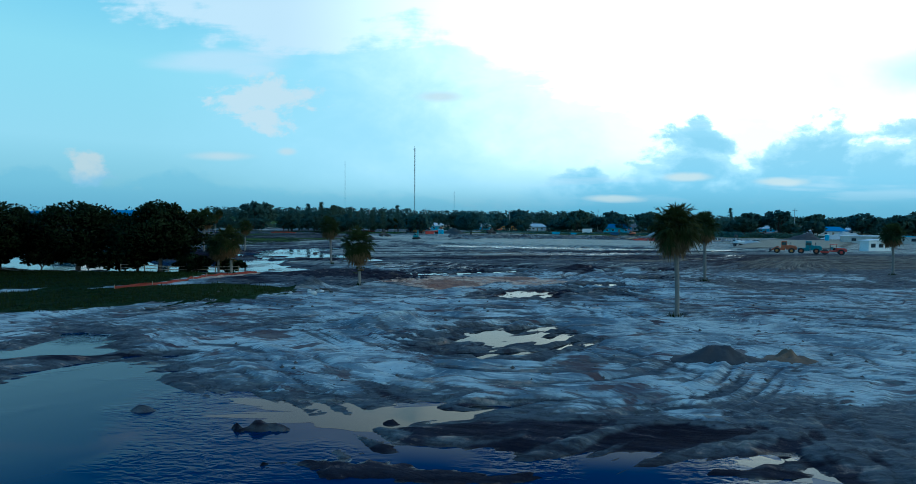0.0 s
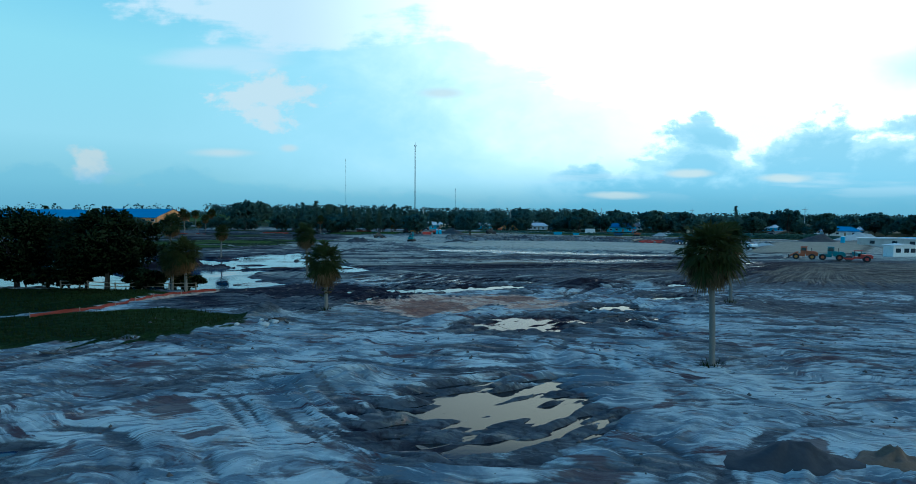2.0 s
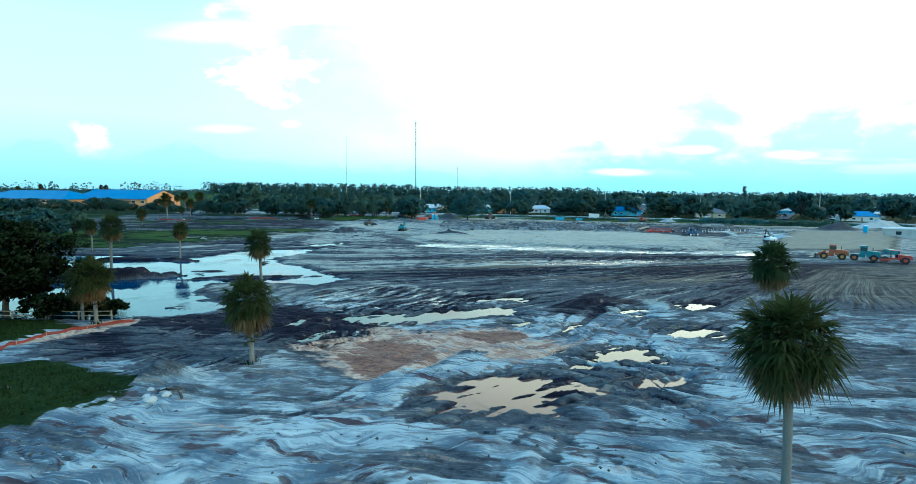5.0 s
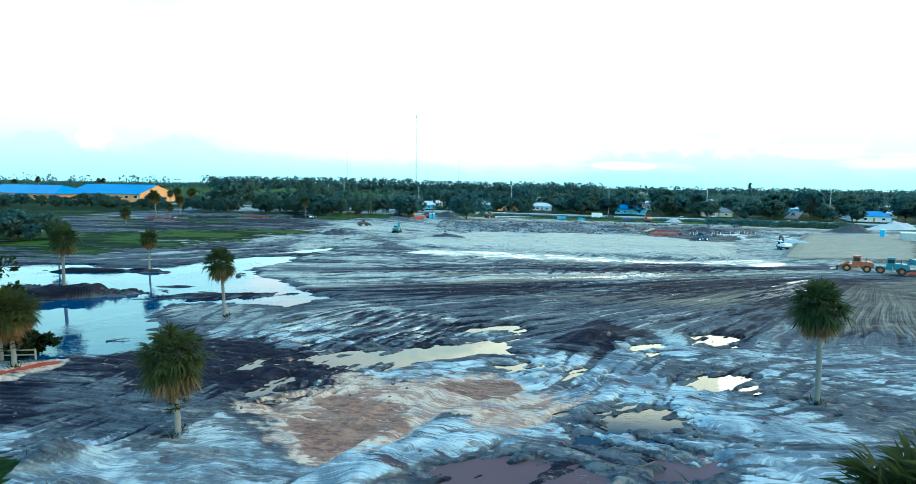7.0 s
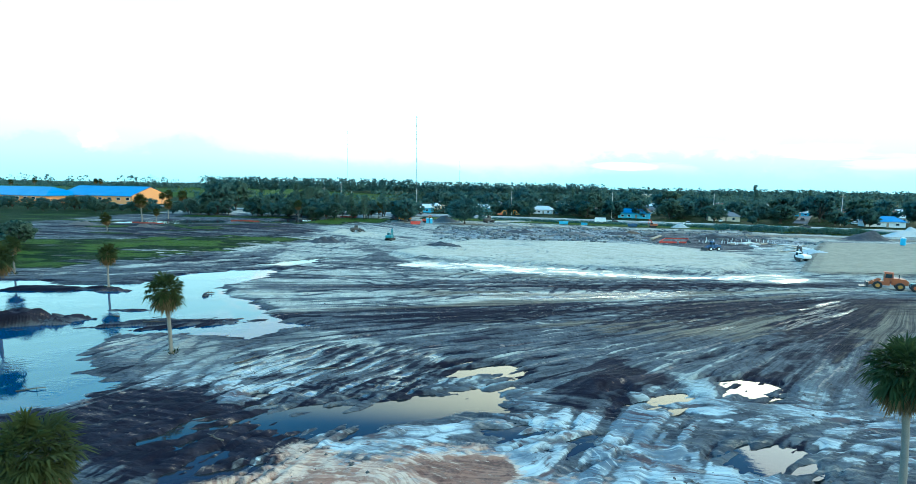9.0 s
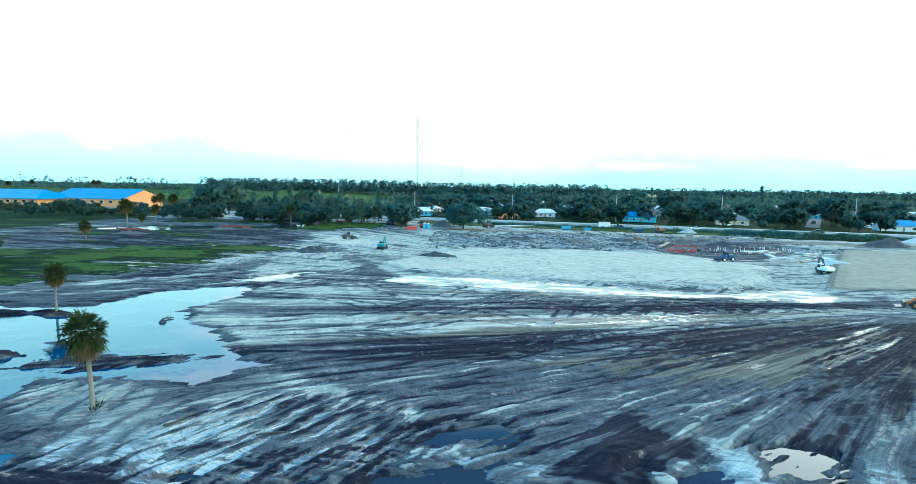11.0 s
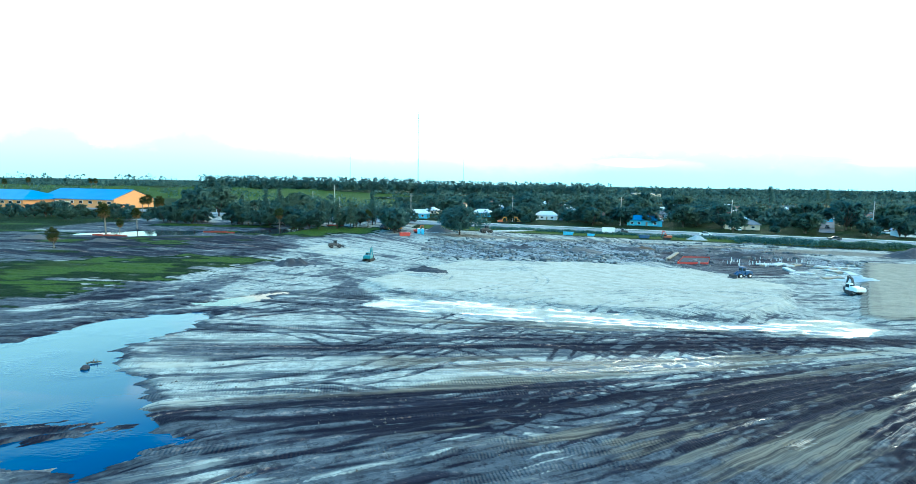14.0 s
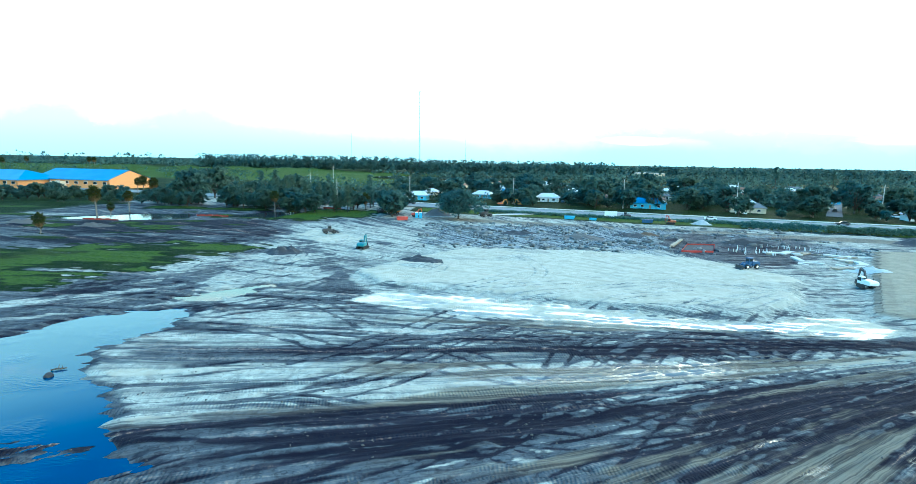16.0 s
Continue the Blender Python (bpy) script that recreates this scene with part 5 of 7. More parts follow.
def pine_tree(height, seed, label, group, m=None):
    rng = random.Random(seed)
    nrng = np.random.default_rng(seed)
    tree = thing("pine_tree", label, "tree", group, m)
    part("trunk", Shape().tube([(0, 0, -0.3), (0.1, 0, height * 0.5), (0, 0.1, height * 0.98)], [height * 0.018, height * 0.012, 0.03], 6), OAKBARK, tree, "", True)
    pts = []
    for k in range(70):
        f = rng.uniform(0.22, 1.0)
        r = (1 - f) * height * 0.13 + 0.25
        az = rng.uniform(0, 6.283)
        c = np.array([math.cos(az) * r, math.sin(az) * r, f * height])
        pts.append(c + nrng.normal(size=(14, 3)) * np.array([0.45, 0.45, 0.3]))
    crown = new("crown", quads_mesh("crown", np.concatenate(pts), 0.20, 0.8, PINE_HAZED, seed, 2.2))
    crown.parent = tree
    return tree


def stand(x, y, turn=0.0, size=1.0, sink=0.0, tall=1.0):
    return pose(x, y, ground_at(x, y) - sink, 0, 0, turn) @ Matrix.Diagonal((size, size, size * tall, 1))


# palms of the site: the tall bare ones first, then the shaggy low ones
PALM_LABEL = "tall sabal palm with grey trunk standing in churned sand"
sabal_palm(9.0, 2.1, 128, 1, 0.75, PALM_LABEL, stand(15.9, 41.4, 30), True)
palm_two = sabal_palm(8.8, 2.05, 112, 2, 0.7, "sabal palm with weeds round its foot in blue-grey sand", stand(28.0, 65.0, 80), True)
palm_shaggy = sabal_palm(6.7, 2.15, 104, 3, 0.9, "low shaggy sabal palm with boots on its trunk beside clay", stand(-12.3, 57.6, 10), True)
palm_pond = sabal_palm(8.0, 1.95, 88, 4, 0.7, "slender sabal palm on a muddy spit beside the pond", stand(-23.0, 84.1, 10), True)
for source, x, y, turn, size, label in (
        (palm_pond, -49.5, 111.5, 100, 0.86, "slender sabal palm standing in the flooded pond"),
        (palm_pond, -48.6, 93.0, 200, 1.05, "slender sabal palm on a dark mud island in the pond"),
        (palm_shaggy, -31.2, 67.2, 70, 0.98, "shaggy sabal palm at the grassy edge of the pond"),
        (palm_shaggy, -33.6, 68.6, 150, 0.82, "shaggy sabal palm at the grassy edge of the pond"),
        (palm_shaggy, -35.2, 71.8, 250, 0.9, "shaggy sabal palm at the grassy edge of the pond"),
        (palm_pond, -73.0, 121.0, 40, 0.85, "sabal palm at the edge of far grass"),
        (palm_two, 59.2, 77.0, 60, 0.87, "sabal palm in the dark sand near parked machines"),
        (palm_shaggy, -113.0, 196.0, 60, 0.95, "small sabal palm in the cleared field"),
        (palm_pond, -130.0, 238.0, 10, 1.5, "tall thin palm at the edge of the cleared field"),
        (palm_pond, -128.0, 252.0, 70, 1.1, "tall thin palm at the edge of the cleared field"),
        (palm_pond, -121.0, 233.0, 130, 0.8, "small palm at the edge of the cleared field"),
        (palm_pond, -150.0, 300.0, 60, 1.5, "tall thin palm before the orange school building"),
        (palm_pond, -176.0, 330.0, 60, 1.45, "tall thin palm before the orange school building"),
        (palm_pond, -190.0, 345.0, 160, 1.2, "tall thin palm before the orange school building"),
        (palm_pond, -78.0, 268.0, 60, 1.2, "tall thin palm among pines at the site edge"),
        (palm_pond, -52.0, 288.0, 60, 1.25, "tall thin palm among pines at the site edge"),
        (palm_shaggy, -45.0, 285.0, 20, 1.2, "broad sabal palm at the site edge"),
        (palm_shaggy, -38.0, 292.0, 120, 1.3, "broad sabal palm at the site edge")):
    tagged(copy_thing(source, stand(x, y, turn, size)), label)

# dark live oaks between the lawn and the pond
OAK_LABEL = "dark spreading live oak beside the flooded pond"
oak = broad_tree("oak_tree", 10.4, 5.3, 130, 110, 0.15, 5, LEAF, OAK_LABEL, "oaks by the pond", stand(-42.0, 69.4, 0, 0.94), 0.24, 0.8)
oak_wide = broad_tree("oak_tree", 11.5, 7.0, 150, 110, 0.16, 6, LEAF, OAK_LABEL, "oaks by the pond", stand(-55.0, 71.5, 0, 0.86), 0.22, 0.6)
for source, x, y, turn, size in ((oak, -48.5, 74.5, 90, 0.78), (oak_wide, -64.0, 69.0, 200, 0.93), (oak, -72.0, 73.0, 150, 1.04), (oak_wide, -81.0, 68.0, 50, 0.98), (oak, -60.0, 62.5, 20, 0.84)):
    copy_thing(source, stand(x, y, turn, size))
shrub = broad_tree("shrub", 2.6, 2.0, 46, 46, 0.13, 7, LEAF, "dense dark shrub under the oaks", "shrubs under the oaks", stand(-36.5, 68.0), 0.1)
for x, y, turn, size in ((-44.5, 68.2, 40, 1.1), (-47.5, 70.5, 120, 1.3), (-51.5, 69.0, 220, 1.0), (-58.5, 69.5, 300, 1.4), (-33.0, 70.8, 10, 0.9), (-62, 66, 75, 1.3), (-38.6, 72.5, 75, 1.0), (-68, 69, 75, 1.5)):
    copy_thing(shrub, stand(x, y, turn, size))

# the lone oak left standing on the site
broad_tree("oak_tree", 11.0, 8.0, 110, 60, 0.24, 8, LEAF_FAR_HAZED, "lone spreading oak kept in the middle of the cleared site", "", stand(-3.0, 259.0), 0.26)

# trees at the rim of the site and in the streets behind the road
street = [broad_tree("street_tree", 8.0 + k, 4.4 + 0.4 * k, 44, 42, 0.34, 20 + k, LEAF_FAR_HAZED, "round dark green street tree among houses", "trees behind the road", stand(60 + 14 * k, 330 - 4 * k), 0.10) for k in range(4)]
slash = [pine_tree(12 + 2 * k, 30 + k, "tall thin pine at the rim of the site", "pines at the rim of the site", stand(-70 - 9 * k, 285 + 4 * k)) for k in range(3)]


def road_line(x):
    return 296 - 0.29 * (x - 25)


HOUSES = [(20, 392, 16, 9, 3.0, 5), (40, 356, 14, 9, 3.0, -12), (4, 372, 13, 9, 2.8, -20), (70, 372, 15, 9, 2.9, -16), (86, 326, 19, 10, 3.2, -16), (128, 315, 17, 9, 3.0, -16), (142, 352, 14, 9, 2.9, -16),
          (190, 292, 18, 10, 3.0, -16), (222, 330, 16, 10, 3.0, -16), (112, 392, 14, 9, 2.9, -14), (60, 420, 15, 9, 2.9, -10), (160, 400, 15, 9, 2.9, -14), (205, 385, 15, 9, 2.9, -18), (-18, 410, 15, 9, 2.9, -5),
          (12, 440, 16, 9, 3.0, -12), (250, 372, 16, 10, 3.0, -18), (100, 452, 16, 9, 3.0, -10), (150, 462, 16, 9, 3.0, -10), (275, 300, 15, 9, 3.0, -16), (30, 478, 15, 9, 3.0, -10), (-30, 388, 12, 8, 2.8, -16), (200, 450, 15, 9, 3.0, -10)]
house_rng = random.Random(41)
for row in range(5):           # the streets behind, row after row
    for k in range(9):
        at = (-30 + 42 * k + 17 * (row % 2) + house_rng.uniform(-7, 7), 352 + 46 * row + house_rng.uniform(-8, 8))
        if all((at[0] - h[0]) ** 2 + (at[1] - h[1]) ** 2 > 24 ** 2 for h in HOUSES) and abs(at[0] - 158 - 0.62 * (at[1] - 300)) > 16:
            HOUSES.append((*at, house_rng.uniform(13, 17), 9, house_rng.uniform(2.8, 3.2), house_rng.uniform(-30, 10)))


def free(x, y, gap):
    if any(((x - h[0]) / (gap + 1.5)) ** 2 + ((y - h[1] + 11) / (gap + 7)) ** 2 < 1 for h in HOUSES):
        return False
    side = abs(x - 158 - 0.62 * (y - 300)) / 1.18      # the side street that runs away from the road
    if side < 6.5 and y > 285 or y < road_line(x) + 21:
        return False
    return True


def stands_as(name, source, m, label, group):
    """A copy of a tree that stands in another row."""
    ob = copy_thing(source, m)
    ob.name = name
    return tagged(ob, label, group=group)


rng = random.Random(11)
count = 0
while count < 225:
    x, y = rng.uniform(-50, 300), rng.uniform(265, 450)
    if free(x, y, 8):
        copy_thing(street[rng.randrange(4)], stand(x, y, rng.uniform(0, 360), rng.choice((0.45, 0.6, 0.75, 0.9, 1.1, 1.3)) * rng.uniform(0.9, 1.1)))
        count += 1
for k in range(66):         # the belt at the left rim of the site
    x = rng.uniform(-110, -28)
    y = 262 - 0.5 * (x + 60) * (0.3 if x > -60 else 0.7) + rng.uniform(0, 46)
    if y > 240 and not (-80 < x < -32 and y < 266):
        if rng.random() < 0.42:
            copy_thing(slash[rng.randrange(3)], stand(x, y, rng.uniform(0, 360), rng.uniform(0.65, 1.0)))
        else:
            stands_as("rim_tree", street[rng.randrange(4)], stand(x, y, rng.uniform(0, 360), rng.uniform(0.65, 1.1)), "dark round tree at the rim of the site", "trees at the rim of the site")
for k in range(80):         # the hedge of trees before the school
    x = rng.uniform(-320, -118)
    stands_as("school_tree", street[rng.randrange(4)], stand(x, 300 + rng.uniform(-14, 20) - 0.12 * (x + 200), rng.uniform(0, 360), rng.uniform(0.4, 0.75)), "low dark tree in the belt before the school", "trees before the school")
for k in range(14):         # clump of trees at the left of the far grass
    x, y = rng.uniform(-128, -100), rng.uniform(140, 164)
    stands_as("field_tree", street[rng.randrange(4)], stand(x, y, rng.uniform(0, 360), rng.uniform(0.5, 0.8)), "dark tree clumped at the edge of far grass", "trees beside the far grass")
# single tall trees on the skyline
copy_thing(slash[2], stand(252, 535, 0, 1.28))
for x, y, s in ((135, 520, 1.25), (300, 560, 1.0), (340, 600, 1.1), (90, 560, 1.0)):
    copy_thing(slash[rng.randrange(3)], stand(x, y, 40, s))
for x, y, s in ((143, 525, 1.7), (-128, 293, 1.5), (-137, 330, 1.55), (-82, 300, 1.3), (-70, 306, 1.35), (-95, 315, 1.2)):
    copy_thing(street[rng.randrange(4)], stand(x, y, 40, s * 0.9, 0, 1.15))
for x, y in ((-543, 750), (-536, 750), (-640, 720), (-620, 735)):
    copy_thing(palm_pond, stand(x, y, 10, 2.0))


def far_woods():
    """Woods and gardens out to the horizon, past counting."""
    r = np.random.default_rng(3)
    n = 15000
    y = 345 + 2700 * r.random(n) ** 2.3
    x = (r.random(n) - 0.5) * 2 * (y * 1.15 + 60)
    keep = ~((x < -60) & (y > 530) & (y < 880) & (r.random(n) < 0.88)) & ~((x > -60) & (x < 60) & (y > 500) & (y < 600) & (r.random(n) < 0.8)) & ~((x < -120) & (y < 480)) & ~((x < -150) & (y < 900) & (r.random(n) < 0.93)) & ~((x > -150) & (x < 75) & (y < 760) & (y > 590)) & ~((np.abs(x + 110) < 55) & (y > 455) & (y < 590) & (r.random(n) < 0.3)) & ~((x < 20) & (x > -150) & (y < 620) & (r.random(n) < 0.6))
    keep &= ~((y < 640) & (x > -30) & (r.random(n) < 0.5))
    near = y < 600
    keep &= ~near | np.array([free(p, q, 8.5) if c else True for p, q, c in zip(x, y, near)])
    x, y = x[keep], y[keep]
    belts = [(180, 1300, 1010, 30), (180, 1300, 1010, 30), (-470, 190, 905, 30), (-470, 190, 905, 30), (-470, 190, 905, 30), (-700, -150, 470, 16), (-150, 900, 760, 30), (-1500, 1500, 1300, 40), (-2200, 2200, 2100, 60), (-600, -240, 610, 10)]
    for x0, x1, at, deep in belts:
        k = int((x1 - x0) / (2.6 if at in (905, 1010) else 5.0))
        x = np.concatenate([x, r.uniform(x0, x1, k)])
        y = np.concatenate([y, at + r.uniform(-deep, deep, k)])
    n = len(x)
    tall = (3.5 + 7.5 * r.random(n) ** 1.6) * (1 + 0.15 * (y > 850))
    spire = (np.abs(y - 905) < 31) & (x < 190) | (np.abs(y - 1010) < 31) & (x > 180) & (x < 1300)
    per = np.where(spire, 34, np.where(y < 700, 26, np.where(y < 1500, 14, 8)))
    tall = tall * np.where((x > -150) & (x < 75) & (y > 470) & (y < 690), np.where(x < -50, 0.7, 0.5), 1.0)
    at = np.repeat(np.arange(n), per)
    k = len(at)
    off = r.normal(size=(k, 3))
    off /= np.linalg.norm(off, axis=1)[:, None]
    tall = np.where(spire, np.where(y > 960, r.uniform(9, 20, n), r.uniform(14, 24, n)), tall)
    wide = tall * r.uniform(0.42, 0.8, n) * np.where(spire, 0.45, 1.0)
    swell = np.where((x < -120) & (y > 480) & (y < 1500), 3.5, 0.0)
    mid = np.stack([x[at] + off[:, 0] * wide[at], y[at] + off[:, 1] * wide[at], swell[at] + tall[at] * (0.55 + 0.42 * off[:, 2])], -1)
    size = np.where(y < 700, 0.55, np.where(y < 1500, 1.2, 2.4))[at]
    tagged(new("far_woods", quads_mesh("far_woods", mid, size, 0.6, LEAF_WOOD_HAZED, 5, 1.2, np.stack([x[at], y[at], swell[at] + tall[at] * 0.4], -1))), "dark green woods and gardens reaching to the horizon", "woods", kind="stuff")


far_woods()


def grass_tufts():
    r = np.random.default_rng(9)
    n = 26000
    x, y = r.uniform(-62, -15, n), r.uniform(36, 68, n)
    lawn = np.minimum(distance(x, y, NEAR_LAWN, 4), distance(x, y, BACK_LAWN, 4)) < -0.4 + 1.2 * fractal(x / 3.0, y / 3.0, 5, 2)
    x, y = x[lawn], y[lawn]
    z = np.array([ground_at(p, q) for p, q in zip(x, y)])
    n = len(x)
    tall = 0.12 + 0.28 * r.random(n) ** 2
    az, lean = r.uniform(0, 6.283, n), r.uniform(0, 0.16, n)
    w = 0.035 + 0.03 * r.random(n)
    side = np.stack([-np.sin(az) * w, np.cos(az) * w, 0 * w], -1)
    p = np.stack([x, y, z - 0.03], -1)
    tip = p + np.stack([np.cos(az) * lean, np.sin(az) * lean, tall], -1)
    pts = np.stack([p - side, p + side, tip], 1).reshape(-1, 3)
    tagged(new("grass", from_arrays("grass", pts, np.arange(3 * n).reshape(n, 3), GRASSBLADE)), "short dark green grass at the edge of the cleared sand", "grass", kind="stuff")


grass_tufts()

# ---------------------------------------------------------------- roads
def strip(name, points, width, thick, mat, label, top):
    """A paved strip along a line, with real edges."""
    s = Shape()
    pts = [Vector((p[0], p[1], 0)) for p in points]
    rows = []
    for k, p in enumerate(pts):
        d = (pts[min(k + 1, len(pts) - 1)] - pts[max(k - 1, 0)]).normalized()
        n = Vector((-d.y, d.x, 0)) * width / 2
        rows += [p - n + Vector((0, 0, top - thick)), p - n + Vector((0, 0, top)), p + n + Vector((0, 0, top)), p + n + Vector((0, 0, top - thick))]
    faces = [(4 * k + i, 4 * k + 4 + i, 4 * k + 5 + i, 4 * k + 1 + i) for k in range(len(pts) - 1) for i in range(3)]
    s.add(rows, faces)
    return tagged(new(name, s.mesh(name, mat)), label, "road", kind="structure")


strip("road", [(x, road_line(x)) for x in range(-420, 521, 20)], 15.0, 0.7, ASPHALT, "pale grey two-lane road along the site", 0.55)
strip("road_side_street", [(158 + 0.62 * d, 300 + d) for d in range(0, 241, 20)], 6.0, 0.6, STREET, "side street running away between trees", 0.50)
strip("pavement", [(x, road_line(x) + 13.5) for x in range(-120, 301, 20)], 2.4, 0.6, CONCRETE, "concrete pavement beside the road", 0.52)
strip("road_track", [(5, 272), (16, 277), (28, 283), (36, 287)], 4.0, 0.5, CONCRETE, "pale gravel drive from the site to the road", 0.45)


def hedge(name, x0, x1, offset, tall, wide, label, seed, dense=26):
    r = np.random.default_rng(seed)
    n = int((x1 - x0) * dense)
    x = r.uniform(x0, x1, n)
    lump = 0.75 + 0.5 * np.abs(fractal(x / 6.0, 0 * x + seed, seed, 3))
    z = r.random(n) ** 0.7 * tall * lump
    y = np.array([road_line(p) for p in x]) + offset + (r.random(n) - 0.5) * wide * (1.1 - 0.5 * z / tall)
    return tagged(new(name, quads_mesh(name, np.stack([x, y, z + 0.1], -1), 0.26, 0.7, LEAF_FAR_HAZED, seed, 1.2)), label, "hedge")


# this long dark strip of leaves stands in for a canal bank's shadow
hedge("hedge", 2, 175, -13.5, 1.3, 5.0, "low dark green leaf strip standing in for the shaded bank between road and site", 71, 60)
hedge("hedge", 98, 122, -21, 2.6, 4.5, "taller dark hedge clump beside the road", 72, 90)
hedge("hedge", 124, 150, -20, 2.2, 4.5, "taller dark hedge clump beside the road", 73, 90)


# ---------------------------------------------------------------- heaps and debris
def heap(name, x, y, rx, ry, tall, mat, label, seed, category="mound", turn=0.0, lumpy=0.35, rings=12, spokes=30):
    s = Shape()
    c, q = math.cos(radians(turn)), math.sin(radians(turn))
    pts = []
    for i in range(rings + 1):
        f = i / rings
        for k in range(spokes):
            a = 6.2832 * k / spokes
            wob = 1 + 0.22 * math.sin(2 * a + seed) + 0.12 * math.sin(5 * a + 2 * seed)
            px, py = math.cos(a) * rx * f * wob, math.sin(a) * ry * f * wob
            gx_, gy_ = x + px * c - py * q, y + px * q + py * c
            n = noise.fractal(Vector((gx_ * 1.1 / max(rx, 1) * 2, gy_ * 1.1 / max(rx, 1) * 2, seed)), 1.0, 2.0, 4)
            z = tall * (math.cos(f * math.pi) * 0.5 + 0.5) * (1 + lumpy * n) + 0.10 * tall * n * (1 - f)
            pts.append((gx_, gy_, ground_at(gx_, gy_) + (z if i < rings else -0.2)))
    faces = [(i * spokes + k, i * spokes + (k + 1) % spokes, (i + 1) * spokes + (k + 1) % spokes, (i + 1) * spokes + k) for i in range(rings) for k in range(spokes)]
    faces = [f[::-1] for f in faces]
    return tagged(new(name, s.add(pts, faces).mesh(name, mat, True)), label, category)


heap("spoil_mound", 13.3, 29.0, 2.3, 1.3, 0.62, HEAP, "low dark grey spoil heap on churned sand", 1)
heap("rubble_mound", 17.2, 29.2, 1.2, 0.9, 0.36, BROWNHEAP, "flat brown heap of roots and rubble on sand", 2, lumpy=1.2)
heap("gravel_mound", 86, 258, 3.4, 3.0, 1.7, GRAVEL, "pale conical gravel heap beside the dirt road", 3, lumpy=0.1)
heap("rubble_mound", -12, 270, 7.0, 4.0, 2.4, CLOD, "grey rubble heap beside the site entrance", 4, lumpy=0.6)
heap("rubble_mound", -38, 179, 5.5, 3.0, 1.6, HEAP, "dark heap of cleared brush on mud", 5, lumpy=0.9)
heap("gravel_mound", 135, 222, 9.0, 5.0, 2.8, HEAP, "long grey earth heap behind the sand pad", 6, lumpy=0.3)
heap("gravel_mound", 160, 236, 10.0, 5.0, 3.0, GRAVEL, "long blue-grey gravel heap near the road", 7, lumpy=0.3)
heap("spoil_mound", 80, 212, 8.0, 3.0, 1.6, HEAP, "dark earth heap beside the red sheeted pit", 8, lumpy=0.5)
heap("spoil_mound", -5, 172, 5.0, 3.0, 0.9, HEAP, "flat grey earth heap on pale sand", 9, lumpy=0.5)
heap("spoil_mound", 36, 216, 8.0, 4.0, 0.9, CLOD, "broken pale rubble on rough ground", 10, lumpy=0.9)
heap("spoil_mound", 52, 224, 7.0, 3.0, 1.1, HEAP, "broken dark rubble on rough ground", 11, lumpy=0.9)
heap("spoil_mound", 18, 222, 7.0, 3.0, 1.0, HEAP, "broken dark rubble on rough ground", 12, lumpy=0.9)
heap("rubble_mound", -112, 214, 6.0, 2.5, 1.0, CLOD, "pale heap of broken concrete in the far field", 13, lumpy=1.0)
heap("rubble_mound", -136, 216, 8.0, 2.5, 1.1, CLOD, "pale heap of broken concrete in the far field", 14, lumpy=1.0)
heap("spoil_mound", 58, 226, 3.0, 2.0, 0.9, BROWNHEAP, "small tan heap on rough ground", 15)
heap("spoil_mound", 89, 176, 4.0, 3.0, 0.8, GRAVEL, "pale churned heap around the excavator", 16, lumpy=0.8)


def clods():
    """Lumps of earth thrown up by the machines, past counting."""
    r = np.random.default_rng(17)
    n = 5200
    x, y = r.uniform(-26, 46, n), 22 + 92 * r.random(n)
    crowd = fractal(x / 5.0, y / 5.0, 77, 3) > 0.05
    x, y = x[crowd], y[crowd]
    z = np.array([ground_at(a, b) for a, b in zip(x, y)])
    dry = z > WATER_LEVEL + 0.03
    x, y, z = x[dry], y[dry], z[dry]
    n = len(x)
    size = 0.03 + 0.13 * r.random(n) ** 3
    cube = np.array([(1, 0, 0), (0, 1, 0), (-1, 0, 0), (0, -1, 0), (0, 0, 0.8), (0, 0, -0.6)])
    pts = np.stack([x, y, z], -1)[:, None, :] + cube[None] * size[:, None, None] * r.uniform(0.5, 1.5, (n, 6, 1))
    tri = np.array([(0, 1, 4), (1, 2, 4), (2, 3, 4), (3, 0, 4), (1, 0, 5), (2, 1, 5), (3, 2, 5), (0, 3, 5)])
    faces = (np.arange(n)[:, None, None] * 6 + tri[None]).reshape(-1, 3)
    tagged(new("clods", from_arrays("clods", pts.reshape(-1, 3), faces, CLOD)), "scattered clods of dark earth on sand", "clods", kind="stuff")


clods()


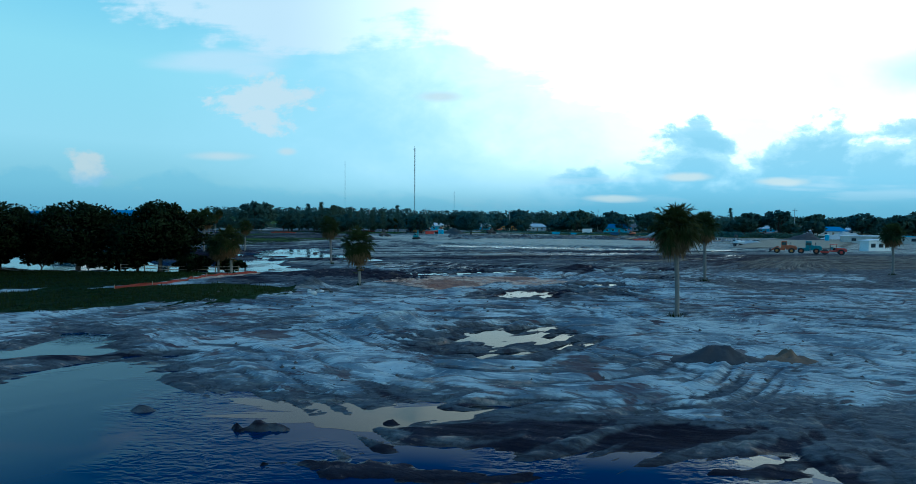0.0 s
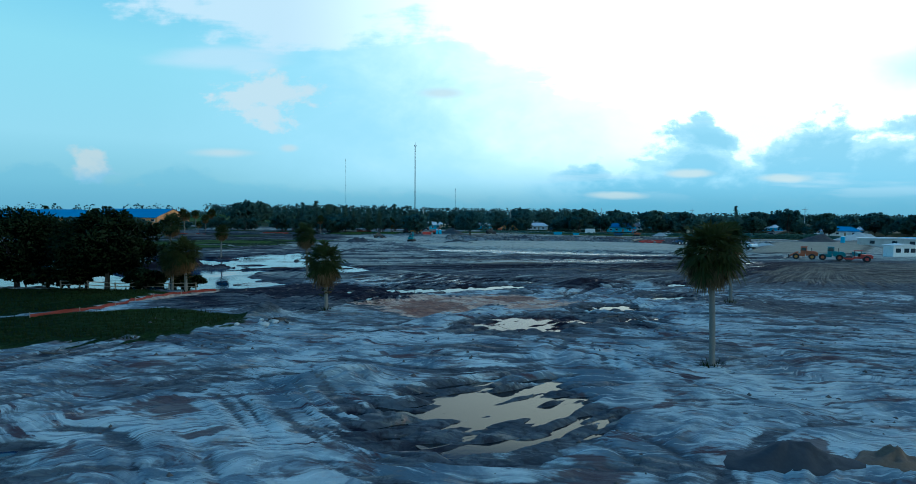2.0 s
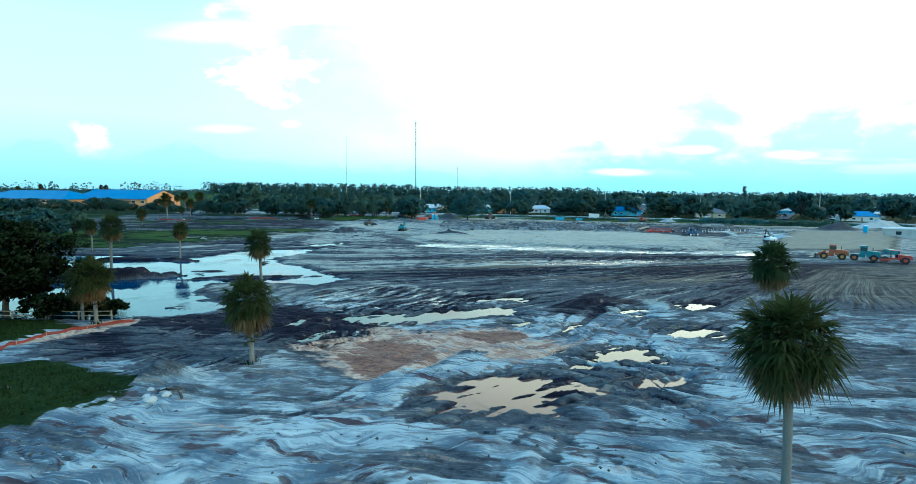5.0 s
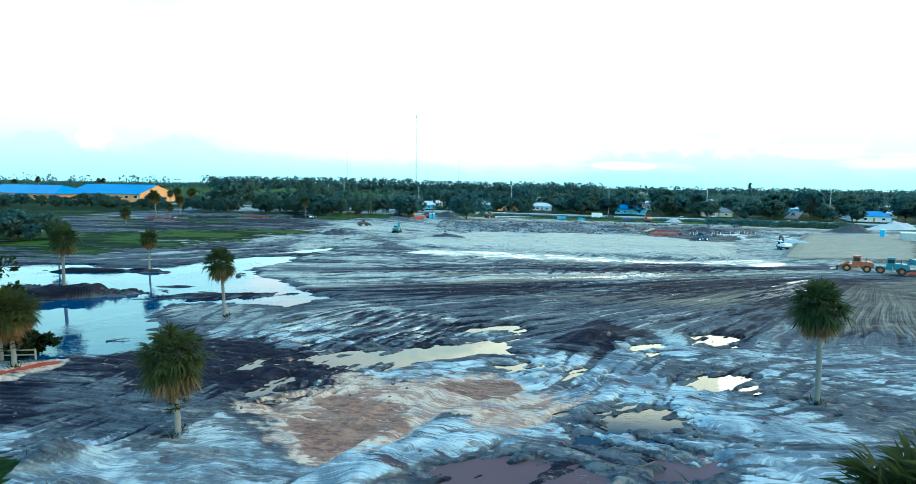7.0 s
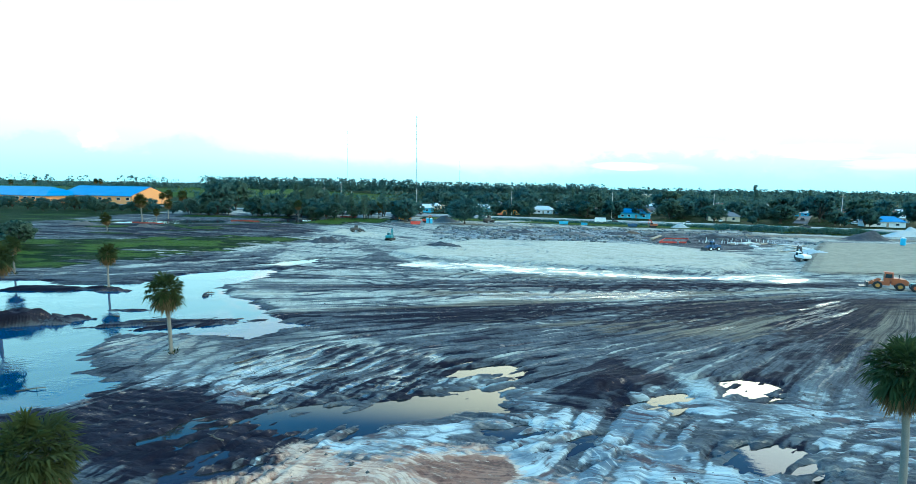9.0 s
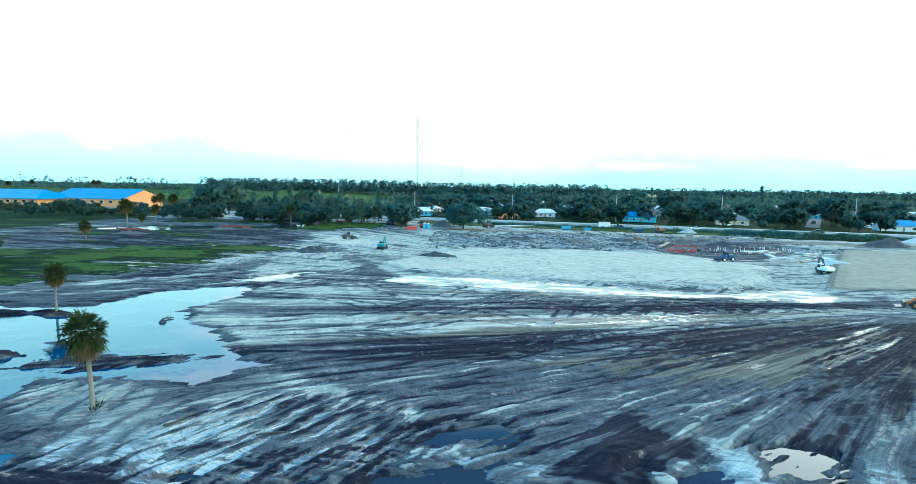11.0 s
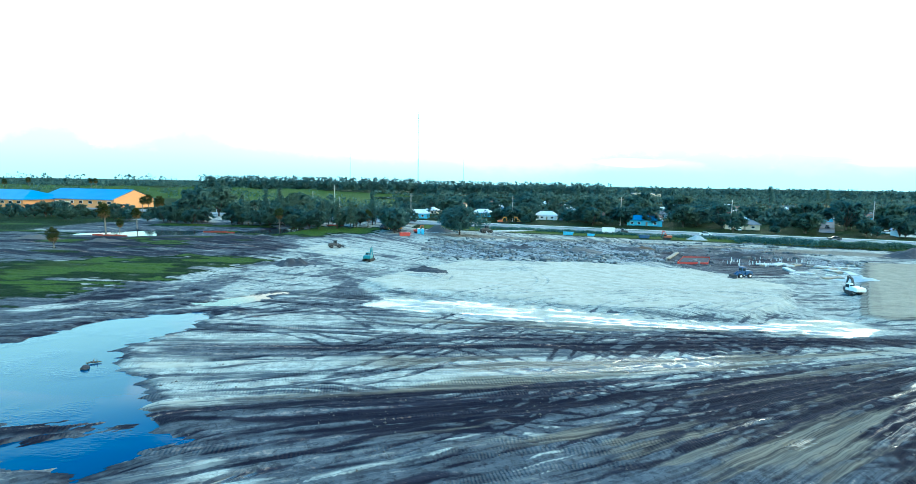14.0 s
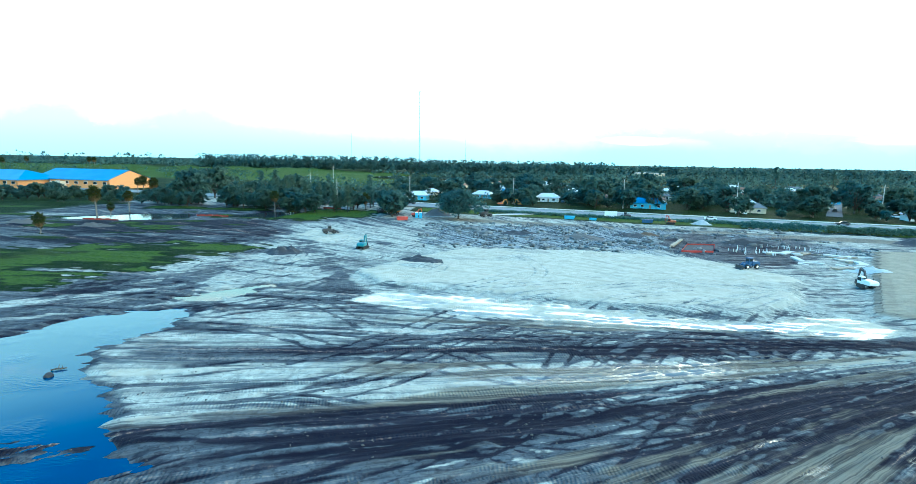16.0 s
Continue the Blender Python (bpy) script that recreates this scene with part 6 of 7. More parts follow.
def rubble():
    """Broken concrete, roots and pipe ends on the rough strip, past counting."""
    r = np.random.default_rng(23)
    n = 2600
    x, y = r.uniform(-12, 112, n), r.uniform(192, 247, n)
    crowd = (fractal(x / 9.0, y / 5.0, 79, 3) > 0.0) & ((oval(x, y, 78, 205, 24, 18) > 1) | (r.random(n) < 0.25)) & (distance(x, y, PAD, 10) > 1.0)
    x, y = x[crowd], y[crowd]
    z = np.array([ground_at(a, b) for a, b in zip(x, y)])
    n = len(x)
    az = r.uniform(0, 3.14, n)
    long, wide, tall = 0.25 + 1.5 * r.random(n) ** 3, 0.15 + 0.5 * r.random(n) ** 2, 0.1 + 0.5 * r.random(n) ** 2
    cube = np.array([(-1, -1, -0.4), (1, -1, -0.4), (1, 1, -0.4), (-1, 1, -0.4), (-0.8, -0.7, 1), (0.9, -0.8, 0.8), (0.7, 0.8, 1), (-0.8, 0.7, 0.9)])
    lx, ly = cube[None, :, 0] * long[:, None], cube[None, :, 1] * wide[:, None]
    c, s = np.cos(az)[:, None], np.sin(az)[:, None]
    pts = np.stack([x[:, None] + lx * c - ly * s, y[:, None] + lx * s + ly * c, z[:, None] + cube[None, :, 2] * tall[:, None]], -1).reshape(-1, 3)
    quad = np.array([(3, 2, 1, 0), (4, 5, 6, 7), (0, 1, 5, 4), (1, 2, 6, 5), (2, 3, 7, 6), (3, 0, 4, 7)])
    faces = (np.arange(n)[:, None, None] * 8 + quad[None]).reshape(-1, 4)
    tagged(new("rubble", from_arrays("rubble", pts, faces, RUBBLE)), "scattered pale and dark rubble on rough ground", "rubble", kind="stuff")


rubble()


def log(x, y, long, turn, thick, label="weathered branch lying on the mud"):
    rng = random.Random(int(x * 7 + y * 13))
    d = Vector((math.cos(radians(turn)), math.sin(radians(turn)), 0))
    path = [Vector((0, 0, 0)) + d * long * (f - 0.5) + Vector((rng.uniform(-0.1, 0.1), rng.uniform(-0.1, 0.1), rng.uniform(0, 0.12))) for f in (0, 0.33, 0.66, 1)]
    s = Shape().tube(path, [thick, thick * 0.9, thick * 0.7, thick * 0.4], 6)
    for f in (0.4, 0.7):
        p = d * long * (f - 0.5)
        s.rod(p, p + Vector((rng.uniform(-0.5, 0.5), rng.uniform(-0.5, 0.5), 0.35)), thick * 0.5, thick * 0.2, 5)
    ob = tagged(new("branch", s.mesh("branch", OAKBARK, True)), label, "branch", "branches on the mud")
    ob.location = (x, y, max(ground_at(x, y), WATER_LEVEL) + thick * 0.6)


for row in ((-7.5, 81, 2.2, 20, 0.07), (-15, 82.5, 2.6, 60, 0.08), (13.5, 55.5, 2.0, 30, 0.07), (15.5, 54.3, 1.4, 110, 0.06), (-24.5, 41.2, 2.4, 0, 0.06), (-14.4, 51.3, 1.6, 35, 0.09), (-13.6, 50.9, 1.2, 120, 0.08),
            (-33.8, 110.8, 1.4, 30, 0.12), (-31, 94, 2.6, 15, 0.07), (-38, 97, 2.0, 160, 0.07), (-28.5, 75, 1.8, 20, 0.06), (12.2, 61.2, 1.8, 140, 0.06), (-10.5, 68.4, 1.7, 150, 0.05)):
    log(*row)


def stone(x, y, r, seed, mat, label):
    bm = bmesh.new()
    bmesh.ops.create_icosphere(bm, subdivisions=2, radius=r)
    for v in bm.verts:
        v.co *= 1 + 0.35 * noise.noise(v.co * (1.3 / r) + Vector((seed, 0, 0)))
        v.co.z *= 0.65
    m = bpy.data.meshes.new("stone")
    bm.to_mesh(m)
    bm.free()
    m.materials.append(mat)
    ob = tagged(new("stone", m), label, "stone", "stones at the grass edge")
    ob.location = (x, y, max(ground_at(x, y), WATER_LEVEL) + 0.2 * r)


for k, (x, y, r) in enumerate(((-15.0, 50.2, 0.35), (-14.5, 50.9, 0.28), (-15.6, 50.7, 0.22), (-14.9, 51.4, 0.3), (-15.9, 51.6, 0.2), (-17.2, 50.0, 0.18))):
    stone(x, y, r, k, CONCRETE, "pale broken stone at the tip of the lawn")
stone(-33.5, 109.2, 0.45, 9, HEAP, "dark lump standing out of the pond")


# ---------------------------------------------------------------- fences, sheets, stakes
def cloth_fence(points, tall, mat, label, group):
    fence = thing("silt_fence", label, "fence", group, pose(points[0][0], points[0][1], 0))
    ox, oy = points[0]
    for (ax, ay), (bx, by) in zip(points, points[1:]):
        n = max(2, int(math.hypot(bx - ax, by - ay) / 0.5))
        s = Shape()
        pts = []
        for k in range(n + 1):
            f = k / n
            x, y = ax + (bx - ax) * f, ay + (by - ay) * f
            z = ground_at(x, y)
            sag = 0.06 * math.sin(f * math.pi * n / 3)
            pts += [(x - ox, y - oy, z - 0.1), (x - ox + 0.05 * math.sin(k), y - oy, z + tall * 0.5), (x - ox, y - oy + 0.08 * math.cos(2 * k), z + tall - sag)]
            pts += [(px, py + 0.015, pz) for px, py, pz in pts[-3:]]
        faces = []
        for k in range(n):
            a, b = 6 * k, 6 * k + 6
            faces += [(a, b, b + 1, a + 1), (a + 1, b + 1, b + 2, a + 2), (a + 3, a + 4, b + 4, b + 3), (a + 4, a + 5, b + 5, b + 4), (a + 2, b + 2, b + 5, a + 5)]
        part("cloth", s.add(pts, faces), mat, fence)
        z = ground_at(ax, ay)
        part("stake", Shape().rod((ax - ox, ay - oy, z - 0.2), (ax - ox, ay - oy, z + tall + 0.15), 0.03, n=6), TIMBER, fence)
    return fence


cloth_fence([(-35.5, 51.5), (-33.4, 54.3), (-32.4, 57.4), (-32.2, 60.0), (-32.0, 62.6), (-30.6, 65.3), (-28.2, 68)], 0.26, SILT, "sagging orange silt fence between lawn and pond", "orange silt fences")
cloth_fence([(-128, 229), (-122, 230), (-116, 230)], 0.6, SILT, "orange silt fence beside the far pools", "orange silt fences")
cloth_fence([(-98, 246), (-92, 246), (-86, 246)], 0.6, SILT, "orange silt fence before the pines", "orange silt fences")
cloth_fence([(-64, 286), (-56, 286)], 0.6, SILT, "orange silt fence before the pines", "orange silt fences")


def rail_fence(x0, y0, x1, y1):
    fence = thing("rail_fence", "low weathered wooden rail fence under the oaks", "fence", "", pose(x0, y0, 0))
    n = 5
    for k in range(n + 1):
        x, y = (x1 - x0) * k / n, (y1 - y0) * k / n
        z = ground_at(x0 + x, y0 + y)
        part("post", Shape().box(x, y, z - 0.3, 0.12, 0.12, 1.25, cut=0.02), TIMBER, fence)
    for tall in (0.45, 0.85):
        for k in range(n):
            a, b = k / n, (k + 1) / n
            za, zb = ground_at(x0 + (x1 - x0) * a, y0 + (y1 - y0) * a), ground_at(x0 + (x1 - x0) * b, y0 + (y1 - y0) * b)
            part("rail", Shape().rod(((x1 - x0) * a, (y1 - y0) * a, za + tall), ((x1 - x0) * b, (y1 - y0) * b, zb + tall), 0.05, n=6), TIMBER, fence)


rail_fence(-46.0, 67.4, -31.0, 68.9)

# pit with red sheeting, timber boards and stub pipes
pit = thing("pit_sheeting", "bright red sheeting round an open foundation pit", "sheeting", "", pose(64, 205, ground_at(64, 205)))
corners = [(-6.5, -9.5), (1.5, -9.0), (6.5, 2.5), (-1.0, 2.0)]
for (ax, ay), (bx, by) in zip(corners, corners[1:] + corners[:1]):
    part("sheet", Shape().add([(ax, ay, -0.2), (bx, by, -0.2), (bx, by, 0.55), (ax, ay, 0.55), (ax, ay + 0.06, -0.2), (bx, by + 0.06, -0.2), (bx, by + 0.06, 0.55), (ax, ay + 0.06, 0.55)],
                              [(0, 1, 2, 3), (7, 6, 5, 4), (3, 2, 6, 7), (0, 4, 5, 1), (1, 5, 6, 2), (0, 3, 7, 4)]), REDSHEET, pit)
part("pit_floor", Shape().add([(x * 0.97, y * 0.97, 0.25) for x, y in corners] + [(x * 0.97, y * 0.97, 0.05) for x, y in corners],
                                 [(0, 1, 2, 3), (7, 6, 5, 4), (0, 4, 5, 1), (1, 5, 6, 2), (2, 6, 7, 3), (3, 7, 4, 0)]), HEAP, pit, "dark wet earth floor")


def board(x, y, z, long, wide, thick, turn, mat, label, category="board", group="", name="board", tilt=0.0):
    ob = tagged(new(name, Shape().box(0, 0, 0, long, wide, thick, cut=0.02).mesh(name, mat)), label, category, group)
    ob.matrix_world = pose(x, y, ground_at(x, y) + z, 0, tilt, turn)
    return ob


board(60.5, 208, 0.4, 15, 0.9, 0.35, 62, TIMBER, "long pale timber board leaning over the pit edge")
slab_rng = random.Random(4)
for k in range(30):
    x, y = slab_rng.uniform(79, 101), slab_rng.uniform(177, 199)
    if distance(np.array([x]), np.array([y]), PAD, 14.0)[0] > 2.5:
        long = slab_rng.uniform(1.0, 5.5)
        board(x, y, 0.02, long, slab_rng.uniform(0.6, 2.2), slab_rng.uniform(0.15, 0.4), slab_rng.uniform(0, 180), CONCRETE if k % 3 else TIMBER, "broken concrete slab lying near the excavator" if k % 3 else "loose timber board lying near the excavator",
              "slab" if k % 3 else "board", "slabs and boards near the excavator", "concrete_slab" if k % 3 else "board", slab_rng.uniform(-6, 6))
pipe = tagged(new("stub_pipe", Shape().rod((0, 0, -0.3), (0, 0, 1.45), 0.07, 0.07, 8).mesh("stub_pipe", WHITE)), "white stub pipe standing upright in earth", "pipe", "stub pipes in the foundation")
pipe.matrix_world = stand(73, 200)
for k in range(41):
    x, y = (71 + 10 * slab_rng.random(), 193 + 9 * slab_rng.random()) if k < 26 else (84 + 10 * slab_rng.random(), 200 + 8 * slab_rng.random())
    copy_thing(pipe, stand(x, y, 0, 1.0, 0, slab_rng.uniform(0.6, 0.42)))


# ---------------------------------------------------------------- machines
def wheel(parent, x, y, r, wide, rim=YELLOW):
    tyre = part("wheel", Shape().tube([(x, y - wide / 2, r), (x, y - wide * 0.42, r), (x, y + wide * 0.42, r), (x, y + wide / 2, r)], [r * 0.86, r, r, r * 0.86], 18), RUBBER, parent)
    part("rim", Shape().rod((x, y - wide * 0.54, r), (x, y + wide * 0.54, r), r * 0.48, n=12), rim, tyre)


def cab(parent, x, y, z, sx, sy, sz, paint):
    c = part("cab", Shape().box(x, y, z, sx, sy, sz, 0.93, cut=0.08), paint, parent)
    part("window", Shape().box(x, y, z + sz * 0.42, sx * 1.02, sy * 0.86, sz * 0.44, 0.95), GLASS, c)
    part("window", Shape().box(x, y, z + sz * 0.42, sx * 0.8, sy * 1.02, sz * 0.44, 0.95), GLASS, c)
    part("roof", Shape().box(x, y, z + sz, sx * 1.06, sy * 1.06, 0.10), paint, c)
    return c


def excavator(label, paint, arm_paint, m, swing=0.0, reach=1.0, name="excavator"):
    e = thing(name, label, "excavator", "excavators", m)
    for y in (-1.1, 1.1):
        run = [(-1.9, 0.15), (-1.6, 0.0), (1.6, 0.0), (1.9, 0.15), (2.05, 0.45), (1.9, 0.75), (1.6, 0.88), (-1.6, 0.88), (-1.9, 0.75), (-2.05, 0.45)]
        part("track", Shape().slab(run, y - 0.28, y + 0.28), RUBBER, e)
    part("turntable", Shape().rod((0, 0, 0.6), (0, 0, 1.1), 0.75, n=16), STEEL, e)
    q, r = math.cos(radians(swing)), math.sin(radians(swing))

    def turned(s):
        s.v = [(x * q - y * r, x * r + y * q, z) for x, y, z in s.v]
        return s
    part("body", turned(Shape().box(-0.7, 0, 1.1, 2.6, 2.5, 1.05, 0.97, cut=0.12)), paint, e)
    part("counterweight", turned(Shape().slab([(-2.5, 1.1), (-1.9, 1.05), (-1.9, 2.1), (-2.4, 2.0), (-2.6, 1.6)], -1.2, 1.2)), paint, e)
    part("exhaust", turned(Shape().rod((-1.2, -0.7, 2.1), (-1.2, -0.7, 2.7), 0.07)), STEEL, e)
    c = part("cab", turned(Shape().box(0.65, 0.7, 1.1, 1.5, 1.05, 1.75, 0.92, cut=0.1)), paint, e)
    part("window", turned(Shape().box(0.66, 0.7, 1.75, 1.53, 0.9, 0.85, 0.95)), GLASS, c)
    part("window", turned(Shape().box(0.65, 0.7, 1.75, 1.2, 1.08, 0.85, 0.95)), GLASS, c)
    k = reach
    part("boom", turned(Shape().slab([(0.3, 1.3), (0.7, 1.2), (2.2 * k, 3.6), (4.4 * k, 4.1), (4.4 * k, 4.4), (2.0 * k, 4.15), (0.3, 1.9)], -0.5, -0.1)), arm_paint, e)
    part("stick", turned(Shape().slab([(4.2 * k, 4.5), (4.6 * k, 4.5), (5.3 * k, 1.5), (5.05 * k, 1.4), (4.1 * k, 3.8)], -0.45, -0.15)), arm_paint, e)
    part("bucket", turned(Shape().slab([(4.7 * k, 1.5), (5.5 * k, 1.6), (5.7 * k, 0.8), (5.2 * k, 0.35), (4.5 * k, 0.6), (4.9 * k, 0.9)], -0.8, 0.2)), STEEL, e)
    part("piston", turned(Shape().rod((1.0, -0.3, 1.5), (2.3 * k, -0.3, 3.4), 0.08)), STEEL, e)
    part("piston", turned(Shape().rod((2.6 * k, -0.3, 4.3), (4.3 * k, -0.3, 4.7), 0.07)), STEEL, e)
    return e


def wheel_loader(label, paint, m, roofed=True, bucket=True, name="wheel_loader", category="loader", rim=YELLOW):
    w = thing(name, label, category, "wheeled machines", m)
    part("engine_hood", Shape().slab([(-3.1, 1.0), (-0.6, 1.0), (-0.6, 2.3), (-2.7, 2.15), (-3.1, 1.8)], -0.95, 0.95), paint, w)
    part("frame", Shape().box(0.9, 0, 0.75, 2.6, 1.3, 0.75), paint, w)
    if roofed:
        cab(w, -0.15, 0, 1.5, 1.4, 1.4, 1.75, paint)
    for x in (-1.9, 1.5):
        for y in (-1.1, 1.1):
            wheel(w, x, y, 0.75, 0.55, rim)
    part("exhaust", Shape().rod((-1.7, 0.5, 2.1), (-1.7, 0.5, 3.0), 0.07), STEEL, w)
    if bucket:
        for y in (-0.55, 0.55):
            part("lift_arm", Shape().slab([(0.9, 1.9), (1.4, 1.95), (3.2, 0.75), (3.0, 0.45), (1.2, 1.5)], y - 0.12, y + 0.12), paint, w)
        part("bucket", Shape().slab([(3.0, 0.15), (4.2, 0.12), (4.25, 0.2), (3.3, 0.4), (3.25, 1.2), (3.0, 1.25), (2.9, 0.6)], -1.35, 1.35), STEEL, w)
    return w


def roller(label, paint, m):
    w = thing("road_roller", label, "roller", "wheeled machines", m)
    part("engine_hood", Shape().slab([(-2.8, 0.9), (-0.4, 0.9), (-0.4, 1.9), (-2.4, 1.8), (-2.8, 1.5)], -0.85, 0.85), paint, w)
    part("canopy", Shape().box(0.1, 0, 2.7, 1.7, 1.6, 0.12), paint, w)
    for x in (-0.55, 0.75):
        for y in (-0.65, 0.65):
            part("canopy_post", Shape().rod((x, y, 1.2), (x, y, 2.72), 0.045, n=6), STEEL, w)
    part("platform", Shape().box(0.1, 0, 0.8, 1.7, 1.5, 0.45), paint, w)
    part("seat", Shape().box(-0.2, 0, 1.25, 0.6, 0.6, 0.7, 0.8), RUBBER, w)
    part("drum", Shape().rod((1.9, -1.05, 0.75), (1.9, 1.05, 0.75), 0.75, n=24), STEEL, w)
    part("drum_frame", Shape().box(1.9, 1.15, 0.55, 1.9, 0.14, 0.4), paint, w)
    part("drum_frame", Shape().box(1.9, -1.15, 0.55, 1.9, 0.14, 0.4), paint, w)
    for y in (-0.85, 0.85):
        wheel(w, -1.6, y, 0.75, 0.5, paint)
    return w


def dump_truck(label, paint, m):
    w = thing("dump_truck", label, "truck", "", m)
    part("chassis", Shape().box(0, 0, 0.8, 7.0, 1.6, 0.35), STEEL, w)
    cab(w, 2.9, 0, 1.0, 1.7, 2.2, 1.9, paint)
    part("hood", Shape().box(4.1, 0, 1.0, 1.2, 1.9, 1.0, 0.92), paint, w)
    part("bed", Shape().slab([(-3.9, 1.3), (1.5, 0.55), (1.9, 2.7), (1.3, 2.7), (1.1, 2.3), (-3.6, 2.4), (-4.1, 1.9)], -1.25, 1.25), paint, w)
    for x in (-2.6, -1.3, 3.4):
        for y in (-1.0, 1.0):
            wheel(w, x, y, 0.55, 0.45, WHITE)
    return w


def car(label, paint, m):
    w = thing("car", label, "car", "cars on the road", m)
    part("body", Shape().slab([(-2.2, 0.35), (2.2, 0.35), (2.25, 0.7), (1.9, 0.85), (1.0, 0.92), (-1.8, 0.95), (-2.2, 0.85)], -0.88, 0.88), paint, w)
    part("cabin", Shape().slab([(-1.7, 0.93), (1.05, 0.9), (0.4, 1.42), (-1.1, 1.45)], -0.76, 0.76), GLASS, w)
    part("roof", Shape().box(-0.35, 0, 1.43, 1.5, 1.4, 0.06), paint, w)
    for x in (-1.4, 1.4):
        for y in (-0.8, 0.8):
            wheel(w, x, y, 0.33, 0.22, STEEL)
    return w


def on(x, y, turn, lift=0.0, size=1.0):
    """A pose on the ground."""
    return pose(x, y, ground_at(x, y) + lift, 0, 0, turn) @ Matrix.Scale(size, 4)


excavator("teal excavator with a raised arm on pale sand", TEAL, TEAL, on(-21.5, 187.4, 75, 0, 0.75), 10, 0.55)
excavator("white and dark excavator working among concrete slabs", WHITE, STEEL, on(78.2, 160.5, 75, 0, 0.74), 20, 0.6)
excavator("small orange excavator with an upright arm near the road", ORANGE, REDPAINT, on(74.5, 256.5, 160, 0, 0.72), 0, 0.5)
excavator("orange excavator parked across the road", ORANGE, YELLOW, on(14, 321, 10, 0, 0.72), 0, 0.8)
excavator("yellow excavator parked across the road", YELLOW, YELLOW, on(23, 321, 170, 0, 0.72), 0, 0.7)
wheel_loader("dark blue tractor with a white roof on pale sand", BLUEPAINT, on(63.5, 173.5, 200, 0, 0.72), True, True, "tractor", "tractor", WHITE)
wheel_loader("orange motor grader parked beside the sand pad", ORANGE, on(72.8, 127.6, 150, 0, 0.86), True, True, "wheel_loader", "loader")
wheel_loader("teal and orange wheeled loader parked in a row", TEAL, on(76.6, 124.6, 148, 0, 0.86), True, False, "wheel_loader", "loader", ORANGE)
roller("red road roller parked at the end of the row", REDPAINT, on(80.6, 121.9, 150, 0, 0.86))
wheel_loader("small dark dozer on pale sand", STEEL, on(-37.4, 211.6, 30, 0, 0.7), True, True, "dozer", "dozer", STEEL)
dump_truck("yellow dump truck at the site entrance", YELLOW, on(-30, 270, 150, 0, 0.72))
excavator("dark excavator behind the yellow truck", STEEL, STEEL, on(-36, 274, 80, 0, 0.72), 0, 0.7)
wheel_loader("pale truck with a load of black pipes by the road", STEEL, on(62.5, 274.5, 170, 0, 0.72), True, True, "wheel_loader", "loader", STEEL)
wheel_loader("dark tractor parked near the lone oak", STEEL, on(7.5, 268, 30, 0, 0.9), True, False, "tractor", "tractor", STEEL)
excavator("orange excavator among debris near the entrance", REDPAINT, ORANGE, on(-19.5, 262, 20, 0, 0.72), 0, 0.6)
for x, off, turn, paint, label in ((95, -3, -16, WHITE, "white car driving on the pale road"), (205, 3, 164, WHITE, "white car driving on the pale road"), (-30, 3, 164, STEEL, "dark car driving on the pale road"), (140, 3, 164, STEEL, "dark car driving on the pale road")):
    car(label, paint, pose(x, road_line(x) + off, 0.552, 0, 0, turn))
car("dark parked car in the side street", STEEL, pose(176, 329, 0.505, 0, 0, 58))
for x, y, turn, paint in ((33, 346, 70, WHITE), (47, 346, 75, STEEL), (122, 304, 70, WHITE), (136, 342, 70, STEEL), (186, 304, 75, WHITE)):
    car("parked car in front of a house", paint, on(x, y, turn, 0.02))


# ---------------------------------------------------------------- skips, toilets, boards
def skip(x, y, turn, paint, label, size=0.72):
    s = thing("skip", label, "skip", "", on(x, y, turn, 0, size))
    part("body", Shape().slab([(-2.6, 0.1), (2.3, 0.1), (2.8, 1.7), (-2.8, 1.7)], -1.15, 1.15), paint, s)
    for y0 in (-1.2, 1.2):
        part("rim", Shape().box(0, y0, 1.62, 5.7, 0.12, 0.14), paint, s)
    for k in range(5):
        part("rib", Shape().box(-2.0 + k, -1.18, 0.25, 0.12, 0.10, 1.3), paint, s)


skip(-22.5, 248.5, 20, REDPAINT, "red metal skip near the site entrance")
skip(39.6, 266, -10, LIGHTBLUE, "light blue metal skip on the grass")
skip(48, 263.5, -14, LIGHTBLUE, "low light blue metal skip on the grass", 0.5)
skip(67, 259, -14, BLUEPAINT, "blue metal skip beside the dirt road", 0.72)
skip(92, 138, 75, TEAL, "blue-green metal skip near the machines", 0.65)


def toilet(x, y, turn, label):
    s = thing("portable_toilet", label, "toilet cabin", "portable toilets", on(x, y, turn))
    part("body", Shape().box(0, 0, 0.05, 1.15, 1.15, 2.05, 0.98, cut=0.06), LIGHTBLUE, s)
    part("roof", Shape().box(0, 0, 2.1, 1.2, 1.2, 0.22, 0.6), WHITE, s)
    part("door", Shape().box(0, -0.58, 0.12, 0.75, 0.05, 1.85), LIGHTBLUE, s)


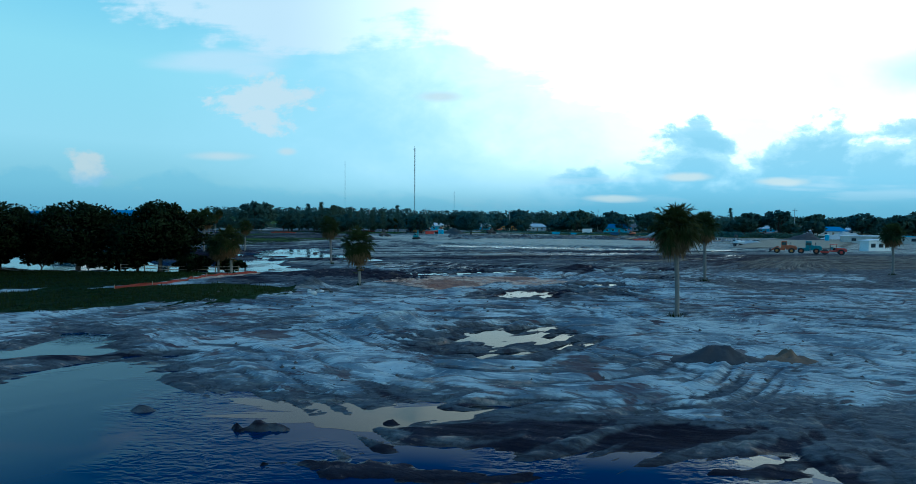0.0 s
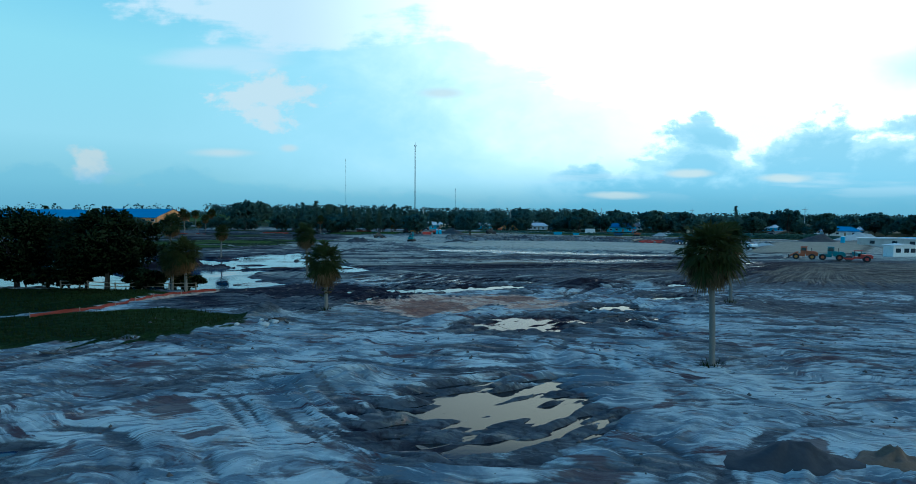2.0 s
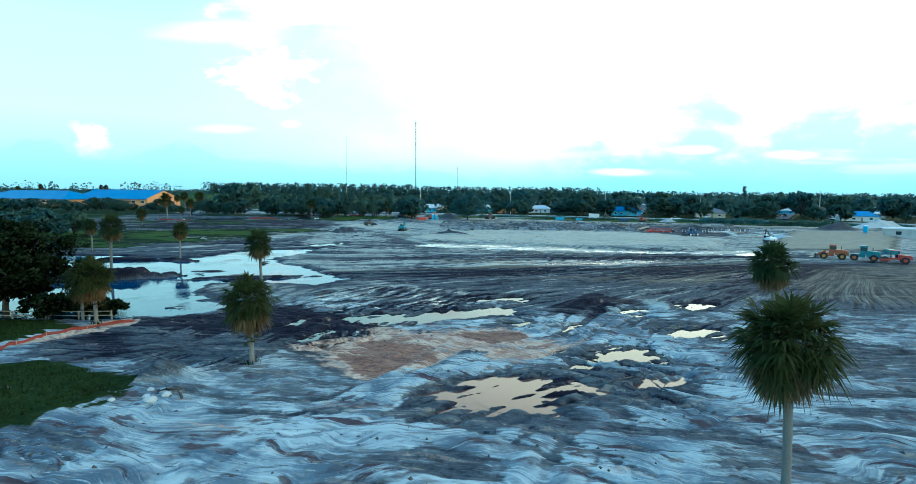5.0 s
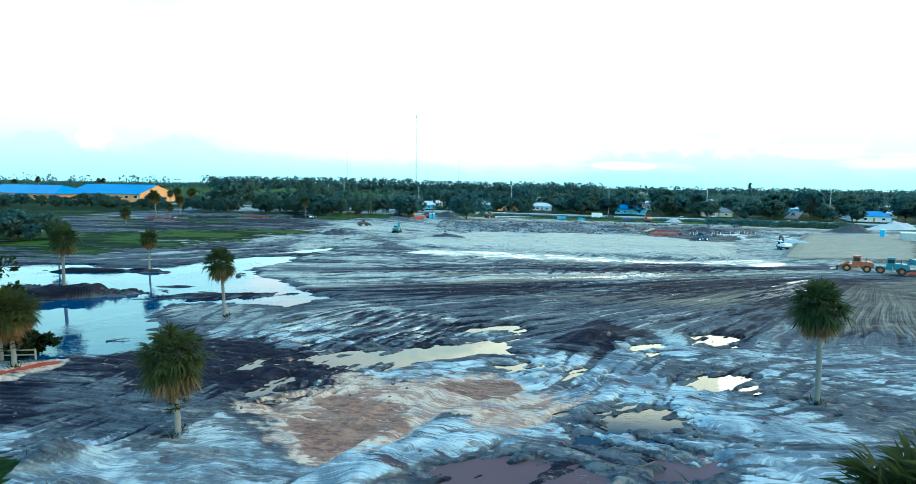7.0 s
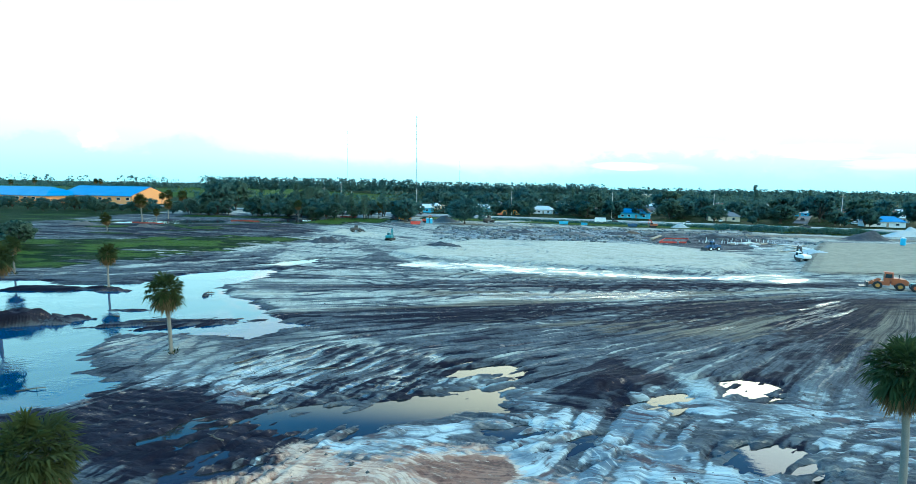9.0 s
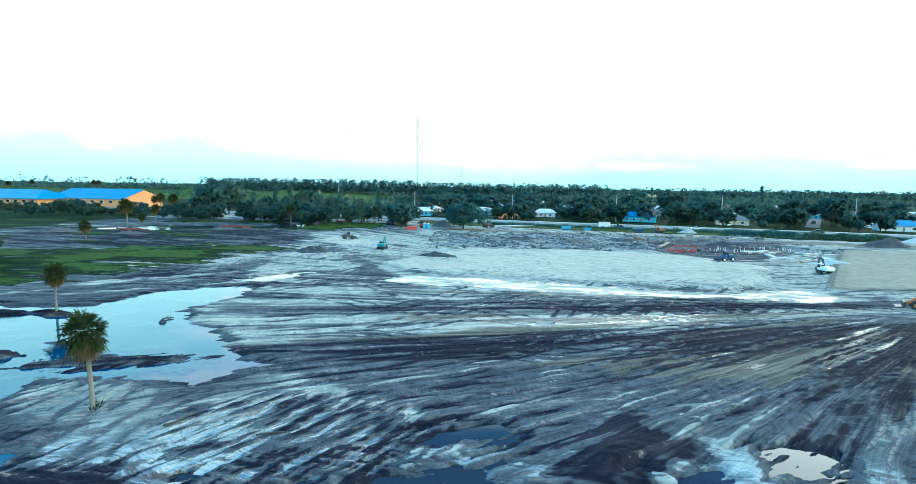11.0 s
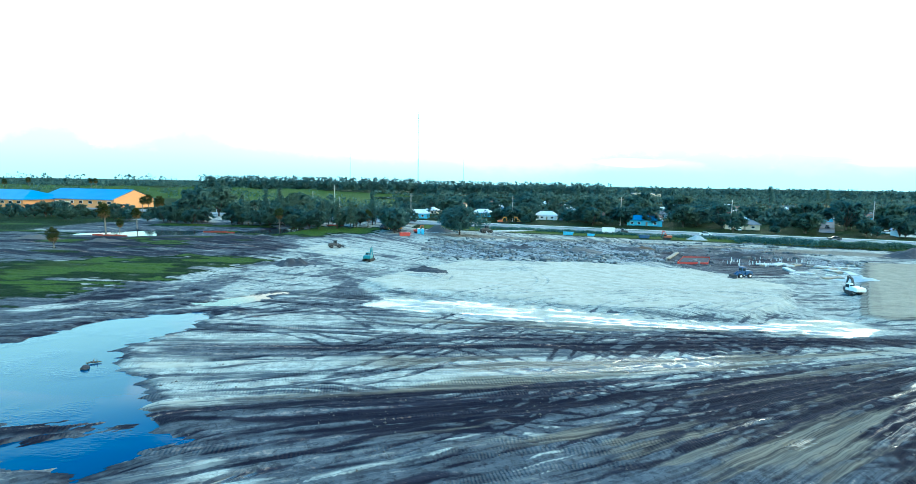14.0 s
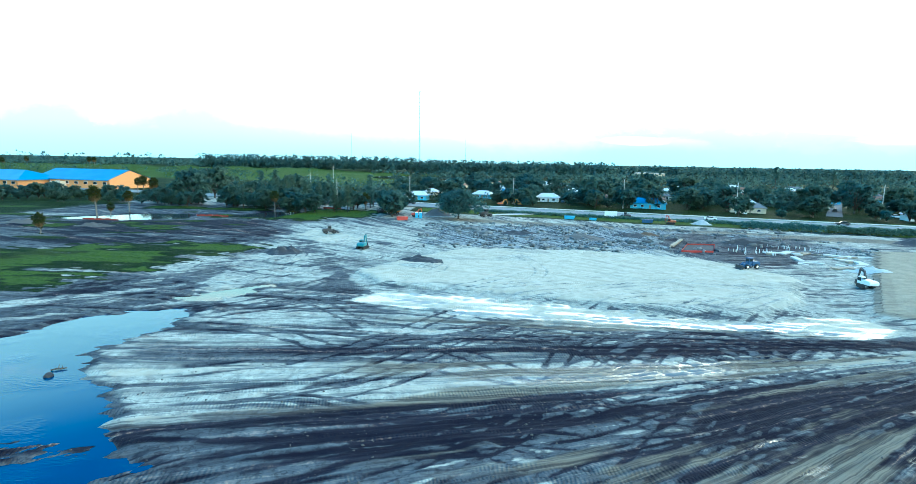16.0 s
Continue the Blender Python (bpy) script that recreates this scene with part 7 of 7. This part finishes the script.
toilet(-18.5, 257, 10, "light blue portable toilet near the entrance")
toilet(-17.0, 256.7, 10, "light blue portable toilet near the entrance")
toilet(127.5, 196.5, 40, "blue portable toilet at the corner of the sand pad")
sign = thing("site_board", "white board on two posts beside the road", "board", "", on(56.5, 272.5, -14))
part("panel", Shape().box(0, 0, 0.7, 4.8, 0.12, 2.2), WHITE, sign)
for x in (-1.8, 1.8):
    part("post", Shape().box(x, 0.12, -0.3, 0.15, 0.15, 3.0), TIMBER, sign)


# ---------------------------------------------------------------- houses and the school
def house(x, y, w, d, h, turn, wall, roof):
    t = thing("house", "", "house", "houses behind the road", on(x, y, turn, 0.0, 0.86))
    part("wall", Shape().box(0, 0, -0.4, w, d, h + 0.4, cut=0.02), wall, t)
    o, r = 0.6, d * 0.27
    a, b = w / 2 + o, d / 2 + o
    part("roof", Shape().add([(-a, -b, h), (a, -b, h), (a, b, h), (-a, b, h), (-a + d * 0.42, 0, h + r), (a - d * 0.42, 0, h + r), (-a, -b, h - 0.2), (a, -b, h - 0.2), (a, b, h - 0.2), (-a, b, h - 0.2)],
                             [(0, 1, 5, 4), (1, 2, 5), (2, 3, 4, 5), (3, 0, 4), (6, 7, 1, 0), (7, 8, 2, 1), (8, 9, 3, 2), (9, 6, 0, 3), (9, 8, 7, 6)]), roof, t)
    part("door", Shape().box(w * 0.06, -d / 2 - 0.03, 0.1, 1.0, 0.1, 2.05), TIMBER, t)
    for k in (-0.36, -0.16, 0.30):
        f = part("window", Shape().box(k * w, -d / 2 - 0.03, 0.9, 1.7, 0.12, 1.25), WHITE, t)
        part("pane", Shape().box(k * w, -d / 2 - 0.08, 1.0, 1.5, 0.08, 1.05), WINDOW, f)
    return t


walls, roofs = (CREAM, WHITE, LIGHTBLUE, CREAM, WHITE), (GREYROOF, WHITEROOF, BROWNROOF, WHITEROOF)
words = {CREAM: "cream", WHITE: "white", LIGHTBLUE: "light blue", GREYROOF: "grey hipped roof", WHITEROOF: "pale hipped roof", BROWNROOF: "brown hipped roof", BLUEROOF: "bright blue hipped roof"}
for k, (x, y, w, d, h, turn) in enumerate(HOUSES):
    wall, roof = walls[k % 5], roofs[(k * 3 + 1) % 4]
    if k in (4, 7):
        wall, roof = LIGHTBLUE if k == 4 else WHITE, BLUEROOF
    if k in (1, 0):
        roof = WHITEROOF if k else BLUEROOF
    tagged(house(x, y, w, d, h, turn, wall, roof), f"{words[wall]} bungalow with a {words[roof]} among trees")


def shed(x, y, w, d, h, turn, wall, roof, label):
    t = thing("shed", label, "shed", "", on(x, y, turn))
    part("wall", Shape().box(0, 0, -0.4, w, d, h + 0.4, cut=0.02), wall, t)
    part("roof", Shape().slab([(-w / 2 - 0.3, h), (w / 2 + 0.3, h), (w / 2 + 0.3, h + 0.15), (0, h + 0.5), (-w / 2 - 0.3, h + 0.15)], -d / 2 - 0.3, d / 2 + 0.3), roof, t)
    for k in (-0.3, 0.05, 0.32):
        part("window", Shape().box(k * w, -d / 2 - 0.03, 1.0, 1.3, 0.1, 1.0), WINDOW, t)


shed(133, 183, 16, 5, 2.6, -28, CONCRETE, WHITEROOF, "long white site office cabin")
shed(149, 192, 12, 5, 2.5, -28, CONCRETE, LIGHTBLUE, "white site office cabin with a blue roof")
shed(103, 140, 6.5, 2.6, 2.6, 10, WHITE, WHITEROOF, "white storage container near the machines")


def school():
    t = thing("school_building", "long orange school building with bright blue metal roofs", "school", "", pose(-225, 388, ground_at(-225, 388), 0, 0, -12))

    def wing(x0, x1, y0, y1, eave, ridge, hip):
        ym = (y0 + y1) / 2
        part("wall", Shape().add([(x0, y0, -1), (x1, y0, -1), (x1, y1, -1), (x0, y1, -1), (x0, y0, eave), (x1, y0, eave), (x1, y1, eave), (x0, y1, eave), (x1, ym, ridge if not hip else eave), (x0, ym, ridge if not hip else eave)],
                                 [(0, 1, 5, 4), (1, 2, 6, 8, 5), (2, 3, 7, 6), (3, 0, 4, 9, 7)]), ORANGEWALL, t)
        o = 1.2
        h = (y1 - y0) * 0.45 if hip else 0.0
        part("roof", Shape().add([(x0 - o, y0 - o, eave - 0.3), (x1 + (o if hip else 0.3), y0 - o, eave - 0.3), (x1 + (o if hip else 0.3), y1 + o, eave - 0.3), (x0 - o, y1 + o, eave - 0.3), (x1 + 0.3 - h, ym, ridge + 0.4), (x0 - o + h, ym, ridge + 0.4),
                                  (x0 - o, y0 - o, eave - 0.7), (x1 + (o if hip else 0.3), y0 - o, eave - 0.7), (x1 + (o if hip else 0.3), y1 + o, eave - 0.7), (x0 - o, y1 + o, eave - 0.7)],
                                 [(0, 1, 4, 5), (2, 3, 5, 4), (1, 2, 4), (3, 0, 5), (6, 7, 1, 0), (8, 9, 3, 2), (9, 6, 0, 3), (7, 8, 2, 1)] if hip else
                                 [(0, 1, 4, 5), (2, 3, 5, 4), (6, 7, 1, 0), (8, 9, 3, 2)]), BLUEROOF, t)
        n = int((x1 - x0) / 7)
        for k in range(n):
            x = x0 + (k + 0.5) * (x1 - x0) / n
            f = part("window", Shape().box(x, y0 - 0.05, eave * 0.45, 3.2, 0.2, 1.8), WHITE, t)
            part("pane", Shape().box(x, y0 - 0.14, eave * 0.45 + 0.15, 2.9, 0.12, 1.5), WINDOW, f)
    wing(-62, 0, -15, 15, 6.0, 11.5, False)
    wing(-128, -50, -34, -6, 5.6, 10.5, True)
    wing(-210, -118, -40, -10, 5.6, 10.0, True)
    part("entrance", Shape().box(-40, -17, -1, 9, 4, 5.2), CREAM, t)


school()


def utility_pole(x, y, tall, turn=-16):
    p = thing("utility_pole", "tall pale utility pole beside the road", "pole", "utility poles", on(x, y, turn))
    part("pole", Shape().rod((0, 0, -0.5), (0, 0, tall), 0.20, 0.13, 8), CONCRETE, p)
    part("crossarm", Shape().box(0, 0, tall - 1.2, 2.4, 0.14, 0.16), TIMBER, p)
    part("lamp_arm", Shape().rod((0, 0, tall - 2.2), (0.2, -2.2, tall - 1.8), 0.05, n=6), STEEL, p)
    return p


first = utility_pole(-33, 330, 14)
for x, y, s in ((-88, 338, 1.0), (-101, 420, 1.2), (73, 322, 1.0), (120, 308, 1.0), (173, 294, 1.05), (-150, 352, 1.0), (228, 280, 1.0), (20, 331, 0.95), (-62, 300, 0.9)):
    copy_thing(first, on(x, y, -16, 0, s))


def mast(x, y, tall, wide, label):
    p = thing("radio_mast", label, "mast", "radio masts", on(x, y, 20))
    step_ = tall / 40
    for k in range(3):
        a = 2.094 * k
        part("leg", Shape().rod((wide * math.cos(a), wide * math.sin(a), -1), (wide * math.cos(a), wide * math.sin(a), tall), wide * 0.22, n=5), STEEL, p)
    for j in range(3):
        s = Shape()
        a, b = 2.094 * j, 2.094 * (j + 1)
        for k in range(40):
            s.rod((wide * math.cos(a), wide * math.sin(a), k * step_), (wide * math.cos(b), wide * math.sin(b), (k + 1) * step_), wide * 0.10, n=4)
        part("bracing", s, STEEL, p)
    part("antenna", Shape().rod((0, 0, tall), (0, 0, tall * 1.03), wide * 0.4, n=6), STEEL, p)
    for k in range(3):
        part("antenna_panel", Shape().box(wide * 2.2 * math.cos(2.1 * k), wide * 2.2 * math.sin(2.1 * k), tall - 3, wide, wide * 0.5, 2.6, turn=2.1 * k), WHITE, p)


mast(-110, 900, 128, 0.85, "tall thin lattice radio mast behind the woods")
mast(-385, 1500, 165, 0.55, "very thin distant radio mast on the skyline")
mast(-70, 1500, 84, 0.5, "very thin distant radio mast on the skyline")

# bright lake and pale roofs beyond the trees
sheet_of_water("water_lake", [(-130, 672), (-90, 668), (-40, 690), (30, 696), (52, 720), (-40, 745), (-110, 715)], PUDDLE, "bright lake beyond the trees", 2.0, 0.75)
shed(236, 880, 26, 12, 8, 0, CREAM, WHITEROOF, "distant white building above the trees")
shed(262, 900, 18, 12, 7, 0, CREAM, WHITEROOF, "distant white building above the trees")
